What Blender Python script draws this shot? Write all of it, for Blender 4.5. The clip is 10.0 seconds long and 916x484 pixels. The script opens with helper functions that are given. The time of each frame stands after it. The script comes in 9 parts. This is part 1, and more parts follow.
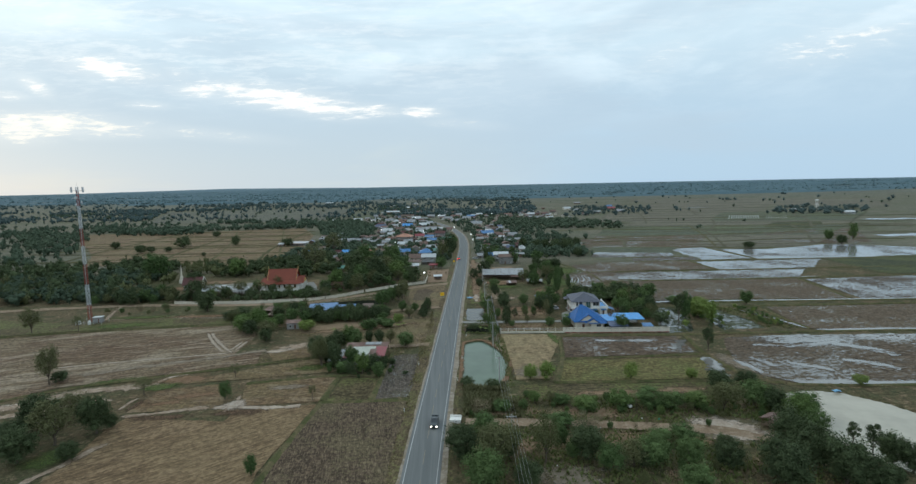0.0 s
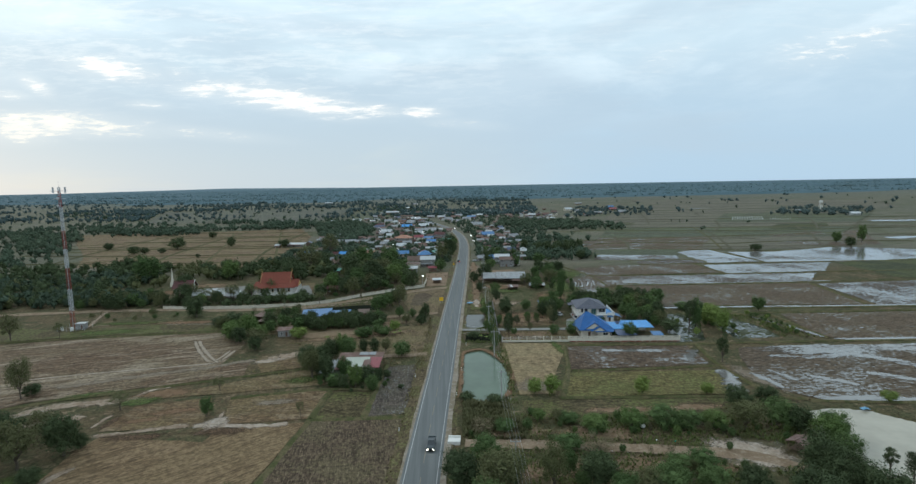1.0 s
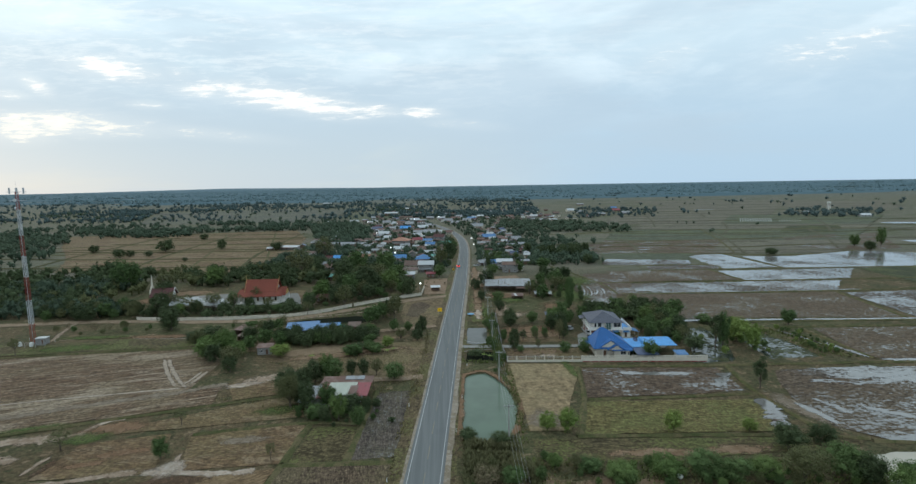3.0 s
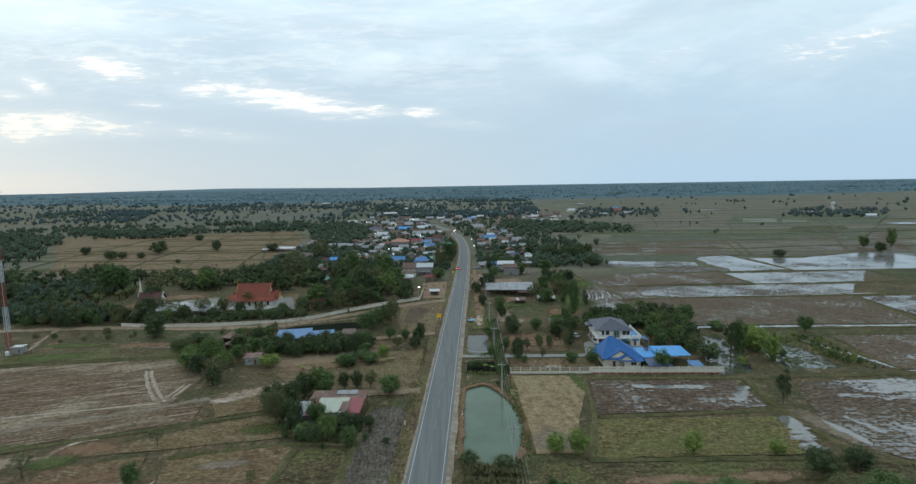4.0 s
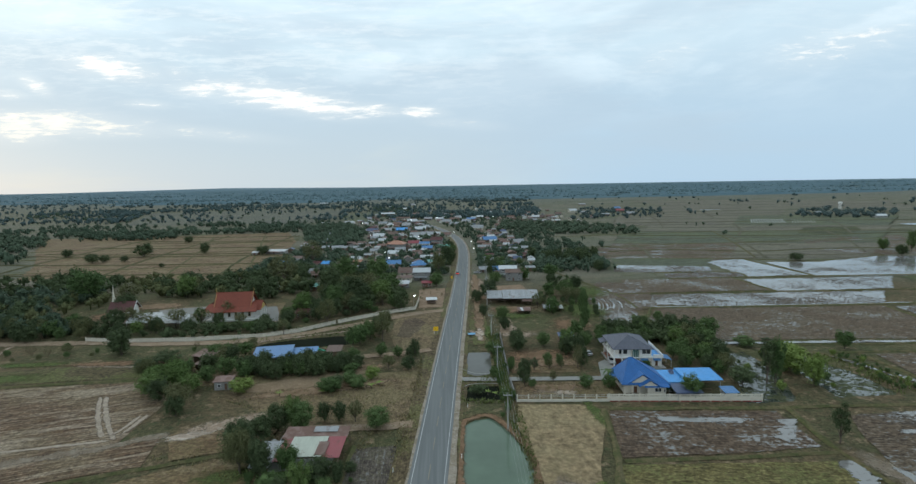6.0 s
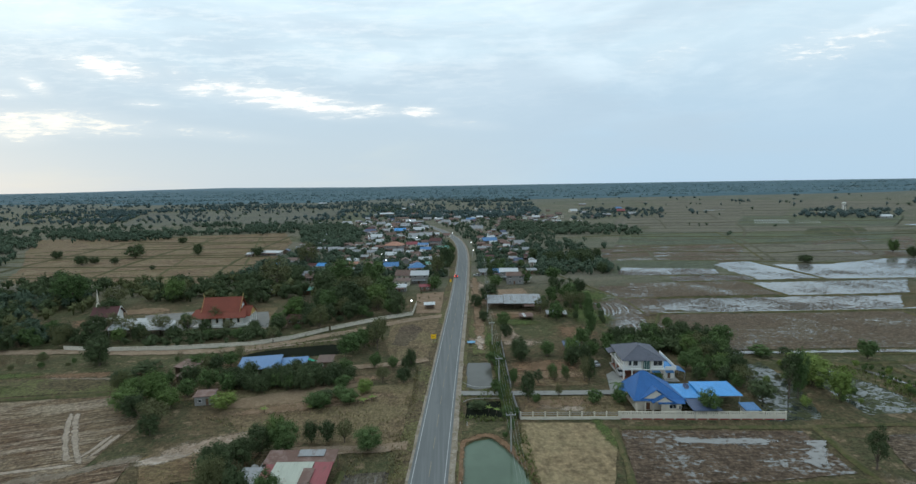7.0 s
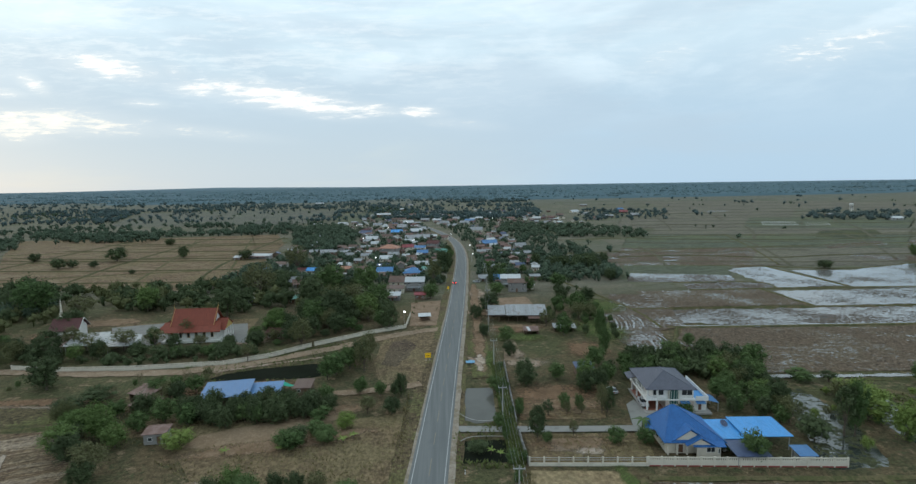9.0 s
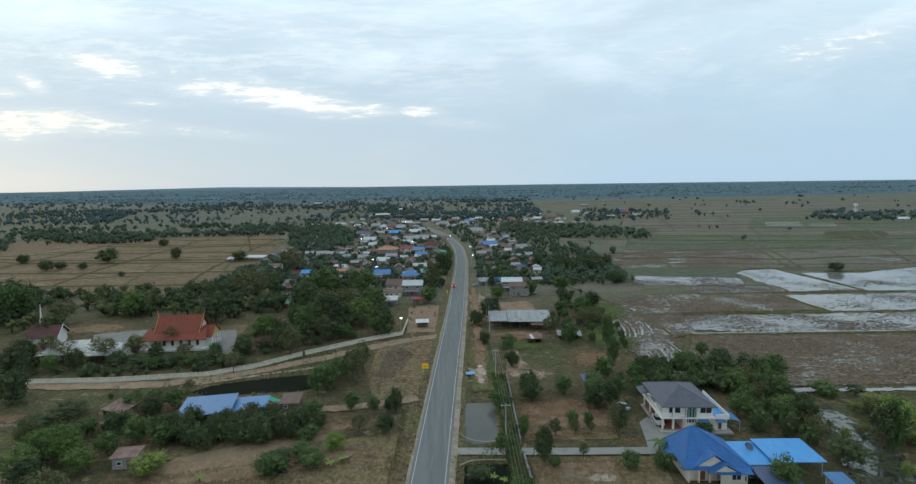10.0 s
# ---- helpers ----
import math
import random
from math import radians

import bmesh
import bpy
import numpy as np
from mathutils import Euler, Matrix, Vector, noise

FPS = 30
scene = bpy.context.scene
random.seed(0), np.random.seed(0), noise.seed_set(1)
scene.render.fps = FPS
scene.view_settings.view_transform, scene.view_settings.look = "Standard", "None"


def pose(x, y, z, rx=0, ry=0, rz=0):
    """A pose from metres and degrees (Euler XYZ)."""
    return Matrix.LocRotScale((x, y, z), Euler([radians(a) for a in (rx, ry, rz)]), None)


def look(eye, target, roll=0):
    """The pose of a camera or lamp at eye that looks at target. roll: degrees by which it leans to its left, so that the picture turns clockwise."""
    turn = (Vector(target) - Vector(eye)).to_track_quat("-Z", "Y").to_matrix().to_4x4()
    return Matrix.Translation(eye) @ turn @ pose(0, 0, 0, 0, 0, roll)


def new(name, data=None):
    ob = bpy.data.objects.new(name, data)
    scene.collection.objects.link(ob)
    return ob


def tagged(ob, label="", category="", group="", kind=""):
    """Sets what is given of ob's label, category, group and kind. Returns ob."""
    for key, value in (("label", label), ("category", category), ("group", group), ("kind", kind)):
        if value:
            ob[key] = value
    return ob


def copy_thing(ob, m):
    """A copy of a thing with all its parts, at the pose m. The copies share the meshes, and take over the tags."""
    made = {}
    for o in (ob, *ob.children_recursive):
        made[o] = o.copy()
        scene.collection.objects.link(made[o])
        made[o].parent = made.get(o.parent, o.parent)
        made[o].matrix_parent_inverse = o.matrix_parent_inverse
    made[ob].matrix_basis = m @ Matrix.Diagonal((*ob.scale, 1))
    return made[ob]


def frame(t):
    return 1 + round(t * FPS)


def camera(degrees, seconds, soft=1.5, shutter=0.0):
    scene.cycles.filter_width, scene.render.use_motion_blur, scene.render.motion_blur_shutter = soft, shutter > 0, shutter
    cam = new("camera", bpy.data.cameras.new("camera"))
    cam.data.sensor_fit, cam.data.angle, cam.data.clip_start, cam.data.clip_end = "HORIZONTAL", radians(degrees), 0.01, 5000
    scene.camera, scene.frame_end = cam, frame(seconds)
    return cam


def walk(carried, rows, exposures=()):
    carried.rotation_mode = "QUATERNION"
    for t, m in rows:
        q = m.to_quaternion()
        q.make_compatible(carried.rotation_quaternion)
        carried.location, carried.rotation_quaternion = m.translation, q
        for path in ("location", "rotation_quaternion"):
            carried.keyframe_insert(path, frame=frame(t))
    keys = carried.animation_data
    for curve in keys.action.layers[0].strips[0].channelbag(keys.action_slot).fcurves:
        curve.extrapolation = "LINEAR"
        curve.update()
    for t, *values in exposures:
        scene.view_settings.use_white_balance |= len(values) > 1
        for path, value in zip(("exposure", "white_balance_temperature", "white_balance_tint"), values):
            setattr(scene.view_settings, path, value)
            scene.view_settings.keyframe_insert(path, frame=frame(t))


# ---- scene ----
# camera: seconds, place, yaw, pitch and roll in degrees
cam = camera(84.0, 10.0, soft=1.4)
PATH = [
    (0.0, 0.02, 0.04, 59.99, 0.010, -6.532, -1.170),
    (1.0, 0.25, 10.30, 60.26, 0.024, -6.519, -1.069),
    (2.0, 0.29, 20.83, 60.36, 0.030, -6.495, -1.012),
    (3.0, 0.27, 31.45, 60.41, 0.026, -6.486, -0.995),
    (4.0, 0.27, 42.07, 60.44, 0.007, -6.495, -1.004),
    (5.0, 0.35, 52.69, 60.48, -0.025, -6.517, -1.019),
    (6.0, 0.51, 63.37, 60.52, -0.071, -6.541, -1.019),
    (7.0, 0.76, 74.14, 60.53, -0.126, -6.554, -0.993),
    (8.0, 1.05, 85.00, 60.51, -0.185, -6.553, -0.938),
    (9.0, 1.31, 95.87, 60.44, -0.241, -6.546, -0.871),
    (10.0, 1.45, 106.56, 60.37, -0.284, -6.562, -0.829),
]


def heading(x, y, z, yaw, pitch, roll):
    a, p = radians(yaw), radians(pitch)
    ahead = Vector((-math.sin(a) * math.cos(p), math.cos(a) * math.cos(p), math.sin(p)))
    return look((x, y, z), Vector((x, y, z)) + 100 * ahead, roll)


walk(cam, [(t, heading(*row)) for t, *row in PATH])

# ---- sky and light: overcast evening, brighter towards the low sun on the left ----
SUN_AZ, SUN_EL = -50.0, 12.0  # degrees from +y, and above the horizon
world = bpy.data.worlds.new("evening_sky")
scene.world = world
world.use_nodes = True
wn, wl = world.node_tree.nodes, world.node_tree.links
wn.clear()


def wnode(kind, **values):
    n = wn.new(kind)
    for k, v in values.items():
        n.inputs[k].default_value = v
    return n


def wmath(op, a, b=None, clamp=False):
    n = wn.new("ShaderNodeMath")
    n.operation, n.use_clamp = op, clamp
    for i, v in enumerate((a, b)):
        if v is None:
            continue
        if isinstance(v, (int, float)):
            n.inputs[i].default_value = v
        else:
            wl.new(v, n.inputs[i])
    return n.outputs[0]


def wmix(fac, a, b):
    n = wn.new("ShaderNodeMix")
    n.data_type = "RGBA"
    for i, v in ((0, fac), (6, a), (7, b)):
        if isinstance(v, tuple):
            n.inputs[i].default_value = (*v, 1)
        elif isinstance(v, (int, float)):
            n.inputs[i].default_value = v
        else:
            wl.new(v, n.inputs[i])
    return n.outputs[2]


def wrange(v, a, b, smooth=True):
    n = wn.new("ShaderNodeMapRange")
    n.interpolation_type = "SMOOTHSTEP" if smooth else "LINEAR"
    wl.new(v, n.inputs[0])
    n.inputs[1].default_value, n.inputs[2].default_value = a, b
    return n.outputs[0]


sky = wn.new("ShaderNodeTexSky")
sky.sky_type, sky.sun_disc = "NISHITA", False
sky.sun_elevation, sky.sun_rotation = radians(SUN_EL), radians(SUN_AZ)
coord = wn.new("ShaderNodeTexCoord")
axes = wn.new("ShaderNodeSeparateXYZ")
wl.new(coord.outputs["Generated"], axes.inputs[0])
# streaky cloud: drawn out along the horizon, slightly slanting
turn = wn.new("ShaderNodeMapping")
turn.inputs["Rotation"].default_value = (0, radians(4), radians(12))
turn.inputs["Scale"].default_value = (2.0, 2.0, 9.0)
turn.inputs["Location"].default_value = (1.3, 0.7, 0.35)
wl.new(coord.outputs["Generated"], turn.inputs[0])


def wnoise(scale, detail, rough, distort=0.0):
    n = wnode("ShaderNodeTexNoise", Scale=scale, Detail=detail, Roughness=rough, Distortion=distort)
    wl.new(turn.outputs[0], n.inputs["Vector"])
    return n.outputs[0]


broad, fine, wisp = wnoise(0.6, 5.0, 0.55, 0.3), wnoise(1.25, 9.0, 0.62, 0.5), wnoise(3.2, 8.0, 0.65, 0.6)
side = wmath("ADD", wmath("MULTIPLY", axes.outputs[0], math.sin(radians(SUN_AZ))), wmath("MULTIPLY", axes.outputs[1], math.cos(radians(SUN_AZ))))
glow = wrange(side, 0.30, 1.05)
low = wrange(axes.outputs[2], 0.16, 0.0)
# veil by height, bluer away from the sun, warmer low towards it
base = wmix(wrange(axes.outputs[2], 0.06, 0.36), (0.49, 0.62, 0.71), (0.69, 0.86, 0.95))
base = wmix(wmath("MULTIPLY", wrange(glow, 0.6, 0.0), wmath("MULTIPLY", wrange(axes.outputs[2], 0.34, 0.02), 0.85)), base, (0.42, 0.59, 0.745))
base = wmix(wmath("MULTIPLY", wmath("MULTIPLY", glow, low), 0.75), base, (0.60, 0.645, 0.62))
# soft mottling of the whole deck
puff_at = wn.new("ShaderNodeMapping")
puff_at.inputs["Scale"].default_value = (2.6, 2.6, 8.0)
puff_at.inputs["Rotation"].default_value = (0, radians(6), 0)
wl.new(coord.outputs["Generated"], puff_at.inputs[0])
puff = wnode("ShaderNodeTexNoise", Scale=1.6, Detail=9.0, Roughness=0.6, Distortion=0.3)
wl.new(puff_at.outputs[0], puff.inputs["Vector"])
base = wmix(wmath("MULTIPLY", wmath("MULTIPLY", wrange(puff.outputs[0], 0.42, 0.64), wrange(axes.outputs[2], 0.05, 0.30)), 0.55), base, (0.84, 0.97, 1.04))
# grey bellies, then bright breaks that are strongest towards the sun
base = wmix(wmath("MULTIPLY", wrange(broad, 0.44, 0.58), 0.55), base, (0.455, 0.58, 0.69))
# bright breaks in the deck towards the sun: across and up as tangents, half length, half width, slant, strength, warmth
BREAKS = [
    (-0.648, 0.228, 0.083, 0.0111, -9, 1.00, 0), (-0.335, 0.169, 0.129, 0.0134, -10, 1.00, 0), (-0.157, 0.145, 0.050, 0.0067, -6, 0.90, 0),
    (-0.069, 0.138, 0.043, 0.0056, -4, 0.80, 0), (-0.801, 0.202, 0.029, 0.0078, -31, 0.80, 0), (-0.742, 0.128, 0.146, 0.0123, -4, 0.80, 1),
    (-0.843, 0.123, 0.067, 0.0157, -3, 0.80, 1), (-0.490, 0.189, 0.054, 0.0089, -6, 0.70, 0), (-0.593, 0.162, 0.036, 0.0045, -4, 0.60, 0),
    (-0.496, 0.107, 0.124, 0.0068, -6, 0.40, 1), (-0.532, 0.219, 0.029, 0.0089, -11, 0.50, 0), (0.723, 0.251, 0.122, 0.0200, 14, 0.45, 0),
    (0.402, 0.230, 0.056, 0.0156, 24, 0.30, 0), (0.011, 0.115, 0.068, 0.0056, -6, 0.30, 1), (-0.853, 0.184, 0.028, 0.0045, -4, 0.60, 0),
]
ahead = wmath("MAXIMUM", axes.outputs[1], 0.05)
plane = wn.new("ShaderNodeCombineXYZ")
wl.new(wmath("DIVIDE", axes.outputs[0], ahead), plane.inputs[0])
wl.new(wmath("DIVIDE", axes.outputs[2], ahead), plane.inputs[1])
flat = wn.new("ShaderNodeMapping")
flat.inputs["Scale"].default_value = (1.0, 5.5, 1.0)
flat.inputs["Rotation"].default_value = (0, 0, radians(9))
wl.new(plane.outputs[0], flat.inputs[0])


def cloudlet(scale, detail, rough, distort):
    n = wnode("ShaderNodeTexNoise", Scale=scale, Detail=detail, Roughness=rough, Distortion=distort)
    wl.new(flat.outputs[0], n.inputs["Vector"])
    return n.outputs[0]


shred, curl = cloudlet(19.0, 9.0, 0.68, 0.3), cloudlet(5.0, 6.0, 0.6, 0.8)
gaps = {0: 0.0, 1: 0.0}
for u, v, long, wide, slant, strength, warm in BREAKS:
    at = wn.new("ShaderNodeMapping")
    at.vector_type = "TEXTURE"
    at.inputs["Location"].default_value = (u, v, 0)
    at.inputs["Rotation"].default_value = (0, 0, radians(slant))
    at.inputs["Scale"].default_value = (long * 2.0, wide * 3.0, 1)
    wl.new(plane.outputs[0], at.inputs[0])
    reach = wn.new("ShaderNodeVectorMath")
    reach.operation = "LENGTH"
    wl.new(at.outputs[0], reach.inputs[0])
    gaps[warm] = wmath("MAXIMUM", gaps[warm], wmath("MULTIPLY", wrange(reach.outputs["Value"], 1.0, 0.0), strength))
# thin rippled cloud over the upper deck, paler towards the sun
ripple = wmath("MULTIPLY", wrange(wmath("ADD", wmath("MULTIPLY", shred, 0.5), wmath("MULTIPLY", curl, 0.5)), 0.46, 0.62), wrange(axes.outputs[2], 0.10, 0.24))
base = wmix(wmath("MULTIPLY", ripple, wmath("ADD", 0.12, wmath("MULTIPLY", glow, 0.45))), base, (0.84, 0.92, 0.95))
front = wrange(axes.outputs[1], 0.05, 0.25)
halo = wmath("MULTIPLY", wmath("MULTIPLY", wmath("MAXIMUM", gaps[0], gaps[1]), front), wmath("ADD", 0.05, wmath("MULTIPLY", curl, 0.7)))
base = wmix(halo, base, (0.88, 0.92, 0.91))
torn = wmath("ADD", wmath("MULTIPLY", shred, 1.5), wmath("MULTIPLY", curl, 0.7))
for warm, tone in ((1, (0.97, 0.95, 0.86)), (0, (1.0, 1.0, 0.97))):
    hole = wrange(wmath("ADD", wmath("MULTIPLY", gaps[warm], 1.15), wmath("MULTIPLY", wmath("SUBTRACT", torn, 1.10), 2.3)), 0.38, 1.35)
    hole = wmath("MULTIPLY", wmath("MULTIPLY", hole, wrange(gaps[warm], 0.02, 0.4)), front, True)
    base = wmix(hole, base, tone)
veil = wn.new("ShaderNodeBackground")
wl.new(base, veil.inputs[0])
veil.inputs[1].default_value = 1.10
clear = wnode("ShaderNodeBackground", Strength=0.004)
wl.new(sky.outputs[0], clear.inputs[0])
both = wn.new("ShaderNodeAddShader")
wl.new(veil.outputs[0], both.inputs[0])
wl.new(clear.outputs[0], both.inputs[1])
wl.new(both.outputs[0], wn.new("ShaderNodeOutputWorld").inputs[0])

lamp = new("sun", bpy.data.lights.new("sun", "SUN"))
lamp.data.energy, lamp.data.angle, lamp.data.color = 0.5, radians(25), (1.0, 0.90, 0.78)
sa, se = radians(SUN_AZ), radians(30)
lamp.matrix_basis = look((0, 0, 200), (-1000 * math.sin(sa) * math.cos(se), -1000 * math.cos(sa) * math.cos(se), 200 - 1000 * math.sin(se)))
scene.view_settings.exposure = 0.0

# ---- materials ----
class Mat:
    """A node material under construction; self.m is the material."""

    def __init__(self, name, rough=0.85, metal=0.0, spec=0.3):
        self.m = bpy.data.materials.new(name)
        self.m.use_nodes = True
        self.n, self.l = self.m.node_tree.nodes, self.m.node_tree.links
        self.b = self.n["Principled BSDF"]
        self.b.inputs["Roughness"].default_value = rough
        self.b.inputs["Metallic"].default_value = metal
        self.b.inputs["Specular IOR Level"].default_value = spec
        self.where = self.n.new("ShaderNodeTexCoord").outputs["Object"]

    def set(self, name, v):
        if isinstance(v, tuple):
            self.b.inputs[name].default_value = (*v, 1)
        elif isinstance(v, (int, float)):
            self.b.inputs[name].default_value = v
        else:
            self.l.new(v, self.b.inputs[name])
        return self

    def math(self, op, a, b=None, clamp=False):
        n = self.n.new("ShaderNodeMath")
        n.operation, n.use_clamp = op, clamp
        for i, v in enumerate((a, b)):
            if isinstance(v, (int, float)):
                n.inputs[i].default_value = v
            elif v is not None:
                self.l.new(v, n.inputs[i])
        return n.outputs[0]

    def mapped(self, scale=(1, 1, 1), turn=0.0, shift=(0, 0, 0)):
        n = self.n.new("ShaderNodeMapping")
        n.vector_type = "POINT"
        n.inputs["Location"].default_value = shift
        first = self.n.new("ShaderNodeMapping")
        first.inputs["Rotation"].default_value = (0, 0, radians(turn))
        self.l.new(self.where, first.inputs[0])
        self.l.new(first.outputs[0], n.inputs[0])
        n.inputs["Scale"].default_value = scale
        return n.outputs[0]

    def noise(self, scale, detail=4.0, rough=0.55, vec=None, distort=0.0):
        n = self.n.new("ShaderNodeTexNoise")
        n.inputs["Scale"].default_value, n.inputs["Detail"].default_value = scale, detail
        n.inputs["Roughness"].default_value, n.inputs["Distortion"].default_value = rough, distort
        self.l.new(vec if vec is not None else self.where, n.inputs["Vector"])
        return n.outputs[0]

    def wave(self, scale, vec=None, distort=0.0, profile="SIN"):
        n = self.n.new("ShaderNodeTexWave")
        n.wave_profile = profile
        n.inputs["Scale"].default_value, n.inputs["Distortion"].default_value = scale, distort
        n.inputs["Detail"].default_value = 2.0
        self.l.new(vec if vec is not None else self.where, n.inputs["Vector"])
        return n.outputs[1]

    def range(self, v, a, b, lo=0.0, hi=1.0):
        n = self.n.new("ShaderNodeMapRange")
        n.interpolation_type = "SMOOTHSTEP"
        self.l.new(v, n.inputs[0])
        for i, x in enumerate((a, b, lo, hi)):
            n.inputs[i + 1].default_value = x
        return n.outputs[0]

    def mix(self, fac, a, b, blend="MIX"):
        n = self.n.new("ShaderNodeMix")
        n.data_type, n.blend_type = "RGBA", blend
        for i, v in ((0, fac), (6, a), (7, b)):
            if isinstance(v, tuple):
                n.inputs[i].default_value = (*v, 1)
            elif isinstance(v, (int, float)):
                n.inputs[i].default_value = v
            else:
                self.l.new(v, n.inputs[i])
        return n.outputs[2]

    def bump(self, height, strength=0.4, distance=0.1):
        n = self.n.new("ShaderNodeBump")
        n.inputs["Strength"].default_value, n.inputs["Distance"].default_value = strength, distance
        self.l.new(height, n.inputs["Height"])
        self.l.new(n.outputs[0], self.b.inputs["Normal"])
        return self

    def given(self, name):
        n = self.n.new("ShaderNodeAttribute")
        n.attribute_name = name
        return n.outputs["Fac"]

    def chance(self, island=False):
        if island:
            return self.n.new("ShaderNodeNewGeometry").outputs["Random Per Island"]
        return self.n.new("ShaderNodeObjectInfo").outputs["Random"]


def field_mat(name, soil, straw, turn, rows=0.5, wet=None, green=0.0, patch=0.05, row_len=14.0, row_w=1.6, clod=0.65, film_colour=(0.150, 0.145, 0.135), relief=0.6, blot=None, soft=False):
    """Worked farm land: soil and straw in drawn-out rows, clods, green regrowth, and standing water where wet."""
    soil, straw = (tuple(v * s for v, s in zip(c, (0.91, 0.93, 0.93))) for c in (soil, straw))
    k = Mat(name, 0.92, spec=0.15)
    long = k.mapped((1 / row_len, 1 / row_w, 1), turn)
    fine = k.mapped((1 / (row_len * 0.3), 1 / (row_w * 0.35), 1), turn)
    big, mid, grain, speck = k.noise(patch, 4, 0.6), k.noise(0.3, 5, 0.62), k.noise(1.1, 5, 0.7), k.noise(3.4, 3, 0.7)
    fleck = k.noise(0.75, 6, 0.72)
    lines, thin = k.noise(1.0, 5, 0.65, long, 0.8), k.noise(1.0, 4, 0.65, fine, 0.5)
    c = k.mix(k.range(mid, 0.42, 0.60), soil, tuple(v * 0.62 for v in soil))
    c = k.mix(k.math("MULTIPLY", k.range(big, 0.45, 0.62), 0.55), c, tuple(v * 0.5 + s * 0.5 for v, s in zip(soil, straw)))
    c = k.mix(k.math("MULTIPLY", k.math("MULTIPLY", k.range(lines, 0.47, 0.60), k.range(big, 0.36, 0.60, 0.25, 1.0)), rows), c, straw)
    c = k.mix(k.math("MULTIPLY", k.range(thin, 0.51, 0.62), rows), c, tuple(min(1, v * 1.22) for v in straw))
    c = k.mix(k.math("MULTIPLY", k.range(thin, 0.47, 0.36), rows), c, tuple(v * 0.45 for v in soil))
    if blot:
        # straw left lying in broad drawn-out drifts
        drift = k.noise(1.0, 6, 0.68, k.mapped((1 / (row_len * 1.6), 1 / (row_w * 5), 1), turn), 1.2)
        c = k.mix(k.math("MULTIPLY", k.range(k.math("ADD", k.math("MULTIPLY", drift, 0.72), k.math("MULTIPLY", thin, 0.28)), 0.50, 0.60), 0.75), c, blot)
    if green:
        c = k.mix(k.math("MULTIPLY", k.range(k.math("ADD", big, k.math("MULTIPLY", k.math("SUBTRACT", grain, 0.5), 0.8)), 0.46, 0.58), green), c, (0.090, 0.100, 0.034))
    c = k.mix(clod, c, k.mix(k.range(grain, 0.40, 0.60), (0.28, 0.28, 0.28), (0.70, 0.70, 0.70)), "OVERLAY")
    c = k.mix(clod * 0.55, c, k.mix(k.range(speck, 0.40, 0.60), (0.30, 0.30, 0.30), (0.70, 0.70, 0.70)), "OVERLAY")
    c = k.mix(0.5, c, k.mix(k.range(fleck, 0.40, 0.60), (0.30, 0.30, 0.30), (0.70, 0.70, 0.70)), "OVERLAY")
    height = k.math("ADD", k.math("ADD", lines, thin), k.math("MULTIPLY", grain, 0.8))
    if wet is not None:
        pool = k.math("ADD", k.math("MULTIPLY", lines, 0.45), k.math("ADD", k.math("MULTIPLY", big, 0.55), k.math("MULTIPLY", thin, 0.40)))
        pool = k.math("ADD", pool, k.math("MULTIPLY", k.math("SUBTRACT", k.math("ADD", k.math("MULTIPLY", fleck, 0.7), k.math("MULTIPLY", grain, 0.3)), 0.5), 1.05))
        edge = 0.70 - 0.075 * wet
        film = k.range(pool, edge - 0.014, edge + 0.014)
        c = k.mix(film, c, film_colour)
        k.set("Roughness", k.range(film, 0.0, 1.0, 0.92, 0.10))
        k.set("Specular IOR Level", k.range(film, 0.0, 1.0, 0.15, 0.75))
        height = k.math("MULTIPLY", height, k.range(film, 0.0, 1.0, 1.0, 0.04))
    k.set("Base Color", c)
    if soft:
        k.set("Alpha", k.range(k.math("ADD", k.given("edge"), k.math("ADD", k.math("MULTIPLY", k.math("SUBTRACT", mid, 0.5), 1.6), k.math("MULTIPLY", k.math("SUBTRACT", lines, 0.5), 1.6))), 0.25, 0.42))
    k.bump(height, relief, 0.15)
    return k.m


def water_mat(name, colour, rough=0.06, ripple=0.03, spec=0.6):
    k = Mat(name, rough, spec=spec)
    k.set("Base Color", k.mix(k.range(k.noise(0.08, 4, 0.6), 0.35, 0.7), colour, tuple(v * 0.78 for v in colour)))
    k.bump(k.noise(1.3, 3, 0.5), ripple, 0.1)
    return k.m


def dirt_mat(name, a, b, c3, broken=0.0):
    k = Mat(name, 0.95, spec=0.1)
    mid, grain = k.noise(0.22, 5, 0.62), k.noise(2.5, 4, 0.7)
    c = k.mix(k.range(mid, 0.42, 0.58), a, b)
    c = k.mix(k.math("MULTIPLY", k.range(k.noise(0.6, 6, 0.7), 0.49, 0.60), 0.75), c, c3)
    k.set("Base Color", k.mix(0.4, c, k.mix(k.range(grain, 0.36, 0.64), (0.32, 0.32, 0.32), (0.68, 0.68, 0.68)), "OVERLAY"))
    if broken:
        # thins out towards the edge of the deposit
        ragged = k.math("ADD", k.math("MULTIPLY", k.math("SUBTRACT", k.noise(0.35, 6, 0.68), 0.5), 1.5), k.math("MULTIPLY", k.math("SUBTRACT", grain, 0.5), 0.5))
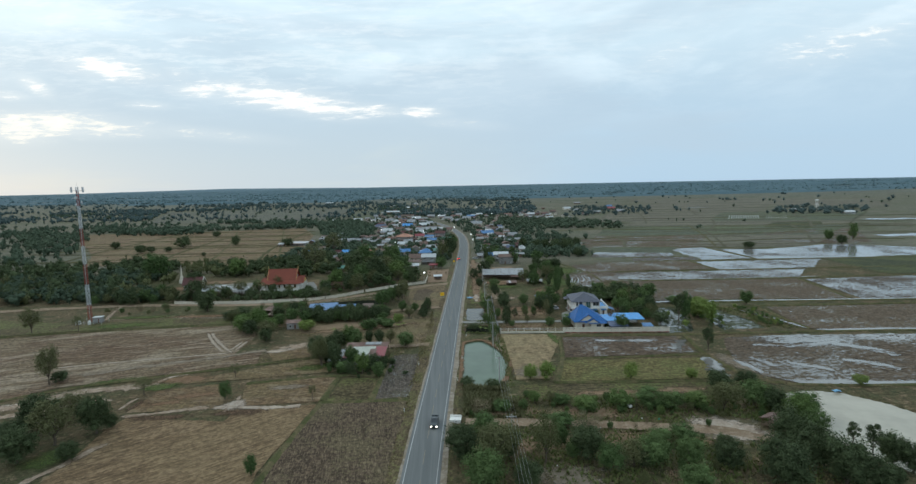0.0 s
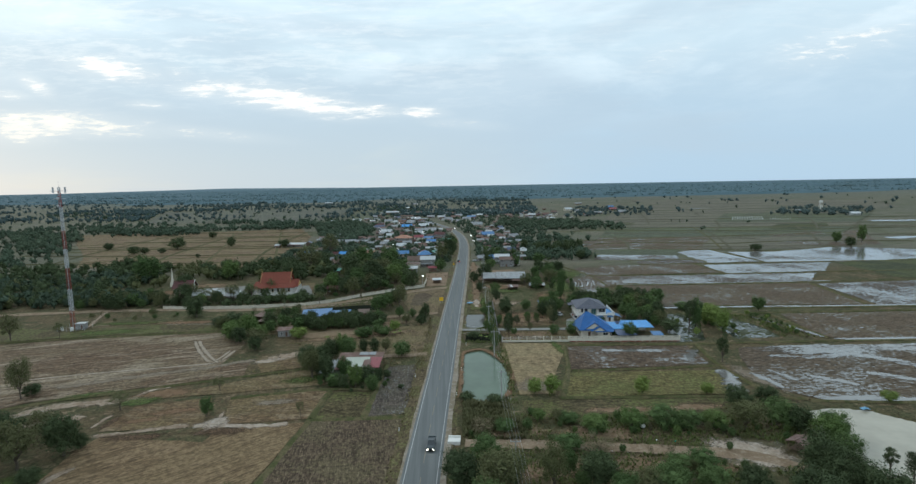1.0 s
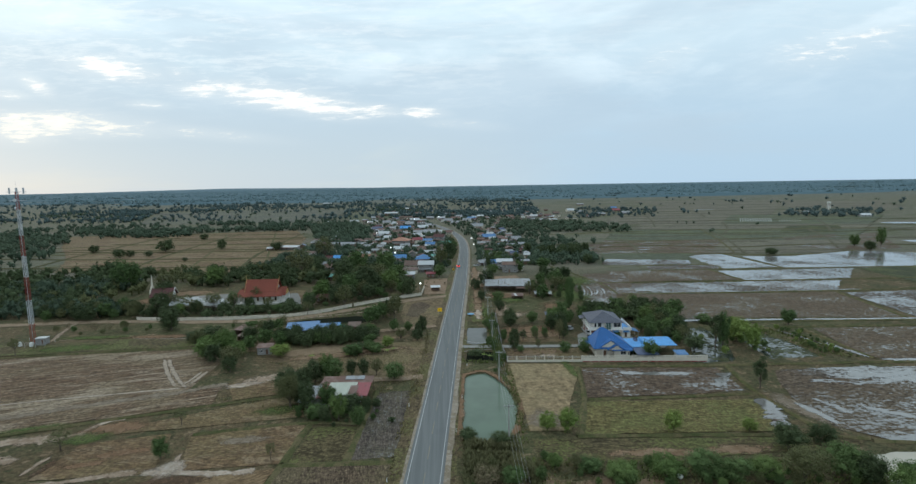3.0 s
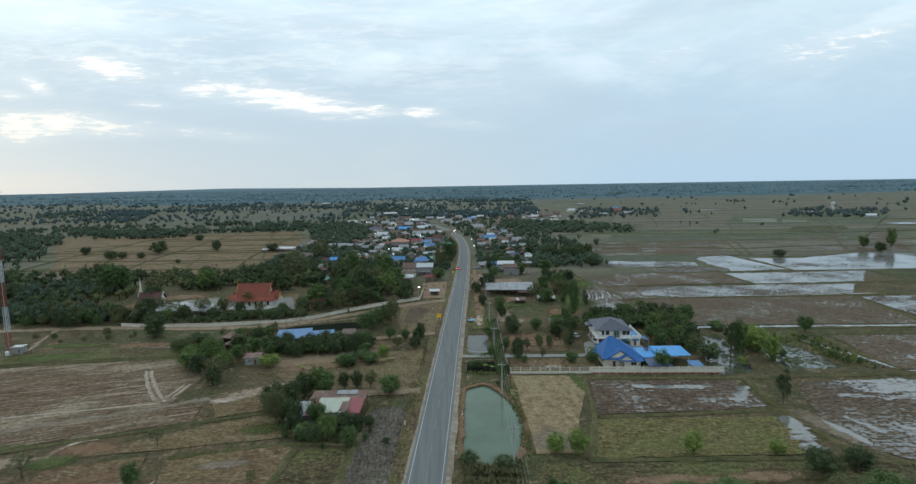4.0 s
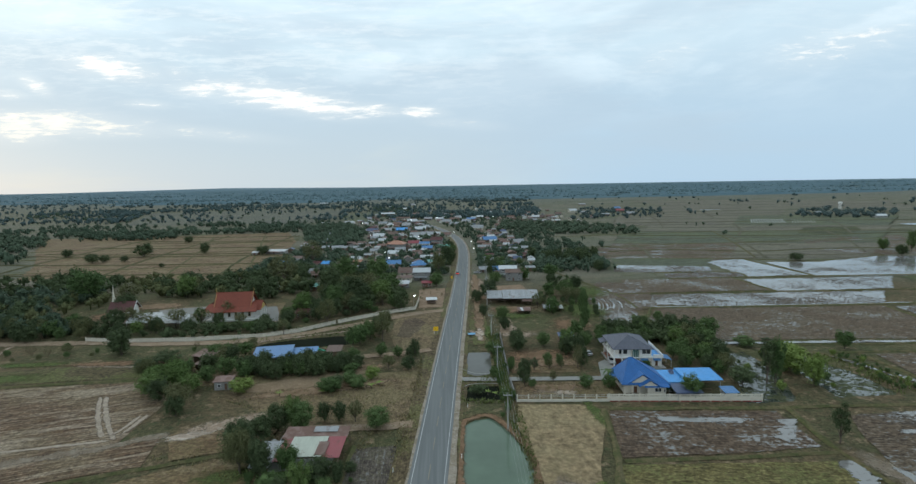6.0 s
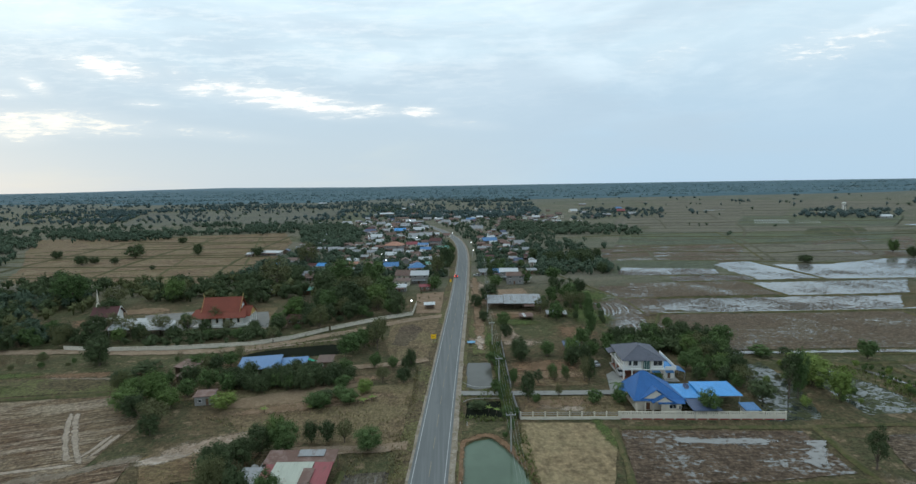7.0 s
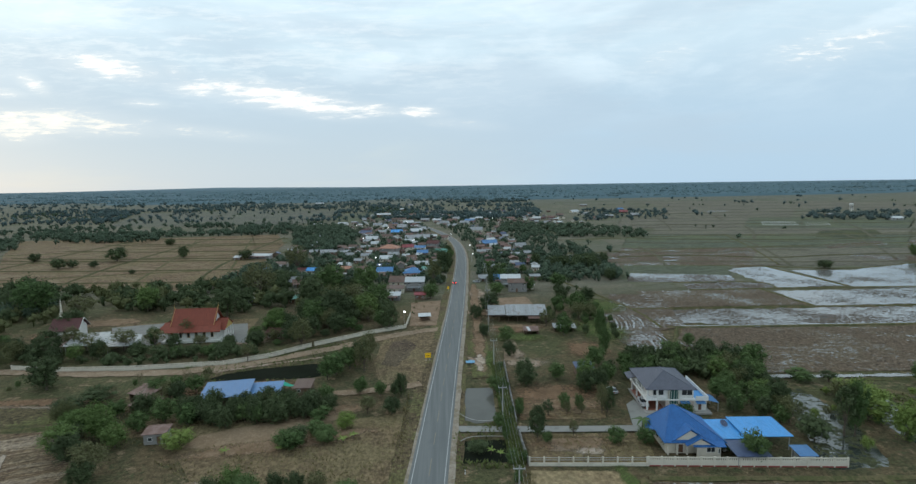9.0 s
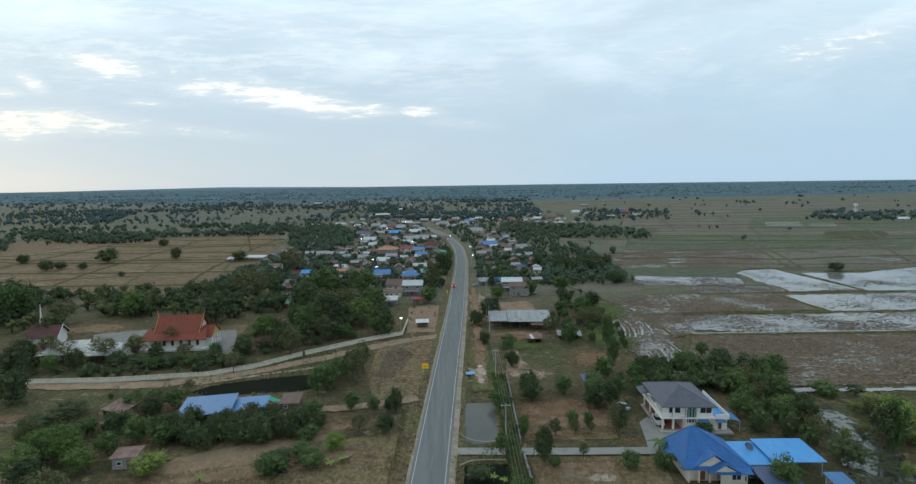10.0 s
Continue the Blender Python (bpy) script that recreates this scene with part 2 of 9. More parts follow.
        k.set("Alpha", k.math("MULTIPLY", k.range(k.math("ADD", k.given("edge"), ragged), 0.12, 0.62), broken))
    k.bump(grain, 0.35, 0.05)
    return k.m


def leaf_mat(name, a, b, spec=0.08):
    """Leaves: tone by tree and by clump."""
    k = Mat(name, 0.8, spec=spec)
    a, b = (tuple(v * 1.1 for v in c) for c in (a, b))
    c = k.mix(k.chance(), a, b)
    tone = k.chance(True)
    c = k.mix(k.math("MULTIPLY", k.range(tone, 0.45, 1.0), 0.40), c, tuple(v * 0.70 for v in a))
    c = k.mix(k.math("MULTIPLY", k.range(tone, 0.35, 0.0), 0.40), c, tuple(min(1, v * 1.22) for v in b))
    k.set("Base Color", c)
    return k.m


def plain_mat(name, colour, rough=0.7, dirt=0.35, scale=0.6, metal=0.0, spec=0.3, vary=0.0):
    """Paint, plaster or concrete with grime at two scales."""
    k = Mat(name, rough, metal, spec)
    c = k.mix(k.math("MULTIPLY", k.range(k.noise(scale, 5, 0.65), 0.45, 0.75), dirt), colour, tuple(v * 0.55 for v in colour))
    c = k.mix(k.math("MULTIPLY", k.range(k.noise(scale * 6, 4, 0.7), 0.5, 0.8), dirt * 0.6), c, tuple(v * 0.65 + 0.03 for v in colour))
    if vary:
        c = k.mix(k.math("MULTIPLY", k.chance(), vary), c, tuple(v * 0.5 for v in colour))
    k.set("Base Color", c)
    return k.m


def sheet_mat(name, colour, rust=0.0, pitch=0.33, rough=0.45, vary=0.25, along="x", stain=0.0):
    """Corrugated or seamed roofing sheet; the ribs run down the slope."""
    k = Mat(name, rough, 0.0, 0.45)
    turn = 0.0 if along == "x" else 90.0
    vec = k.mapped((1, 1, 0), turn)
    ribs = k.wave(1 / pitch, vec)
    streak = k.noise(1.0, 4, 0.6, k.mapped((2.2, 0.25, 0.25), turn))
    c = k.mix(k.math("MULTIPLY", k.range(streak, 0.42, 0.72), 0.45), colour, tuple(v * 0.55 for v in colour))
    c = k.mix(k.math("MULTIPLY", k.range(ribs, 0.25, 0.0), 0.35), c, tuple(v * 0.45 for v in colour))
    if stain:
        c = k.mix(k.math("MULTIPLY", k.range(k.noise(0.5, 6, 0.7), 0.5, 0.6), stain), c, (0.10, 0.11, 0.095))
    if rust:
        c = k.mix(k.math("MULTIPLY", k.range(k.noise(0.45, 6, 0.7), 0.62 - 0.3 * rust, 0.72 - 0.2 * rust), 0.85), c, (0.11, 0.05, 0.03))
    c = k.mix(k.math("MULTIPLY", k.chance(), vary), c, tuple(v * 0.6 for v in colour))
    k.set("Base Color", c)
    k.bump(ribs, 0.5, 0.03)
    return k.m


def tile_mat(name, a, b, pitch=0.3):
    k = Mat(name, 0.6, 0.0, 0.35)
    n = k.n.new("ShaderNodeTexBrick")
    n.inputs["Scale"].default_value = 1.0
    n.inputs["Brick Width"].default_value, n.inputs["Row Height"].default_value, n.inputs["Mortar Size"].default_value = pitch, pitch * 0.9, 0.02
    n.inputs["Color1"].default_value, n.inputs["Color2"].default_value = (*a, 1), (*b, 1)
    n.inputs["Mortar"].default_value = (*(v * 0.4 for v in a), 1)
    k.l.new(k.where, n.inputs["Vector"])
    c = k.mix(k.math("MULTIPLY", k.range(k.noise(0.5, 5, 0.65), 0.45, 0.7), 0.45), n.outputs[0], tuple(v * 0.5 for v in a))
    k.set("Base Color", c)
    k.bump(n.outputs[1], -0.4, 0.03)
    return k.m


def lit_mat(name, colour, power):
    k = Mat(name, 0.4)
    k.set("Base Color", colour)
    k.set("Emission Color", colour)
    k.b.inputs["Emission Strength"].default_value = power
    return k.m


def ground_mat():
    """Dry rough grass, bare earth and green growth; further off, parcels of farm land with their bunds."""
    k = Mat("rough_ground", 0.95, spec=0.1)
    big, mid, grain, speck = k.noise(0.010, 5, 0.6), k.noise(0.07, 6, 0.66), k.noise(0.8, 5, 0.72), k.noise(3.0, 4, 0.7)
    c = k.mix(k.range(mid, 0.43, 0.57), (0.108, 0.082, 0.047), (0.074, 0.069, 0.036))
    c = k.mix(k.math("MULTIPLY", k.range(big, 0.50, 0.60), 0.55), c, (0.080, 0.086, 0.039))
    c = k.mix(k.math("MULTIPLY", k.range(k.noise(0.22, 6, 0.7), 0.55, 0.63), 0.7), c, (0.215, 0.155, 0.100))
    c = k.mix(k.math("MULTIPLY", k.range(k.noise(0.35, 6, 0.7), 0.54, 0.62), 0.7), c, (0.056, 0.067, 0.031))
    parcels = k.n.new("ShaderNodeTexBrick")
    parcels.offset, parcels.squash = 0.37, 1.6
    for key, v in (("Scale", 1.0), ("Mortar Size", 0.9), ("Brick Width", 62.0), ("Row Height", 34.0), ("Bias", 0.0), ("Mortar Smooth", 0.3)):
        parcels.inputs[key].default_value = v
    # parcel colours greyed, with extra blue put in for haze
    parcels.inputs["Color1"].default_value, parcels.inputs["Color2"].default_value = (0.148, 0.136, 0.104, 1), (0.112, 0.116, 0.084, 1)
    parcels.inputs["Mortar"].default_value = (0.082, 0.084, 0.050, 1)
    warp = k.n.new("ShaderNodeVectorMath")
    warp.operation = "ADD"
    shift = k.n.new("ShaderNodeTexNoise")
    shift.inputs["Scale"].default_value = 0.006
    k.l.new(k.where, shift.inputs["Vector"])
    stretch = k.n.new("ShaderNodeVectorMath")
    stretch.operation = "SCALE"
    stretch.inputs["Scale"].default_value = 90.0
    k.l.new(shift.outputs[1], stretch.inputs[0])
    k.l.new(k.mapped((1, 1, 1), -12), warp.inputs[0])
    k.l.new(stretch.outputs[0], warp.inputs[1])
    k.l.new(warp.outputs[0], parcels.inputs["Vector"])
    sep = k.n.new("ShaderNodeSeparateXYZ")
    k.l.new(k.where, sep.inputs[0])
    beyond = k.range(sep.outputs[1], 330.0, 400.0)
    rows = k.noise(1.0, 5, 0.65, k.mapped((0.015, 0.20, 1), -12))
    blot = k.noise(0.02, 6, 0.7)
    farm = k.mix(k.math("MULTIPLY", k.range(rows, 0.48, 0.58), 0.55), parcels.outputs[0], (0.150, 0.136, 0.098))
    farm = k.mix(k.math("MULTIPLY", k.range(rows, 0.46, 0.38), 0.5), farm, (0.066, 0.066, 0.034))
    farm = k.mix(k.math("MULTIPLY", k.range(blot, 0.50, 0.60), 0.5), farm, (0.080, 0.090, 0.040))
    c = k.mix(beyond, c, farm)
    # scrub-grown land beyond the farms, blended to blue-grey as painted distance haze
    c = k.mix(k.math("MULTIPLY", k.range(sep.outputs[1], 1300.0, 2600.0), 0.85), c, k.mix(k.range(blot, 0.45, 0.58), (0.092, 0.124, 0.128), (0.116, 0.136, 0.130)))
    c = k.mix(0.6, c, k.mix(k.range(grain, 0.40, 0.60), (0.28, 0.28, 0.28), (0.70, 0.70, 0.70)), "OVERLAY")
    k.set("Base Color", k.mix(0.5, c, k.mix(k.range(speck, 0.40, 0.60), (0.3, 0.3, 0.3), (0.7, 0.7, 0.7)), "OVERLAY"))
    k.bump(k.math("ADD", grain, speck), 0.8, 0.2)
    return k.m


def asphalt_mat():
    k = Mat("worn_asphalt", 0.8, spec=0.25)
    sep = k.n.new("ShaderNodeSeparateXYZ")
    k.l.new(k.where, sep.inputs[0])
    drag = k.noise(1.0, 4, 0.6, k.mapped((1.3, 0.03, 1), -1.5))
    c = k.mix(k.range(drag, 0.35, 0.7), (0.118, 0.126, 0.126), (0.152, 0.160, 0.158))
    c = k.mix(k.math("MULTIPLY", k.range(k.noise(0.15, 6, 0.7), 0.55, 0.7), 0.35), c, (0.105, 0.11, 0.115))
    c = k.mix(0.3, c, k.mix(k.noise(9.0, 3, 0.7), (0.35, 0.35, 0.35), (0.65, 0.65, 0.65)), "OVERLAY")
    k.set("Base Color", c)
    return k.m


M = {
    "ground": ground_mat(),
    "asphalt": asphalt_mat(),
    "line": plain_mat("worn_white_line", (0.38, 0.385, 0.38), 0.7, 0.7, 1.5),
    "yellow_line": plain_mat("worn_yellow_line", (0.25, 0.215, 0.15), 0.7, 0.8, 1.5),
    "shoulder": dirt_mat("shoulder_gravel", (0.26, 0.22, 0.175), (0.20, 0.165, 0.12), (0.30, 0.265, 0.22)),
    "dirt": dirt_mat("dirt_track", (0.245, 0.180, 0.125), (0.195, 0.138, 0.092), (0.285, 0.225, 0.165)),
    "sand": dirt_mat("pale_washed_sand", (0.315, 0.240, 0.178), (0.240, 0.175, 0.125), (0.385, 0.310, 0.245), 0.85),
    "white_sand": dirt_mat("white_washed_sand", (0.405, 0.335, 0.270), (0.315, 0.250, 0.195), (0.47, 0.405, 0.345), 0.92),
    "brown_earth": dirt_mat("red_brown_earth", (0.195, 0.120, 0.072), (0.155, 0.097, 0.058), (0.235, 0.155, 0.100), 0.85),
    "scrub_earth": dirt_mat("dusty_scrub_earth", (0.225, 0.152, 0.098), (0.175, 0.115, 0.070), (0.270, 0.195, 0.132), 0.85),
    "damp_earth": dirt_mat("damp_dark_earth", (0.105, 0.066, 0.042), (0.085, 0.056, 0.036), (0.125, 0.082, 0.054), 0.8),
    "straw_drift": dirt_mat("pale_straw_drift", (0.245, 0.200, 0.152), (0.195, 0.153, 0.112), (0.290, 0.245, 0.195), 0.7),
    "weed_patch": dirt_mat("green_weeds_patch", (0.078, 0.108, 0.034), (0.100, 0.112, 0.042), (0.064, 0.092, 0.028), 0.8),
    # stained grey paving, its base also darkened for shade on the court
    "court": plain_mat("stained_paving", (0.190, 0.186, 0.172), 0.9, 0.7, 0.25),
    "drive": plain_mat("dusty_concrete_drive", (0.235, 0.232, 0.215), 0.9, 0.55, 0.35),
    "concrete": plain_mat("concrete_slab", (0.33, 0.32, 0.30), 0.85, 0.5, 0.4),
    "mown": field_mat("mown_field", (0.167, 0.108, 0.060), (0.236, 0.160, 0.094), -40, 0.62, None, 0.08, 0.03, 16.0, 1.3, 0.30, relief=0.4, blot=(0.214, 0.148, 0.088)),
    "plough": field_mat("ploughed_field", (0.095, 0.065, 0.043), (0.166, 0.120, 0.081), 80, 0.6, None, 0.2, 0.05, 6.0, 0.9, 0.6),
    "damp_strip": field_mat("damp_ploughed_strip", (0.098, 0.077, 0.062), (0.155, 0.132, 0.112), 84, 0.45, -1.5, 0.2, 0.05, 9.0, 1.0, 0.5),
    "plough_dark": field_mat("dark_ploughed_field", (0.095, 0.065, 0.044), (0.150, 0.112, 0.078), 82, 0.55, None, 0.1, 0.05, 5.0, 0.8, 0.6),
    "straw": field_mat("straw_field", (0.130, 0.079, 0.047), (0.205, 0.152, 0.105), -19, 0.80, None, 0.12, 0.03, 30.0, 1.5, relief=0.45, blot=(0.285, 0.228, 0.170)),
    "tan": field_mat("tan_stubble", (0.155, 0.098, 0.054), (0.213, 0.145, 0.085), 10, 0.40, None, 0.22, 0.04, 10.0, 1.3, 0.5, relief=0.45, blot=(0.225, 0.168, 0.108)),
    "dry_grass": field_mat("dry_grass", (0.172, 0.122, 0.070), (0.222, 0.163, 0.098), 85, 0.4, None, 0.22, 0.06, 5.0, 1.8, 0.38),
    "verge": field_mat("verge_grass", (0.120, 0.088, 0.050), (0.171, 0.127, 0.077), 88, 0.45, None, 0.55, 0.07, 7.0, 1.2),
    "pale_grass": field_mat("pale_dry_grass", (0.265, 0.192, 0.110), (0.325, 0.248, 0.152), 85, 0.25, None, 0.15, 0.06, 5.0, 2.4, 0.18, relief=0.25),
    "bare": dirt_mat("bare_red_earth", (0.225, 0.155, 0.105), (0.175, 0.120, 0.078), (0.265, 0.200, 0.145)),
    "bare_yard": dirt_mat("bare_tan_yard", (0.225, 0.160, 0.104), (0.195, 0.138, 0.088), (0.255, 0.188, 0.126)),
    "rut": dirt_mat("pale_wheel_ruts", (0.335, 0.275, 0.215), (0.27, 0.22, 0.17), (0.38, 0.32, 0.26), 0.9),
    "greenish": field_mat("green_stubble", (0.091, 0.071, 0.036), (0.154, 0.121, 0.066), 5, 0.5, None, 0.75, 0.05, 8.0, 1.5),
    # next two stubbles: greyed and blued, distance haze mixed into their colour
    "dull_green": field_mat("dull_green_fallow", (0.090, 0.100, 0.066), (0.142, 0.148, 0.106), 4, 0.6, None, 0.4, 0.02, 30.0, 3.0, 0.5),
    "olive_stubble": field_mat("olive_stubble", (0.104, 0.104, 0.082), (0.154, 0.150, 0.122), 4, 0.65, None, 0.2, 0.015, 40.0, 3.0, 0.45),
    "plain_tan": field_mat("tan_stubble_plain", (0.138, 0.122, 0.092), (0.186, 0.164, 0.126), 4, 0.6, None, 0.12, 0.015, 40.0, 3.0, 0.45),
    "rank_grass": field_mat("rank_grass", (0.058, 0.064, 0.034), (0.084, 0.086, 0.046), 4, 0.45, None, 0.5, 0.03, 8.0, 2.0, 0.5),
    "yellow_rice": field_mat("yellow_rice_stubble", (0.133, 0.108, 0.043), (0.191, 0.158, 0.072), 2, 0.55, None, 0.6, 0.06, 7.0, 1.6),
    "paddy": field_mat("muddy_paddy", (0.112, 0.076, 0.052), (0.152, 0.112, 0.080), 3, 0.40, -1.1, 0, 0.045, 9.0, 1.8),
    "paddy_wet": field_mat("flooded_paddy", (0.104, 0.078, 0.058), (0.160, 0.130, 0.100), 3, 0.5, 0.0, 0, 0.03, 5.0, 1.3),
    "puddle": field_mat("shallow_puddle", (0.117, 0.079, 0.056), (0.180, 0.135, 0.099), 3, 0.4, 1.0, 0, 0.03, 13.0, 1.5, soft=True),
    "paddy_mixed": field_mat("half_flooded_paddy", (0.106, 0.074, 0.050), (0.168, 0.128, 0.092), 3, 0.75, -1.05, 0.05, 0.030, 6.0, 1.3),
    "paddy_brown": field_mat("brown_paddy_rows", (0.112, 0.077, 0.051), (0.176, 0.134, 0.094), 4, 0.7, -1.35, 0.1, 0.04, 3.6, 1.3),
    "flood": field_mat("open_flood", (0.106, 0.088, 0.066), (0.165, 0.142, 0.112), 4, 0.4, 0.75, 0, 0.03, 6.0, 1.3),
    "pond": water_mat("green_pond_water", (0.098, 0.142, 0.098), 0.12, 0.03, 0.20),
    "pond_milky": water_mat("milky_pond_water", (0.375, 0.345, 0.270), 0.14, 0.03, 0.25),
    "weedy": field_mat("weedy_water", (0.075, 0.080, 0.038), (0.11, 0.115, 0.055), 20, 0.4, -0.1, 0.5, 0.12, 3.0, 1.6, 0.6, (0.035, 0.042, 0.036)),
    # near black, sheen off: the creek's mirrored trees put into the colour
    "dark_water": water_mat("dark_water", (0.018, 0.021, 0.015), 0.35, 0.08, 0.0),
    "pond_grey": water_mat("grey_pond_water", (0.088, 0.088, 0.076), 0.15, 0.04, 0.15),
    "leaf_dark": leaf_mat("dark_leaves", (0.049, 0.066, 0.032), (0.069, 0.090, 0.042)),
    "leaf_mid": leaf_mat("green_leaves", (0.062, 0.098, 0.036), (0.088, 0.128, 0.048)),
    "leaf_fresh": leaf_mat("light_green_leaves", (0.078, 0.120, 0.038), (0.108, 0.152, 0.050)),
    "leaf_bright": leaf_mat("fresh_leaves", (0.125, 0.176, 0.046), (0.168, 0.212, 0.060)),
    "leaf_olive": leaf_mat("olive_leaves", (0.092, 0.100, 0.044), (0.118, 0.118, 0.058)),
    # distant leaves with haze painted in: bluer than near foliage
    "leaf_far_haze": leaf_mat("hazed_far_leaves", (0.052, 0.080, 0.080), (0.072, 0.100, 0.094)),
    # horizon leaves: pale blue haze put straight into the base colour
    "leaf_blue_haze": leaf_mat("haze_blue_leaves", (0.088, 0.140, 0.154), (0.106, 0.158, 0.170)),
    # village leaves lightened and blued a little, a slight haze in the colour
    "leaf_garden": leaf_mat("garden_leaves", (0.050, 0.074, 0.050), (0.074, 0.098, 0.062)),
    "leaf_dry": leaf_mat("dry_leaves", (0.125, 0.104, 0.062), (0.160, 0.132, 0.080)),
    "reed": leaf_mat("reed_blades", (0.088, 0.092, 0.044), (0.125, 0.118, 0.060)),
    "grass_tall": leaf_mat("tall_grass", (0.180, 0.155, 0.075), (0.240, 0.195, 0.105)),
    "grass_green": leaf_mat("green_grass", (0.095, 0.120, 0.040), (0.130, 0.150, 0.055)),
    "bark": plain_mat("bark", (0.115, 0.090, 0.070), 0.9, 0.5, 3.0),
    "bund": dirt_mat("grassy_bund", (0.082, 0.082, 0.036), (0.125, 0.104, 0.056), (0.058, 0.066, 0.026)),
    "bund_plain": dirt_mat("low_plain_bund", (0.092, 0.088, 0.058), (0.118, 0.106, 0.074), (0.078, 0.080, 0.048)),
    "bund_dark": dirt_mat("dark_grassy_bund", (0.062, 0.064, 0.028), (0.090, 0.082, 0.042), (0.050, 0.056, 0.022)),
    "white": plain_mat("white_plaster", (0.70, 0.69, 0.66), 0.8, 0.35),
    "cream": plain_mat("cream_plaster", (0.62, 0.57, 0.48), 0.8, 0.35),
    "pinkish": plain_mat("pale_pink_plaster", (0.60, 0.50, 0.43), 0.8, 0.3),
    "grey_wall": plain_mat("grey_block_wall", (0.30, 0.29, 0.28), 0.9, 0.5, 0.6, vary=0.5),
    "wood_wall": plain_mat("weathered_boards", (0.19, 0.13, 0.095), 0.85, 0.5, 0.9, vary=0.5),
    "glass": plain_mat("dark_window_glass", (0.03, 0.035, 0.04), 0.08, 0.1, 1.0, spec=0.6),
    "green_glass": plain_mat("green_window_glass", (0.03, 0.095, 0.085), 0.1, 0.1, 1.0, spec=0.6),
    "door": plain_mat("brown_door", (0.14, 0.075, 0.045), 0.6, 0.3),
    "grey_tile": tile_mat("blue_grey_roof_tiles", (0.115, 0.120, 0.150), (0.085, 0.090, 0.118)),
    "blue_tile": tile_mat("blue_roof_tiles", (0.030, 0.145, 0.40), (0.024, 0.115, 0.33)),
    "red_tile": tile_mat("temple_roof_tiles", (0.245, 0.056, 0.030), (0.195, 0.043, 0.024), 0.35),
    "maroon_tile": tile_mat("maroon_roof_tiles", (0.11, 0.035, 0.032), (0.085, 0.03, 0.028), 0.35),
    "blue_sheet": sheet_mat("blue_roof_sheet", (0.055, 0.185, 0.40), 0, 0.4, 0.4, 0.35),
    "light_blue": sheet_mat("light_blue_roof_sheet", (0.050, 0.29, 0.66), 0, 0.4, 0.4, 0.05),
    "dark_blue": sheet_mat("dark_blue_roof_sheet", (0.06, 0.085, 0.16), 0, 0.4, 0.5, 0.1),
    "white_sheet": sheet_mat("pale_roof_sheet", (0.50, 0.52, 0.53), 0.0, 0.4, 0.35, 0.45),
    "stained_sheet": sheet_mat("stained_white_sheet", (0.33, 0.355, 0.36), 0.0, 0.4, 0.4, 0.1, stain=0.8),
    "tin": sheet_mat("weathered_tin_sheet", (0.285, 0.30, 0.31), 0.35, 0.35, 0.4, 0.5),
    "rust": sheet_mat("rusty_tin_sheet", (0.24, 0.155, 0.135), 0.9, 0.35, 0.7, 0.5),
    "red_sheet": sheet_mat("faded_red_roof_sheet", (0.26, 0.045, 0.055), 0.3, 0.35, 0.5, 0.2),
    "brown_roof": sheet_mat("brown_roof_sheet", (0.155, 0.100, 0.080), 0.4, 0.35, 0.7, 0.5),
    "orange_roof": sheet_mat("orange_roof_sheet", (0.42, 0.20, 0.13), 0.2, 0.35, 0.6, 0.3),
    "green_sheet": sheet_mat("green_roof_sheet", (0.10, 0.30, 0.24), 0.1, 0.35, 0.5, 0.3),
    "steel": plain_mat("galvanised_steel", (0.45, 0.46, 0.47), 0.45, 0.3, 1.0, 0.6),
    "red_paint": plain_mat("red_tower_paint", (0.26, 0.045, 0.04), 0.55, 0.25),
    "white_paint": plain_mat("white_tower_paint", (0.52, 0.54, 0.56), 0.55, 0.25),
    "yellow_sign": plain_mat("yellow_sign_paint", (0.92, 0.52, 0.02), 0.5, 0.05, 1.0),
    "black": plain_mat("black_rubber", (0.02, 0.02, 0.02), 0.8, 0.2),
    "car_dark": plain_mat("dark_car_paint", (0.035, 0.045, 0.05), 0.25, 0.1, 1.0, spec=0.5),
    "car_silver": plain_mat("silver_car_paint", (0.40, 0.41, 0.42), 0.3, 0.1, 1.0, spec=0.5),
    "head": lit_mat("lit_headlight", (1.0, 0.93, 0.80), 8.0),
    "tail": lit_mat("lit_tail_light", (1.0, 0.03, 0.02), 9.0),
    "bulb": lit_mat("lit_lamp", (0.95, 0.97, 1.0), 5.0),
    "green_pale": sheet_mat("pale_green_roof_sheet", (0.40, 0.43, 0.36), 0.15, 0.35, 0.5, 0.2),
    "green_net": plain_mat("green_shade_net", (0.02, 0.30, 0.20), 0.8, 0.3),
    "blue_tarp": plain_mat("blue_tarpaulin", (0.16, 0.34, 0.50), 0.6, 0.2),
    "gold": plain_mat("gilded_trim", (0.50, 0.34, 0.12), 0.45, 0.3),
    "terracotta": plain_mat("red_floor_tiles", (0.30, 0.13, 0.09), 0.7, 0.3),
}

# ---- mesh building ----
class Mesh:
    """Collects faces; local axes, metres."""

    def __init__(self):
        self.v, self.f, self.edge = [], [], None

    def face(self, *points):
        n = len(self.v)
        self.v += [tuple(p) for p in points]
        self.f.append(tuple(range(n, n + len(points))))
        return self

    def box(self, x0, y0, z0, x1, y1, z1):
        n = len(self.v)
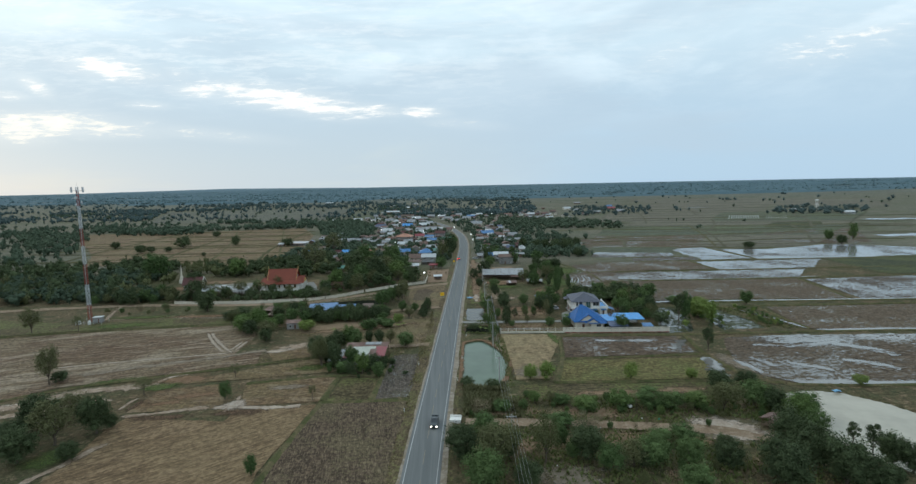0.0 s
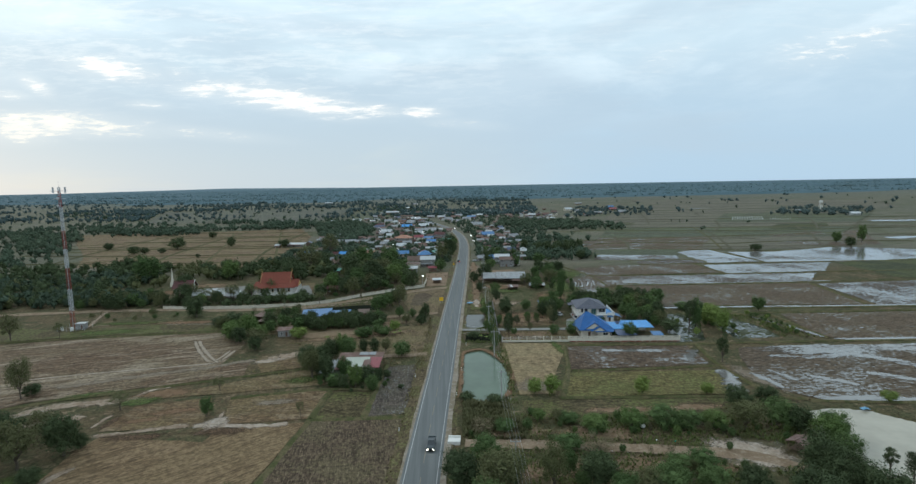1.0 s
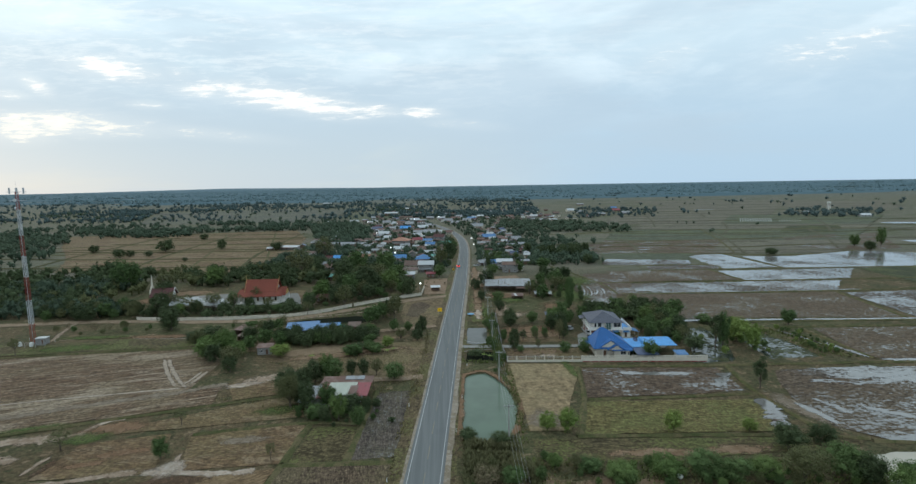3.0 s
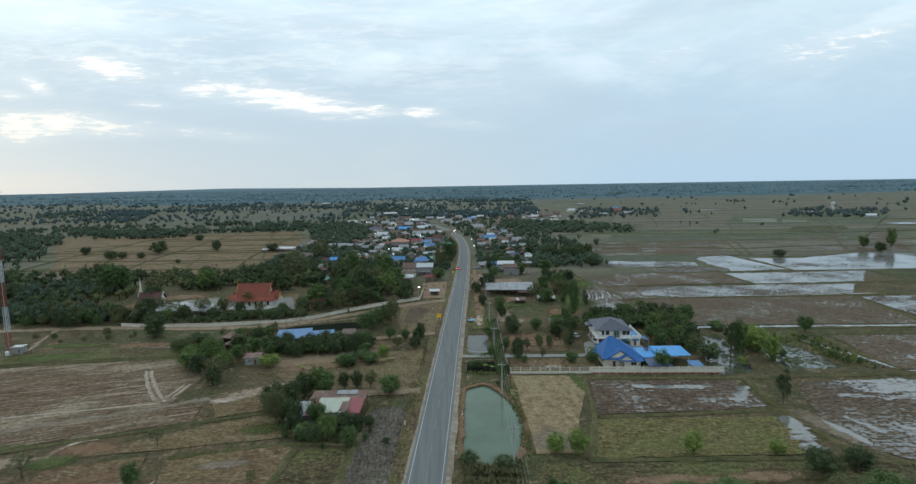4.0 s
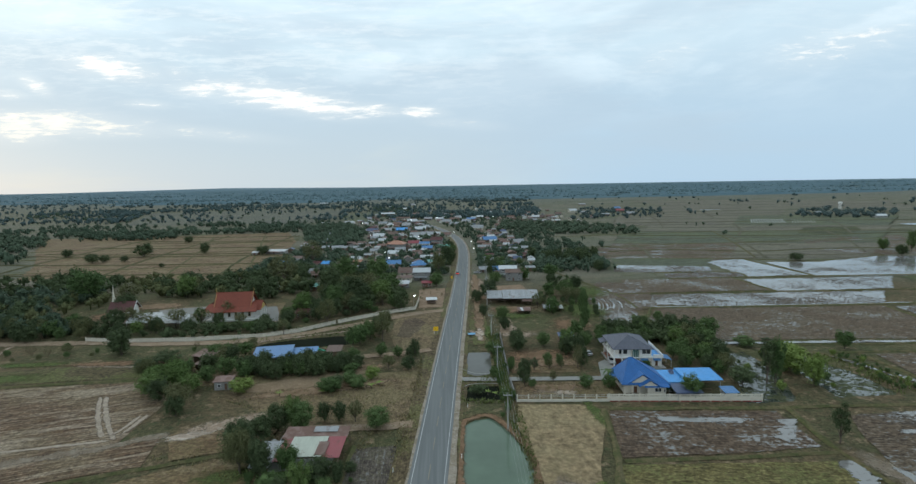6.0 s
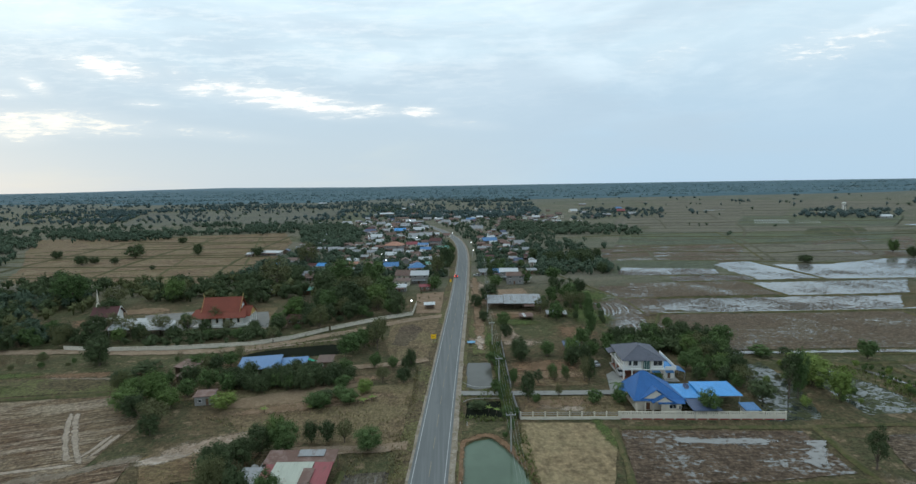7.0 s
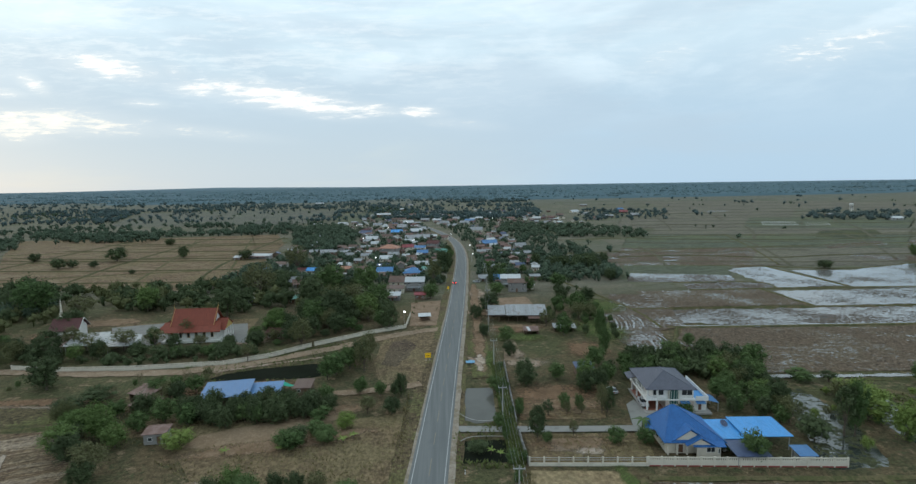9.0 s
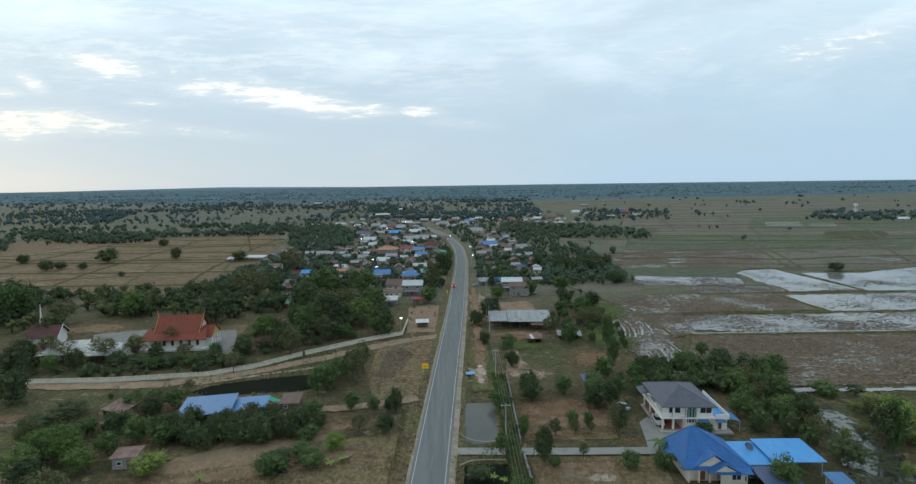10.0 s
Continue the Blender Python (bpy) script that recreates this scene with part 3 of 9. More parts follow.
        self.v += [(x, y, z) for z in (z0, z1) for x, y in ((x0, y0), (x1, y0), (x1, y1), (x0, y1))]
        self.f += [tuple(n + i for i in q) for q in ((3, 2, 1, 0), (4, 5, 6, 7), (0, 1, 5, 4), (1, 2, 6, 5), (2, 3, 7, 6), (3, 0, 4, 7))]
        return self

    def tube(self, a, b, ra, rb=None, sides=6):
        rb = ra if rb is None else rb
        a, b = Vector(a), Vector(b)
        q = (b - a).to_track_quat("Z", "Y")
        n = len(self.v)
        for p, r in ((a, ra), (b, rb)):
            for i in range(sides):
                w = 2 * math.pi * i / sides
                self.v.append(tuple(p + q @ Vector((r * math.cos(w), r * math.sin(w), 0))))
        for i in range(sides):
            j = (i + 1) % sides
            self.f.append((n + i, n + j, n + sides + j, n + sides + i))
        self.f += [tuple(n + i for i in reversed(range(sides))), tuple(n + sides + i for i in range(sides))]
        return self

    def slab(self, points, thick):
        """A sheet through the points (counter-clockwise from above), thick downwards."""
        n, k = len(self.v), len(points)
        self.v += [tuple(p) for p in points] + [(p[0], p[1], p[2] - thick) for p in points]
        self.f += [tuple(n + i for i in range(k)), tuple(n + k + i for i in reversed(range(k)))]
        self.f += [(n + i, n + k + i, n + k + (i + 1) % k, n + (i + 1) % k) for i in range(k)]
        return self

    def data(self, name, smooth=False):
        me = bpy.data.meshes.new(name)
        me.from_pydata(self.v, [], self.f)
        if smooth:
            me.polygons.foreach_set("use_smooth", [True] * len(me.polygons))
        if self.edge:
            me.attributes.new("edge", "FLOAT", "POINT").data.foreach_set("value", self.edge)
        me.update()
        return me


def part(name, mesh, material, parent=None, label="", smooth=False):
    me = mesh if isinstance(mesh, bpy.types.Mesh) else mesh.data(name, smooth)
    if not me.materials:
        me.materials.append(material)
    ob = new(name, me)
    ob.parent = parent
    return tagged(ob, label) if label else ob


def thing(name, label, category, m=None, group="", kind=""):
    ob = new(name)
    ob.empty_display_size = 0.5
    if m is not None:
        ob.matrix_basis = m
    return tagged(ob, label, category, group, kind)


def along(points, step):
    """Points every step metres on a polyline, with the way to the right of it."""
    out = []
    pts = [Vector((p[0], p[1])) for p in points]
    for a, b in zip(pts, pts[1:]):
        n = max(1, round((b - a).length / step))
        for i in range(n):
            out.append(a.lerp(b, i / n))
    out.append(pts[-1])
    res = []
    for i, p in enumerate(out):
        w = (out[min(i + 1, len(out) - 1)] - out[max(i - 1, 0)]).normalized()
        res.append((p, Vector((w.y, -w.x))))
    return res


def smooth_line(points, rounds=2):
    for _ in range(rounds):
        cut = [points[0]]
        for a, b in zip(points, points[1:]):
            cut += [(a[0] * 0.75 + b[0] * 0.25, a[1] * 0.75 + b[1] * 0.25), (a[0] * 0.25 + b[0] * 0.75, a[1] * 0.25 + b[1] * 0.75)]
        points = cut + [points[-1]]
    return points


def strip(points, half, z, step=4.0, wobble=0.0, crown=0.0):
    """A ribbon of ground along a line; with crown it is a low bank."""
    m = Mesh()
    rows = []
    for p, r in along(points, step):
        k = half * max(0.12, 1 + wobble * (noise.noise(Vector((p.x * 0.11, p.y * 0.11, half))) + 0.7 * noise.noise(Vector((p.x * 0.5, p.y * 0.5, half)))))
        k2 = half * max(0.12, 1 + wobble * (noise.noise(Vector((p.x * 0.11, p.y * 0.11, half + 9))) + 0.7 * noise.noise(Vector((p.x * 0.5, p.y * 0.5, half + 9)))))
        rows.append([(p.x - r.x * k, p.y - r.y * k, z), (p.x, p.y, z + crown), (p.x + r.x * k2, p.y + r.y * k2, z)])
    m.edge = []
    for i, row in enumerate(rows):
        m.v += row
        m.edge += [0.0, min(1.0, 0.3 * i, 0.3 * (len(rows) - 1 - i)), 0.0]
    for i in range(len(rows) - 1):
        for j in (0, 1):
            a = 3 * i + j
            m.f.append((a, a + 1, a + 4, a + 3))
    return m


def patch(x, y, rx, ry, z, turn=0.0):
    """A deposit lying on the ground, thick in the middle and thinning out."""
    m = Mesh()
    m.v, m.edge = [(x, y, z)], [1.0]
    c, s = math.cos(radians(turn)), math.sin(radians(turn))
    for i in range(20):
        a = math.pi * i / 10
        u, w = rx * math.cos(a), ry * math.sin(a)
        m.v.append((x + u * c - w * s, y + u * s + w * c, z))
        m.edge.append(0.0)
        m.f.append((0, i + 1, (i + 1) % 20 + 1))
    return m


def inside(x, y, poly):
    hit = False
    for (ax, ay), (bx, by) in zip(poly, poly[1:] + poly[:1]):
        if (ay > y) != (by > y) and x < (bx - ax) * (y - ay) / (by - ay) + ax:
            hit = not hit
    return hit


def edge_gap(x, y, poly):
    best = 1e9
    for (ax, ay), (bx, by) in zip(poly, poly[1:] + poly[:1]):
        dx, dy = bx - ax, by - ay
        t = min(1, max(0, ((x - ax) * dx + (y - ay) * dy) / (dx * dx + dy * dy)))
        best = min(best, math.hypot(x - ax - t * dx, y - ay - t * dy))
    return best


# ---- ground ----
PONDS = {
    "roadside_pond": [(0.8, 148), (6, 144), (11.5, 147), (14.6, 156), (15.8, 166), (14.4, 176), (12.0, 183), (8.6, 190), (4.5, 189), (1.4, 186)],
    "milky_pond": [(90, 137), (98, 138.5), (106, 137), (113, 129), (117, 120), (125, 112), (132, 98), (104, 92), (93, 96), (88, 106), (84, 114), (87, 130)],
    "upper_pond": [(2.4, 242), (11.4, 242), (11.0, 221), (6.3, 219.5), (1.9, 222)],
    "lower_pond": [(2.2, 211), (12.2, 211), (13.0, 201.5), (1.6, 201)],
    "ditch_pond": [(3.0, 130), (11.6, 129), (15.0, 125.5), (3.2, 124.5)],
    "creek": [(-79, 252.5), (-74, 257.5), (-66, 260.8), (-57, 263.4), (-48, 265.3), (-40, 263), (-39, 256), (-46, 252.2), (-58, 251), (-70, 249.5)],
    "house_channel": [(91, 234), (101, 238), (101, 222), (97, 207), (93, 197), (78, 196), (82, 205), (87, 216)],
    "weed_channel": [(110, 234), (120, 230), (124, 214), (124, 200), (106, 199), (107, 217)],
}


def rise_at(x, y):
    """Lifts the far plain so its woods meet the horizon in the camera's view."""
    r = math.hypot(x, y - 50)
    return 27.0 * (min(3000.0, max(0.0, r - 1700)) / 3000) ** 1.2


def depth_at(x, y):
    if abs(x) > 600 or y > 900:
        return rise_at(x, y) - 0.05
    z = -0.16 * max(0.0, 0.5 + noise.noise(Vector((x * 0.07, y * 0.07, 3.0))))
    for poly in PONDS.values():
        if min(p[0] for p in poly) - 4 < x < max(p[0] for p in poly) + 4 and min(p[1] for p in poly) - 4 < y < max(p[1] for p in poly) + 4:
            gap = edge_gap(x, y, poly) * (1 if inside(x, y, poly) else -1)
            z = min(z, -0.45 - 0.5 * max(-0.8, min(2.0, gap + 0.5 * noise.noise(Vector((x * 0.4, y * 0.4, 8))))))
    return z


def spread(lo, hi, step, far_lo, far_hi):
    near = list(np.arange(lo, hi + 0.01, step))
    out, d, left, right = [], step, lo, hi
    while left > far_lo:
        d *= 1.22
        left = max(far_lo, left - d)
        out.insert(0, left)
    near, d = out + near, step
    while right < far_hi:
        d *= 1.22
        right = min(far_hi, right + d)
        near.append(right)
    return near


xs, ys = spread(-95, 135, 1.6, -6000, 6000), spread(88, 270, 1.6, -1500, 5200)
ground_mesh = Mesh()
ground_mesh.v = [(x, y, depth_at(x, y)) for y in ys for x in xs]
w = len(xs)
ground_mesh.f = [(j * w + i, j * w + i + 1, (j + 1) * w + i + 1, (j + 1) * w + i) for j in range(len(ys) - 1) for i in range(w - 1)]
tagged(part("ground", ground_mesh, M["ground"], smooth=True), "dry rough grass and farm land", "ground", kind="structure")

WATER = {
    "roadside_pond": ("pond", "still grey-green roadside pond"),
    "milky_pond": ("pond_milky", "milky brown farm pond"),
    "upper_pond": ("pond_grey", "shallow weedy pond beside the road"),
    "lower_pond": ("dark_water", "dark weedy pond beside the driveway"),
    "ditch_pond": ("dark_water", "dark ditch water among reeds"),
    "creek": ("dark_water", "dark creek below the dirt track"),
    "house_channel": ("weedy", "water channel beside the blue-roofed house"),
    "weed_channel": ("weedy", "weed-grown channel between paddies"),
}
for key, (mat, text) in WATER.items():
    poly = PONDS[key]
    cx, cy = sum(p[0] for p in poly) / len(poly), sum(p[1] for p in poly) / len(poly)
    m = Mesh().face(*[(cx + (x - cx) * 1.12, cy + (y - cy) * 1.12, -0.42) for x, y in poly])
    tagged(part("water_" + key, m, M[mat]), text, "water", kind="structure")

# ---- main road: centre line, then shoulder, asphalt and lines ----
ROAD = smooth_line([(-9.6, -60), (-9.1, 60), (-8.8, 96), (-7.6, 130), (-5.6, 180), (-4.1, 220), (-1.6, 280), (0.9, 335), (3.2, 400), (5.4, 480), (5.6, 530), (3.4, 590), (-2.5, 645), (-14, 710), (-34, 790), (-62, 880), (-95, 990)], 2)


def road_part(name, left, right, z, mat, text, dash=None):
    m, rows = Mesh(), []
    for p, r in along(ROAD, 3.0):
        rows.append(((p.x + r.x * left, p.y + r.y * left, z), (p.x + r.x * right, p.y + r.y * right, z)))
    for i in range(len(rows) - 1):
        if dash and i % dash[0] >= dash[1]:
            continue
        (a, b), (c, d) = rows[i], rows[i + 1]
        m.face(a, b, d, c)
    return m


def banked(name, spans, mat, text):
    m, rows = Mesh(), []
    for p, r in along(ROAD, 2.0):
        rows.append([(p.x + r.x * o, p.y + r.y * o, z) for o, z in spans(p.y)])
    n = len(rows[0])
    for row in rows:
        m.v += row
    for i in range(len(rows) - 1):
        for j in range(n - 1):
            a = n * i + j
            m.f.append((a, a + 1, a + n + 1, a + n))
    return tagged(part(name, m, M[mat]), text, "road shoulder", kind="structure")


def wave_at(y, seed, size):
    return size * (noise.noise(Vector((y * 0.07, 0, seed))) + 0.6 * noise.noise(Vector((y * 0.3, 0, seed))))


banked("road_verge", lambda y: ((-9.5 + wave_at(y, 3, 1.0), -0.15), (-5.0, 0.24), (0, 0.26), (5.2, 0.24), (6.9 + wave_at(y, 4, 0.6), -0.15)), "verge", "dry grassy verge of the road")
banked("road_shoulder", lambda y: ((-4.75 + wave_at(y, 1, 0.35), 0.262), (-4.0, 0.30), (4.0, 0.30), (5.45 + wave_at(y, 2, 0.5), 0.262)), "shoulder", "sandy gravel shoulder of the road")
m, rows = Mesh(), []
for p, r in along(ROAD, 3.0):
    rows.append([(p.x + r.x * o, p.y + r.y * o, z) for o, z in ((-4.15, 0.2), (-4.1, 0.36), (0, 0.41), (4.0, 0.36), (4.05, 0.2))])
for row in rows:
    m.v += row
for i in range(len(rows) - 1):
    for j in range(4):
        a = 5 * i + j
        m.f.append((a, a + 1, a + 6, a + 5))
tagged(part("road", m, M["asphalt"]), "worn grey two-lane asphalt road", "road", kind="structure")
tagged(part("edge_line_left", road_part("l", -3.52, -3.34, 0.385, 0, ""), M["line"]), "worn white edge line", "road marking", kind="structure")
tagged(part("edge_line_right", road_part("r", 3.28, 3.44, 0.385, 0, ""), M["line"]), "worn white edge line", "road marking", kind="structure")
tagged(part("centre_line", road_part("c", -0.06, 0.06, 0.42, 0, "", (4, 2)), M["yellow_line"]), "faded yellow centre dashes", "road marking", kind="structure")


# ---- fields ----
layer, SHEETS = [0], []


def field(name, poly, mat, text, z=None, rag=0.5):
    """A parcel of land with a slightly ragged edge."""
    layer[0] += 1
    z = 0.03 + 0.002 * layer[0] if z is None else z
    SHEETS.append((poly, z))
    pts = []
    for (ax, ay), (bx, by) in zip(poly, poly[1:] + poly[:1]):
        n = max(1, int(math.hypot(bx - ax, by - ay) / 2.5))
        for i in range(n):
            x, y = ax + (bx - ax) * i / n, ay + (by - ay) * i / n
            pts.append((x + rag * noise.noise(Vector((x * 0.3, y * 0.3, 1))), y + rag * noise.noise(Vector((x * 0.3, y * 0.3, 7))), z))
    bm = bmesh.new()
    f = bm.faces.new([bm.verts.new(p) for p in pts])
    if f.calc_center_median() and f.normal.z < 0:
        f.normal_flip()
    bmesh.ops.triangulate(bm, faces=bm.faces[:])
    me = bpy.data.meshes.new(name)
    bm.to_mesh(me)
    bm.free()
    return tagged(part(name, me, M[mat]), text, "field", kind="structure")


field("field_1", [(-89, 129), (-62, 126), (-61, 132), (-40, 135), (-43.5, 104), (-42, 60), (-85, 60), (-88, 106), (-90, 123)], "mown", "mown tan field with wheel tracks")
field("field_2", [(-38.5, 135.5), (-15.1, 136), (-15.0, 124), (-15.8, 105), (-16.0, 60), (-40, 60), (-42, 104)], "plough", "brown ploughed field beside the road")
field("field_3", [(-66, 150), (-41, 156), (-39, 154), (-40, 137), (-61, 135)], "tan", "tan stubble field")
field("field_4", [(-91, 147), (-72, 152), (-66, 134), (-91, 132)], "tan", "tan stubble field")
field("field_5", [(-37, 154), (-24.6, 154), (-25.9, 138), (-38, 137)], "greenish", "green and tan stubble plot")
field("field_6", [(-24.9, 175), (-14.5, 176), (-14.9, 139), (-24.6, 138)], "damp_strip", "grey damp ploughed strip")
field("field_7", [(-202, 202), (-168, 210), (-124, 216), (-93, 219), (-83, 202), (-82, 177), (-73, 182), (-70, 169), (-124, 151), (-139, 137)], "straw", "brown field striped with pale straw")
field("field_8", [(-103, 146), (-68, 165), (-47, 174), (-41, 160), (-68, 155), (-94, 151)], "tan", "narrow tan stubble strip")
field("field_9", [(-240, 241), (-174, 226), (-133, 233), (-105, 231), (-95, 223), (-126, 220), (-170, 214), (-206, 206)], "greenish", "green-brown fallow strip")
field("field_10", [(-72, 183), (-53, 196), (-44, 199), (-46, 178), (-65, 171)], "tan", "dusty tan yard ground")
field("field_11", [(-66, 209), (-38, 219), (-22.6, 223), (-13.0, 225), (-13.6, 186), (-28.2, 187), (-52, 192)], "dry_grass", "dry grass clearing")
field("field_12", [(-27.9, 296), (-7.5, 299), (-8.5, 263), (-11.5, 246), (-21.9, 242), (-27.3, 264)], "dry_grass", "dry grass plot behind the yellow sign")
field("field_60", [(-24.5, 262), (-24.2, 286), (-18.5, 291), (-14.2, 281), (-16.5, 268), (-19.0, 259)], "plough_dark", "dark bare earth plot behind the yellow sign", rag=1.6)
field("field_13", [(16.4, 197), (37, 196), (38, 188), (30, 165), (27.5, 150), (17.0, 150), (17.2, 170), (14.5, 184)], "pale_grass", "pale dry grass plot")
field("field_14", [(40, 192), (83, 190), (82, 172), (63, 170), (36, 169)], "paddy", "muddy wet paddy")
field("field_15", [(35, 166), (81, 166), (80, 151), (77, 148), (30, 148)], "yellow_rice", "yellow-green rice stubble")
field("field_16", [(17, 146), (77, 145), (94, 143), (88, 139.5), (39, 136), (17.6, 134)], "greenish", "dry grass strip")
field("field_17", [(100, 187), (127, 189), (190, 187), (160, 143), (118, 141.5), (98, 144), (91, 151), (91.5, 164), (95, 177)], "paddy_mixed", "half-flooded brown paddy with mud ridges")
field("field_44", [(101, 187), (127, 189), (190, 187), (184, 179), (150, 181), (128, 177.5), (108, 182)], "paddy_wet", "flooded upper end of the paddy", rag=2.5)
field("field_18", [(143, 232), (225, 232), (195, 194), (142, 196), (138, 200)], "paddy_brown", "brown paddy in rows")
field("field_19", [(94, 299), (201, 296), (192, 246), (151, 249), (90, 249), (84, 282)], "paddy_brown", "brown paddy in rows")
field("field_20", [(204, 295), (290, 301), (235, 243), (198, 243)], "paddy_wet", "flooded paddy")
field("field_21", [(92, 329), (226, 328), (206, 303), (122, 302), (87, 308)], "paddy_wet", "flooded paddy with mud ridges", rag=3.0)
field("field_22", [(172, 366), (264, 367), (236, 334), (172, 332)], "flood", "open flooded paddy", rag=2.0)
field("field_23", [(184, 437), (216, 444), (220, 377), (179, 374)], "flood", "open flooded paddy", rag=2.0)
field("field_24", [(223, 428), (260, 424), (312, 448), (345, 444), (390, 412), (351, 372), (259, 369), (223, 371)], "flood", "open flooded paddy", rag=2.0)
field("field_25", [(134, 388), (183, 392), (178, 374), (130, 374)], "paddy_wet", "flooded paddy")
field("field_26", [(68, 326), (86, 329), (84, 300), (80, 276), (67, 270), (61, 290)], "paddy", "muddy paddy with curved furrows")
field("field_27", [(100, 371), (170, 371), (169, 335), (98, 334)], "paddy_brown", "brown paddy in rows")
field("field_28", [(18.5, 240), (44, 243), (39, 220), (17.2, 220)], "tan", "bare earth yard with young trees")
field("field_29", [(17.2, 212.5), (46, 212), (44, 199), (17.0, 200)], "dry_grass", "garden ground behind the wall")
field("field_30", [(-82, 230), (-50, 236), (-38, 236), (-36, 222), (-60, 214), (-80, 214)], "dry_grass", "bare tan yard")
field("field_56", [(-64, 209), (-62.3, 214.7), (-46.9, 221.3), (-38.2, 226), (-28, 226), (-30, 221.5), (-36, 219.5), (-43.1, 212.1), (-46.3, 207.3)], "bare_yard", "bare trodden tan yard")
field("field_31", [(-150, 318), (-90, 326), (-85, 300), (-140, 298)], "tan", "bare temple yard")
field("field_32", [(-22, 352), (-7, 356), (-7.5, 309), (-19, 309)], "bare", "bare reddish earth lot")
field("field_33", [(196, 500), (330, 470), (300, 452), (190, 448)], "dull_green", "green fallow paddy")
field("field_34", [(8, 356), (38, 362), (40, 338), (9, 336)], "bare", "bare reddish earth lot")

field("field_37", [(109, 464), (157, 560), (285, 575), (454, 581), (375, 456), (281, 450), (218, 447), (183, 440)], "paddy_brown", "brown fallow paddies", rag=3.0)
field("field_45", [(334, 928), (524, 886), (723, 1169), (473, 1248)], "plain_tan", "olive-brown stubble plain", rag=4.0)
field("field_46", [(209, 747), (358, 722), (467, 899), (279, 940)], "plain_tan", "tan stubble plain", rag=4.0)
field("field_47", [(358, 722), (537, 692), (687, 850), (467, 899)], "dull_green", "green fallow field in long rows", rag=4.0)
field("field_48", [(224, 671), (483, 632), (542, 691), (256, 739)], "plain_tan", "olive-brown stubble plain", rag=4.0)
field("field_49", [(152, 553), (240, 543), (307, 659), (198, 675)], "dull_green", "green fallow field in long rows", rag=4.0)
field("field_50", [(240, 543), (386, 526), (487, 632), (307, 659)], "dull_green", "green-brown fallow field", rag=4.0)
field("field_51", [(116, 458), (210, 450), (267, 539), (151, 553)], "paddy_brown", "brown fallow paddy in rows", rag=4.0)
field("field_52", [(210, 450), (309, 441), (390, 525), (267, 539)], "plain_tan", "olive-brown stubble plain", rag=4.0)
field("field_53", [(103, 406), (167, 401), (197, 451), (123, 458)], "dull_green", "green fallow field in long rows", rag=4.0)
field("field_54", [(83, 364), (109, 362), (96, 301), (68, 291), (67, 303)], "paddy_mixed", "half-flooded brown paddy", rag=2.0)
field("field_55", [(104, 399), (167, 388), (175, 414), (116, 426)], "paddy_wet", "flooded strip of paddy", rag=2.0)
field("field_40", [(128, 526), (147, 514), (144, 490), (124, 503)], "paddy_mixed", "wet patch in a paddy", rag=4.0)
field("field_41", [(181, 527), (191, 509), (178, 483), (165, 492)], "paddy_mixed", "wet patch in a paddy", rag=4.0)
field("field_42", [(336, 556), (404, 574), (394, 552), (322, 526)], "paddy_mixed", "wet patch in a paddy", rag=4.0)
field("field_43", [(323, 501), (336, 470), (317, 458), (309, 489)], "paddy_mixed", "wet patch in a paddy", rag=4.0)
field("field_61", [(419, 676), (491, 687), (462, 640), (410, 598), (370, 614)], "rank_grass", "dark rank grass on the plain", rag=4.0)
field("field_62", [(500, 1250), (860, 1000), (1050, 1300), (800, 1560), (520, 1600)], "plain_tan", "wide tan stubble plain before the far woods", rag=8.0)
field("field_57", [(-560, 920), (-240, 900), (-260, 1340), (-480, 1400), (-760, 1340)], "olive_stubble", "far olive-tan stubble fields", rag=6.0)
field("field_58", [(-150, 905), (-60, 1180), (-190, 1300), (-230, 1000)], "dull_green", "far green fallow field", rag=6.0)
field("field_59", [(266, 366), (350, 380), (420, 372), (330, 300), (262, 308)], "rank_grass", "dark rank grass between the flooded paddies", rag=3.0)
field("field_36", [(4.5, 298), (12.8, 298), (12.5, 250), (6, 248)], "greenish", "green grass strip beside the road")
field("field_35", [(-515, 700), (-347, 712), (-224, 738), (-178, 624), (-144, 453), (-152, 390), (-222, 395), (-300, 405), (-345, 475), (-430, 580)], "tan", "wide tan stubble fields", rag=3.0)

# washed-out pale sand, straw drifts, bare patches and wheel ruts
low = [0.0]


def deposit(name, mesh, mat, text, kind_of="track"):
    return tagged(part(name, mesh, M[mat]), text, kind_of, kind="structure")


def on_top(points, reach):
    """Just above every parcel that lies under the points."""
    low[0] += 0.0006
    best = 0.03
    for x, y in points:
        for dx, dy in ((0, 0), (reach, 0), (-reach, 0), (0, reach), (0, -reach)):
            for poly, z in SHEETS:
                if z > best and inside(x + dx, y + dy, poly):
                    best = z
    return best + 0.005 + low[0]


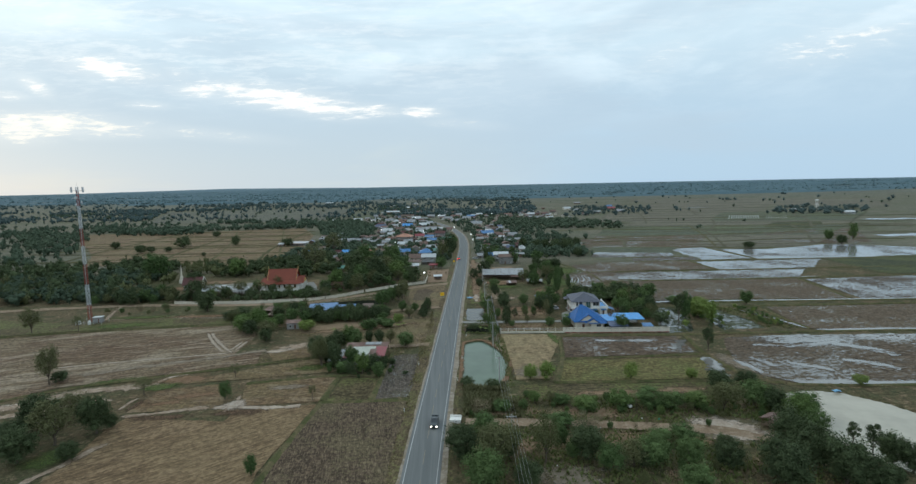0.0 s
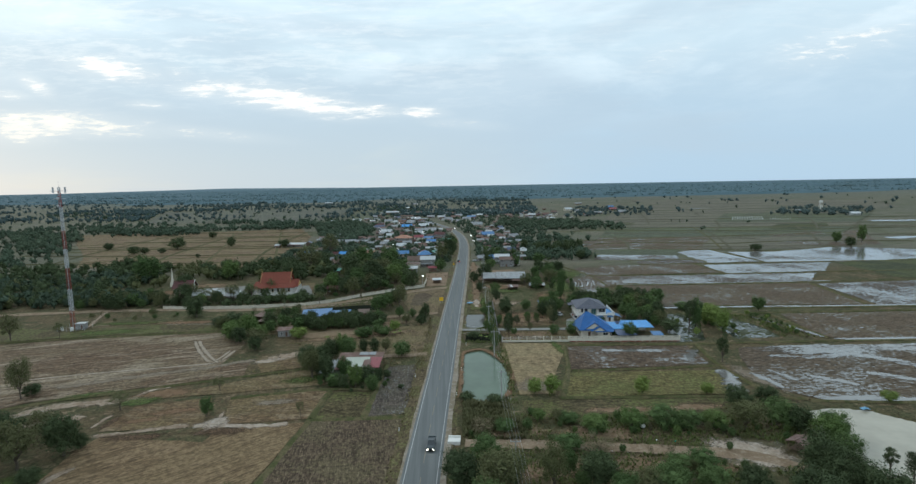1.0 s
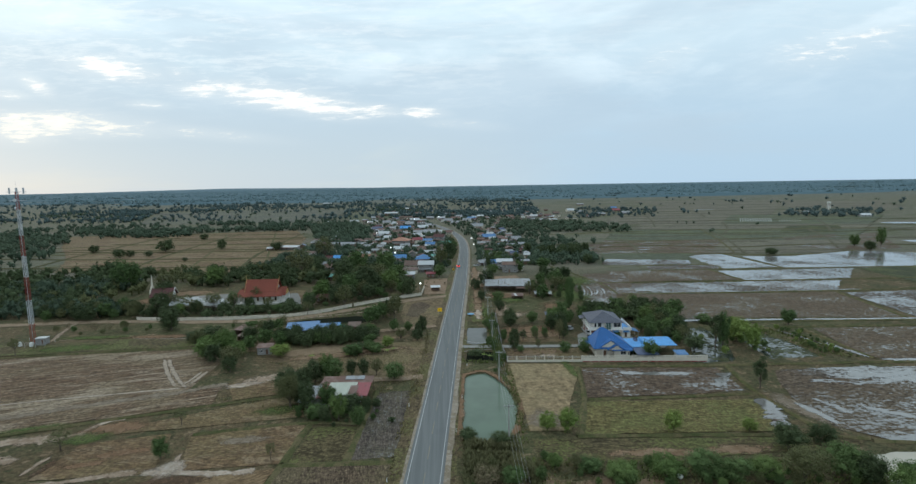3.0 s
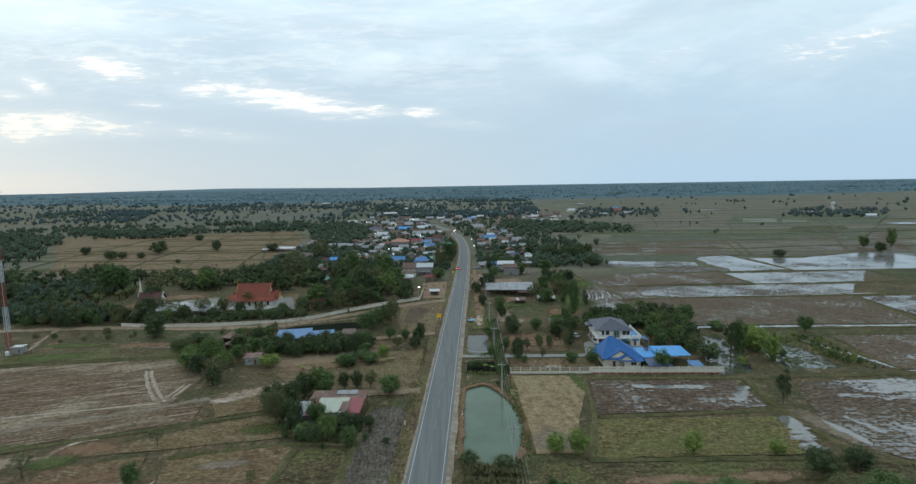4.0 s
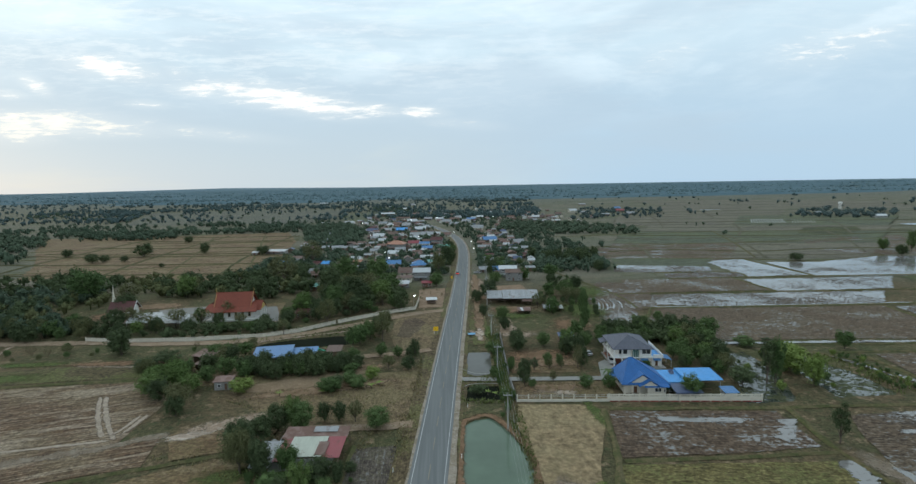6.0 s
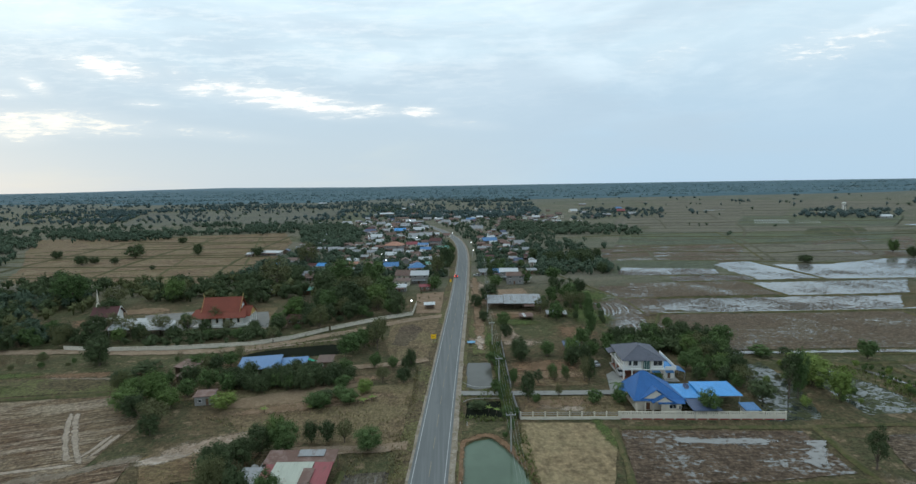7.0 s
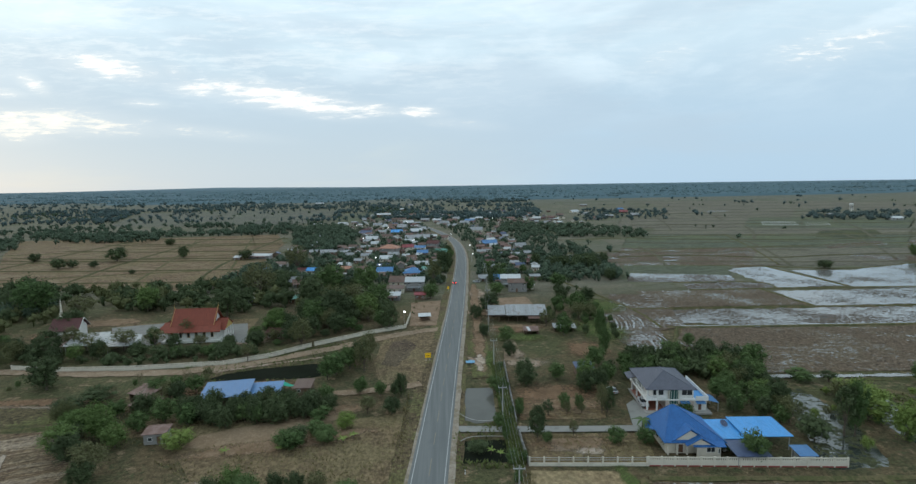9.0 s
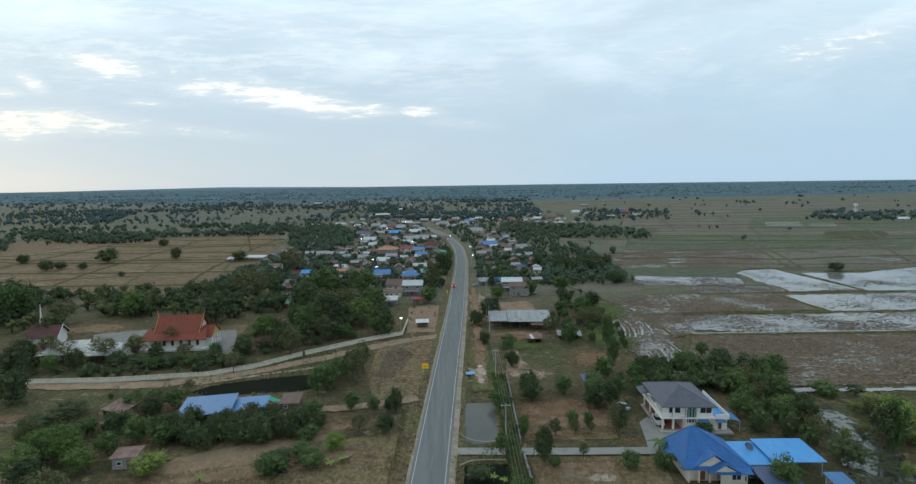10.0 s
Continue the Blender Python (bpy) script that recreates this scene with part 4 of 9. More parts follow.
for pts, half, mat, text in (
    ([(-170, 112), (-150, 124), (-128, 135.5), (-121, 142), (-117, 146), (-111, 148.4), (-100, 150.5), (-88, 152)], 3.0, "sand", "pale washed sand gully"),
    ([(-150, 124), (-133, 133), (-122, 141), (-117, 145.5), (-113, 147)], 2.8, "white_sand", "whitish sand in the washed gully"),
    ([(-135, 128), (-118, 133), (-108, 138), (-100, 141)], 2.6, "sand", "pale washed sand beside the gully"),
    ([(-93, 95), (-91.4, 99.5), (-89.5, 104), (-87.5, 110), (-85, 116)], 1.5, "sand", "pale sand track"),
    ([(-92.5, 93), (-91, 100), (-89.6, 103)], 1.0, "white_sand", "whitish sand on the track"),
    ([(-92, 129.7), (-85.3, 131), (-79.7, 132.3), (-74, 134), (-69, 134.5)], 1.3, "sand", "pale sandy track between fields"),
    ([(-94.3, 133.5), (-94, 138), (-93.8, 142)], 0.9, "sand", "pale sandy field bank"),
    ([(-69, 134), (-63, 135), (-56, 133.8), (-48, 134), (-44, 135.3)], 1.7, "white_sand", "whitish sand track between fields"),
    ([(-65.5, 129), (-63.8, 133), (-63.4, 138), (-64.2, 143)], 0.9, "sand", "whitish sand wash between fields"),
    ([(-127, 160.4), (-109.5, 168), (-94.6, 173.3), (-78.5, 180), (-71, 184)], 2.0, "straw_drift", "pale straw drift along the field edge"),
    ([(-95, 150.8), (-94.6, 155), (-92, 160), (-88, 161)], 1.4, "white_sand", "whitish sand spill at the field corner"),
    ([(9.5, 252), (9.4, 275), (9.8, 300), (10.5, 340), (11.5, 400)], 2.6, "scrub_earth", "dusty red-brown earth along the road"),
    ([(8.6, 254), (8.8, 262), (9.0, 272)], 1.6, "white_sand", "pale sand beside the road"),
    ([(-164.4, 229.6), (-169.1, 242.1), (-174.7, 254.6), (-174.6, 259.0)], 1.3, "sand", "tan dirt drive to the tower"),
    ([(-163.8, 232.3), (-157.4, 233.4), (-153.8, 236.1)], 0.8, "sand", "pale trodden strip near the tower"),
    ([(13.9, 199.5), (13.8, 215), (13.9, 232), (14.4, 262)], 1.7, "weed_patch", "strip of rank green weeds along the fence"),
    ([(-84, 256), (-70, 261.5), (-60, 266.0), (-51, 268.8), (-38, 275.5)], 1.3, "sand", "pale sandy bank above the creek"),
    ([(-134, 233.5), (-118, 233), (-106, 231.5)], 1.2, "straw_drift", "pale trodden strip in the fallow"),
):
    deposit("sand_track", strip(smooth_line(pts), half * (0.9 if mat == "white_sand" else 1.15), on_top(smooth_line(pts), half), 1.2, 0.8), mat, text)
for x, y, rx, ry, turn, mat, text in (
    (-63.4, 136.2, 3.4, 3.6, 0, "white_sand", "whitish sand patch where the fields meet"),
    (-88, 155.5, 9, 4.5, 10, "brown_earth", "bare red-brown earth patch"),
    (-60, 131, 8, 2.2, 5, "damp_earth", "dark damp earth below the sand"),
    (-80, 129, 10, 2.0, 5, "damp_earth", "dark damp earth below the track"),
    (-91.5, 137, 1.2, 5, 0, "damp_earth", "dark damp earth along the bank"),
    (-78, 143, 8, 2.0, 15, "brown_earth", "brown bare patch in the stubble"),
    (-84, 138, 6, 1.6, 12, "brown_earth", "brown bare patch in the stubble"),
    (-52, 148, 7, 2.0, 8, "straw_drift", "pale patch in the stubble"),
    (-110, 155, 9, 2.4, 20, "weed_patch", "green weeds along the gully"),
    (-94, 109, 6, 5, 50, "weed_patch", "green weeds under the trees"),
    (-92, 150, 6, 3.5, 15, "weed_patch", "green weeds at the field corner"),
    (-150, 222, 16, 5, 10, "weed_patch", "green growth near the tower"),
    (-48, 165, 9, 3.5, 20, "weed_patch", "green weeds behind the stubble strip"),
    (36, 192, 1.8, 11, 5, "weed_patch", "green weeds between the plots"),
    (22, 156, 6, 6, 0, "straw_drift", "pale bare patch in the dry grass"),
    (44, 139, 13, 2.2, 0, "scrub_earth", "dusty bare earth beside the stubble"),
    (62, 140, 9, 2.4, 0, "scrub_earth", "dusty bare earth beside the stubble"),
    (21, 98, 10, 5, 0, "straw_drift", "dry yellow grass clearing"),
    (46, 97, 5, 4, 0, "scrub_earth", "bare sandy ground in the scrub"),
    (20, 111, 12, 4, 0, "scrub_earth", "dusty bare earth in the scrub"),
    (38, 112, 9, 4.5, 0, "scrub_earth", "dusty bare earth in the scrub"),
    (52, 111, 7, 3, 0, "brown_earth", "red-brown bare earth in the scrub"),
    (34, 127, 12, 4, 0, "scrub_earth", "dusty bare earth in the scrub"),
    (14, 128, 8, 4, 0, "scrub_earth", "dusty bare earth in the scrub"),
    (64.5, 116.5, 10.5, 6.8, -20, "white_sand", "bare sandy clearing in the scrub"),
    (25.6, 206.6, 4.4, 2.6, 0, "sand", "pale bare sand in the garden"),
    (30.9, 204.6, 3.8, 2.4, 0, "white_sand", "pale bare sand in the garden"),
    (28, 208, 12, 3.5, 0, "scrub_earth", "bare earth in the garden"),
    (29, 236, 13, 8, 0, "brown_earth", "bare brown yard with young trees"),
    (30, 229, 12, 5, 0, "scrub_earth", "bare brown yard with young trees"),
    (24, 262, 8, 5, 0, "sand", "pale bare sand beyond the yard"),
    (9.0, 264, 2.6, 4.5, 0, "white_sand", "pale sand beside the road"),
    (10, 290, 2.4, 12, 0, "scrub_earth", "dusty earth beside the road"),
    (25, 290, 12, 6, 0, "weed_patch", "green grass before the barn"),
    (26, 305, 14, 5, 0, "scrub_earth", "dusty earth before the barn"),
    (-40, 226, 22, 4.0, 12, "scrub_earth", "bare tan yard behind the farmhouse"),
    (-58, 189, 13, 4.2, 25, "sand", "pale disturbed sandy ground beside the farmhouse"),
    (-66, 183, 7, 2.4, 25, "white_sand", "pale disturbed sandy ground beside the farmhouse"),
    (-157, 322, 20, 9, 4, "scrub_earth", "bare pinkish earth of the temple yard"),
    (-168, 304, 10, 9, 4, "brown_earth", "bare earth beside the small hall"),
    (12, 372, 6, 14, 0, "sand", "pale dusty roadside forecourt"),
    (-124, 312, 26, 8, 4, "scrub_earth", "bare pinkish earth of the temple yard"),
    (-80, 290, 9, 6, 20, "sand", "pale bare forecourt of the temple"),
    (-44, 208.5, 24, 3.6, 12, "scrub_earth", "bare tan yard strip"),
    (-30, 214, 12, 3.0, 10, "scrub_earth", "bare tan yard strip"),
    (17, 330, 9, 9, 0, "scrub_earth", "dusty forecourt of the barn"),
    (24, 300, 9, 5, 0, "brown_earth", "bare brown earth before the barn"),
    (60, 300, 12, 20, 0, "weed_patch", "rank grass behind the barn"),
    (70, 340, 14, 18, 0, "weed_patch", "rank grass beside the paddies"),
    (48, 275, 9, 10, 0, "brown_earth", "brown earth behind the yard"),
    (-118, 236, 22, 3.2, 2, "brown_earth", "brown earth beside the dirt track"),
    (-150, 236, 18, 3.0, 2, "weed_patch", "green grass near the tower"),
    (-70, 244, 22, 5, 10, "brown_earth", "brown earth beside the creek"),
    (12.6, 266, 1.9, 13, -6, "weed_patch", "green grass strip along the road verge"),
    (21.5, 272, 3.4, 8, 10, "sand", "pale trodden sand beyond the yard"),
    (90, 160, 3.6, 12, 12, "straw_drift", "pale trodden corner of the paddy"),
):
    deposit("bare_patch" if mat != "weed_patch" else "weed_patch", patch(x, y, rx * 1.25, ry * 1.25, on_top([(x, y), (x + rx * 0.7, y), (x - rx * 0.7, y)], min(rx, ry)), turn), mat, text, "ground patch")
bank = [(8 + (x - 8) * 1.16, 167 + (y - 167) * 1.05) for x, y in PONDS["roadside_pond"]]
deposit("pond_bank", strip(smooth_line(bank + bank[:1]), 1.5, 0.045, 1.0, 0.5), "brown_earth", "red-brown earth bank of the pond", "bank")
for pts in (
    [(-105.7, 207.8), (-100.1, 198.8), (-93.7, 189.6), (-87.1, 181.7)], [(-104, 207.7), (-98, 198.7), (-89.5, 187.3), (-83.2, 180.6)], [(-85.5, 195), (-85.3, 189), (-85.8, 183)], [(-83.8, 195), (-83.6, 189), (-84.0, 183)],
    [(-140, 168), (-118, 174), (-97, 178), (-84, 181)],
):
    deposit("wheel_rut", strip(smooth_line(pts), 0.95, on_top(smooth_line(pts), 0.7), 0.8, 0.3), "rut", "pale wheel rut across the field")
for pts, half, mat, text in (
    ([(-320, 238), (-248, 250), (-208, 258), (-152, 262), (-110, 256.5), (-80, 260), (-52, 275), (-30, 292), (-17, 300), (-4, 304)], 2.6, "dirt", "tan dirt track along the temple wall"),
    ([(1, 123), (16, 122), (36, 120), (51, 118), (62, 116), (70, 112), (76, 100)], 2.0, "dirt", "dirt track through the scrub"),
    ([(-42, 185), (-32, 185.5), (-20, 185), (-11, 187)], 1.7, "dirt", "dirt drive to the red-roofed house"),
    ([(-60, 226), (-40, 238), (-25, 240), (-10, 245)], 1.8, "dirt", "dirt drive to the blue-roofed sheds"),
    ([(4, 330), (18, 334), (34, 333)], 3.0, "dirt", "dirt forecourt"),
    ([(5, 268), (7, 264), (9, 258)], 1.6, "sand", "pale sand heap ground"),
    ([(22, 288), (20, 274), (19, 264)], 2.0, "dirt", "bare dirt strip"),
):
    layer[0] += 1
    tagged(part("dirt_track", strip(smooth_line(pts), half, on_top(smooth_line(pts), half) + 0.02, 1.2, 0.4), M[mat]), text, "track", kind="structure")
tagged(part("driveway", strip([(-1.2, 215.6), (4, 215.5), (16, 215), (30, 214.6), (46, 214.4), (52, 216)], 1.5, 0.20, 4.0), M["drive"]), "pale concrete driveway", "driveway", kind="structure")
tagged(part("forecourt", Mesh().slab([(44, 213, 0.18), (50, 213, 0.18), (58, 222.5, 0.18), (51, 223.5, 0.18), (50, 231, 0.18), (47, 228, 0.18)], 0.3), M["drive"]), "concrete forecourt before the house", "driveway", kind="structure")

# standing water along the bunds, and far pools
for pts, half in (
    ([(92, 246), (130, 245.5), (200, 243.6), (280, 243)], 1.3), ([(140, 194.8), (190, 193), (235, 192.6)], 1.4), ([(127, 232), (133, 214), (139.5, 196)], 1.3), ([(96, 144.6), (108, 143.2), (118, 142.2), (150, 141)], 2.0),
    ([(92, 301.2), (150, 301), (220, 301.5)], 1.4), ([(78, 149), (81, 156), (82.6, 163), (82.4, 166.5)], 2.4), ([(50, 187.2), (56, 186.2), (64, 186), (75, 184.8)], 1.6), ([(75, 175), (80, 180), (84, 187)], 2.2), ([(90.2, 163.5), (92.5, 158), (93.5, 150.8)], 1.2), ([(97, 166), (99, 161.5), (101, 155.5)], 1.3), ([(112, 180), (128, 183), (140, 173), (148, 165)], 2.4), ([(106, 160.5), (113, 155.5), (116, 152)], 1.6), ([(125, 161), (134, 157), (137, 152)], 1.6), ([(104, 178), (120, 175), (140, 180)], 1.6), ([(104, 500), (130, 490)], 3.0), ([(150, 470), (172, 480)], 2.5), ([(420, 505), (560, 520), (660, 500)], 9.0), ([(560, 700), (700, 690)], 10.0),
):
    layer[0] += 1
    tagged(part("puddle", strip(smooth_line(pts), half * 1.25, on_top(smooth_line(pts), half), 1.5, 0.5), M["puddle"]), "pale standing water along a bund", "water", kind="structure")

for pts, half in (([(488, 1088), (512, 1078), (532, 1072)], 5.0), ([(476, 1060), (500, 1052)], 3.5)):
    layer[0] += 1
    tagged(part("puddle", strip(smooth_line(pts), half, on_top(smooth_line(pts), half), 4.0, 0.5), M["puddle"]), "pale pool on the stubble plain", "water", kind="structure")

# rows of white plastic sheeting over vegetable beds
for x0, y0, n, dx, dy, wide in ((405, 758, 13, 34, 62, 0.42), (452, 744, 9, 30, 48, 0.24)):
    beds = Mesh()
    for i in range(n):
        x, y = x0 + 3.4 * i, y0 - 0.6 * i
        for a, b in ((0.0, 0.42), (0.5, 1.0)):
            a, b = a + 0.03 * math.sin(3 * i), b - 0.04 * math.cos(5 * i)
            p, q = (x + dx * a, y + dy * a), (x + dx * b, y + dy * b)
            beds.face((p[0] - wide, p[1], 0.2), (p[0], p[1], 0.5), (q[0], q[1], 0.5), (q[0] - wide, q[1], 0.2))
            beds.face((p[0], p[1], 0.5), (p[0] + wide, p[1], 0.2), (q[0] + wide, q[1], 0.2), (q[0], q[1], 0.5))
    tagged(part("vegetable_beds", beds, M["white_paint"]), "rows of vegetable beds under white plastic sheeting", "beds", kind="stuff")

# water standing in the curved furrows of one paddy
for a, b, c, d, n, bow in (((68.2, 324.1), (81.5, 323.3), (64.8, 297.9), (80.0, 300.1), 8, 2.0), ((66.8, 282.5), (82.6, 292.6), (64.8, 271.8), (80.3, 271.0), 7, 1.2)):
    for i in range(n):
        u = (i + 0.3) / n
        p, q = Vector(a).lerp(Vector(b), u), Vector(c).lerp(Vector(d), u)
        mid = (p + q) / 2 + Vector((bow, 0))
        layer[0] += 1
        p, q = p + Vector((0.6 * math.sin(5.1 * i), 2.2 * math.sin(3.3 * i))), q + Vector((0.5 * math.sin(2.2 * i), 1.8 * math.sin(1.9 * i)))
        pts = smooth_line([tuple(p), tuple(mid), tuple(q), (q.x - 2.5 * (1 - u), q.y + 0.8)])
        deposit("furrow_water", strip(pts, 0.42 + 0.2 * math.sin(2.7 * i), on_top(pts, 0.5), 1.0, 0.9), "puddle", "pale water in a curved furrow", "water")

# grassy bunds between the fields
BUNDS = [
    [(-39.3, 136), (-42.5, 104), (-41, 60)], [(-40, 136.3), (-15, 137)], [(-38.5, 155), (-39.2, 137)], [(-66, 151), (-41, 157), (-24, 155)],
    [(-140, 136), (-124, 149), (-100, 157.5), (-70, 167.5), (-47, 175.5)], [(-205, 204), (-168, 212), (-124, 218), (-93, 221)], [(-24.7, 176), (-25.3, 137)],
    [(36, 167.6), (63, 168.4), (84, 169.5)], [(28.5, 147), (35, 167), (39, 193)], [(28, 147), (79, 146.6), (95, 143.5)],
    [(87.5, 193), (84.8, 176), (84.6, 168), (85.6, 159), (86.6, 149), (89, 144)], [(40, 193.4), (84, 192), (140, 193), (230, 191)], [(95, 142.5), (118, 140), (165, 141)],
    [(130, 234), (230, 234)], [(120, 243), (200, 241.5), (300, 241)], [(201, 297), (193, 245)], [(88, 300.5), (204, 300), (300, 303)], [(84, 332), (172, 331), (300, 331)],
    [(130, 372.5), (222, 372.5), (360, 370)], [(172, 332), (169, 372)], [(130, 393), (184, 392), (180, 374)], [(216, 446), (221.5, 376)], [(150, 455), (216, 446), (262, 426), (330, 452)],
    [(60, 262), (72, 268), (84, 282), (92, 300)], [(86, 300), (86, 331), (60, 420)], [(138, 232), (139, 196)],
    [(124, 235), (134, 222), (132, 198)],
]
for pts in BUNDS:
    tagged(part("bund", strip(smooth_line(pts), 0.85, 0.02, 2.5, 0.6, 0.42), M["bund"]), "low grassy field bund", "bund", kind="structure")
for pts in ([(-430, 560), (-300, 600), (-180, 640)], [(-400, 500), (-270, 530), (-150, 560)], [(-330, 430), (-230, 450), (-120, 480)], [(-300, 690), (-250, 560), (-200, 400)], [(-240, 700), (-195, 560), (-150, 420)],
            [(80, 520), (200, 540), (420, 560)], [(90, 620), (260, 650), (520, 640)], [(230, 450), (270, 560), (300, 660)]):
    tagged(part("bund", strip(smooth_line(pts), 1.3, 0.02, 6.0, 0.5, 0.5), M["bund"]), "low grassy field bund", "bund", kind="structure")

for i in range(8):
    y = 408 + 36 * i + 11 * (i * 7 % 3)
    tagged(part("bund", strip(smooth_line([(-420 + 9 * i, y + 30), (-300, y + 12), (-150 - 6 * i, y + 10)]), 1.5, 0.18, 6.0, 0.8, 0.5), M["bund_dark"]), "low grassy field bund", "bund", kind="structure")
for i in range(3):
    x = -370 + 84 * i
    tagged(part("bund", strip(smooth_line([(x + 40, 400), (x + 16, 500), (x, 700)]), 1.6, 0.18, 6.0, 0.8, 0.5), M["bund_dark"]), "low grassy field bund", "bund", kind="structure")

for i, (x0, x1, y) in enumerate(((110, 330, 470), (130, 420, 498), (140, 300, 526), (160, 520, 552), (170, 400, 588), (190, 620, 612), (210, 560, 655), (210, 700, 702), (230, 480, 748), (240, 760, 790), (260, 640, 845), (280, 560, 905), (250, 800, 960), (260, 700, 1040), (280, 900, 1130), (300, 1000, 1260), (280, 1100, 1420), (300, 1200, 1620))):
    pts = [(x0 + (x1 - x0) * k / 5, y + 0.045 * y * noise.noise(Vector((k * 0.7, i * 3.1, 5))) - 0.05 * (x1 - x0) * k / 5) for k in range(6)]
    tagged(part("bund", strip(smooth_line(pts), 1.0 + 0.0016 * y, 0.14, 8.0, 0.7, 0.5), M["bund_dark" if i % 4 == 1 else "bund_plain"]), "low grassy field bund", "bund", kind="structure")
for x0, y0, x1, y1 in ((150, 452, 170, 560), (236, 446, 300, 640), (330, 470, 420, 640), (300, 600, 380, 760), (420, 600, 540, 800), (260, 700, 330, 930), (520, 780, 700, 1100), (400, 850, 470, 1060)):
    tagged(part("bund", strip(smooth_line([(x0, y0), ((x0 + x1) / 2 + 6, (y0 + y1) / 2), (x1, y1)]), 1.5, 0.14, 8.0, 0.7, 0.5), M["bund_plain"]), "low grassy field bund", "bund", kind="structure")

# distance: the far hazy plain and its low ridge close the view
m, last = Mesh(), None
for i in range(361):
    a = radians(i - 180)
    top = 42.0 + 1.0 * noise.noise(Vector((i * 0.9, 2, 0))) + 15.0 * max(0.0, 1 - abs((i - 180) + 24) / 14)
    x, y = 4700 * math.sin(a), 50 + 4700 * math.cos(a)
    row = ((x, y, -5.0), (x, y, top))
    if last:
        m.face(last[0], row[0], row[1], last[1])
    last = row
k = Mat("far_hazy_plain", 1.0, spec=0.0)
sep = k.n.new("ShaderNodeSeparateXYZ")
k.l.new(k.where, sep.inputs[0])
streak = k.noise(1.0, 6, 0.7, k.mapped((0.005, 0.005, 0.22)))
clump = k.noise(1.0, 5, 0.75, k.mapped((0.02, 0.02, 0.6)))
# haze is painted into this colour, paler upwards, and the sheet glows
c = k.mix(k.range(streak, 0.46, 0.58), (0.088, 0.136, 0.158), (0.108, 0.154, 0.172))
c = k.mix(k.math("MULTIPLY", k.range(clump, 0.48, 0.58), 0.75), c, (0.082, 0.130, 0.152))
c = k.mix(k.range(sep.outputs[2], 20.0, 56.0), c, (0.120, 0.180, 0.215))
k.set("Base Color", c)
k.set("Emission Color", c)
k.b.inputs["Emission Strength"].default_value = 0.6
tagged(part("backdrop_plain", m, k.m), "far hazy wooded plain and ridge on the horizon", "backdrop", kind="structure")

# ---- vegetation ----
def crown_mesh(name, seed, n, size, lobes, spread_r, base, core=0.5):
    """A crown about 6 m high of many leaf clumps round several limb ends, over darker inner masses."""
    rng = np.random.RandomState(seed)
    centres = []
    mid, half = (6.0 + base) / 2, (6.0 - base) / 2
    for i in range(lobes):
        a = 2.4 * i + rng.rand() * 0.8
        up = (-0.95 + 1.8 * (i + 0.5) / lobes) if base < 0.35 else (-0.75 + 1.6 * (i + 0.5) / lobes)
        flat = math.sqrt(max(0.2, 1 - up * up)) * (0.40 + 0.45 * rng.rand()) * spread_r
        centres.append((flat * math.cos(a), flat * math.sin(a), mid + up * half * (0.52 + 0.34 * rng.rand()), 0.45 + 0.75 * rng.rand()))
    centres.append((0, 0, mid + half * 0.1, 1.7))
    centres = np.array(centres)
    unit = spread_r * 0.42
    pick = rng.randint(0, lobes, n)
    way = rng.normal(size=(n, 3))
    way[:, 2] += 0.35
    way /= np.linalg.norm(way, axis=1)[:, None]
    rad = (0.40 + 0.85 * rng.rand(n) ** 0.9) * unit * centres[pick, 3]
    pos = centres[pick, :3] + way * rad[:, None] * np.array([1, 1, min(1.2, half / spread_r * 1.1)])
    pos[:, 2] = np.maximum(pos[:, 2], base * 0.5 + 0.12 * rng.rand(n))
    m = Mesh()
    out = way + rng.normal(size=(n, 3)) * 1.3 + np.array([0, 0, 0.4])
    out /= np.linalg.norm(out, axis=1)[:, None]
    side = np.cross(out, rng.normal(size=(n, 3)))
    side /= np.linalg.norm(side, axis=1)[:, None]
    other = np.cross(out, side)
    s = size * (0.6 + 0.8 * rng.rand(n))[:, None]
    a, b = pos - side * s, pos + side * s
    c = pos + other * s * 1.3 - out * s * 0.3
    m.v = [tuple(p) for p in np.stack([a, c, b], 1).reshape(-1, 3)]
    m.f = [(3 * i, 3 * i + 1, 3 * i + 2) for i in range(n)]
    for x, y, z, k in centres:
        r = unit * k * core
        q = len(m.v)
        for ring, (h, w) in enumerate(((-0.8, 0.55), (0.0, 1.0), (0.8, 0.55))):
            for i in range(6):
                t = math.pi * (i + 0.5 * (ring % 2)) / 3
                j = r * w * (0.8 + 0.4 * rng.rand())
                m.v.append((x + j * math.cos(t), y + j * math.sin(t), max(base * 0.6, z + r * h)))
        for ring in (0, 1):
            for i in range(6):
                j = (i + 1) % 6
                m.f.append((q + 6 * ring + i, q + 6 * ring + j, q + 6 * ring + 6 + j, q + 6 * ring + 6 + i))
        m.f += [tuple(q + i for i in reversed(range(6))), tuple(q + 12 + i for i in range(6))]
    return m.data(name), centres


def trunk_mesh(name, centres, base, thick, seed):
    rng = random.Random(seed)
    m = Mesh()
    fork = base + 0.3
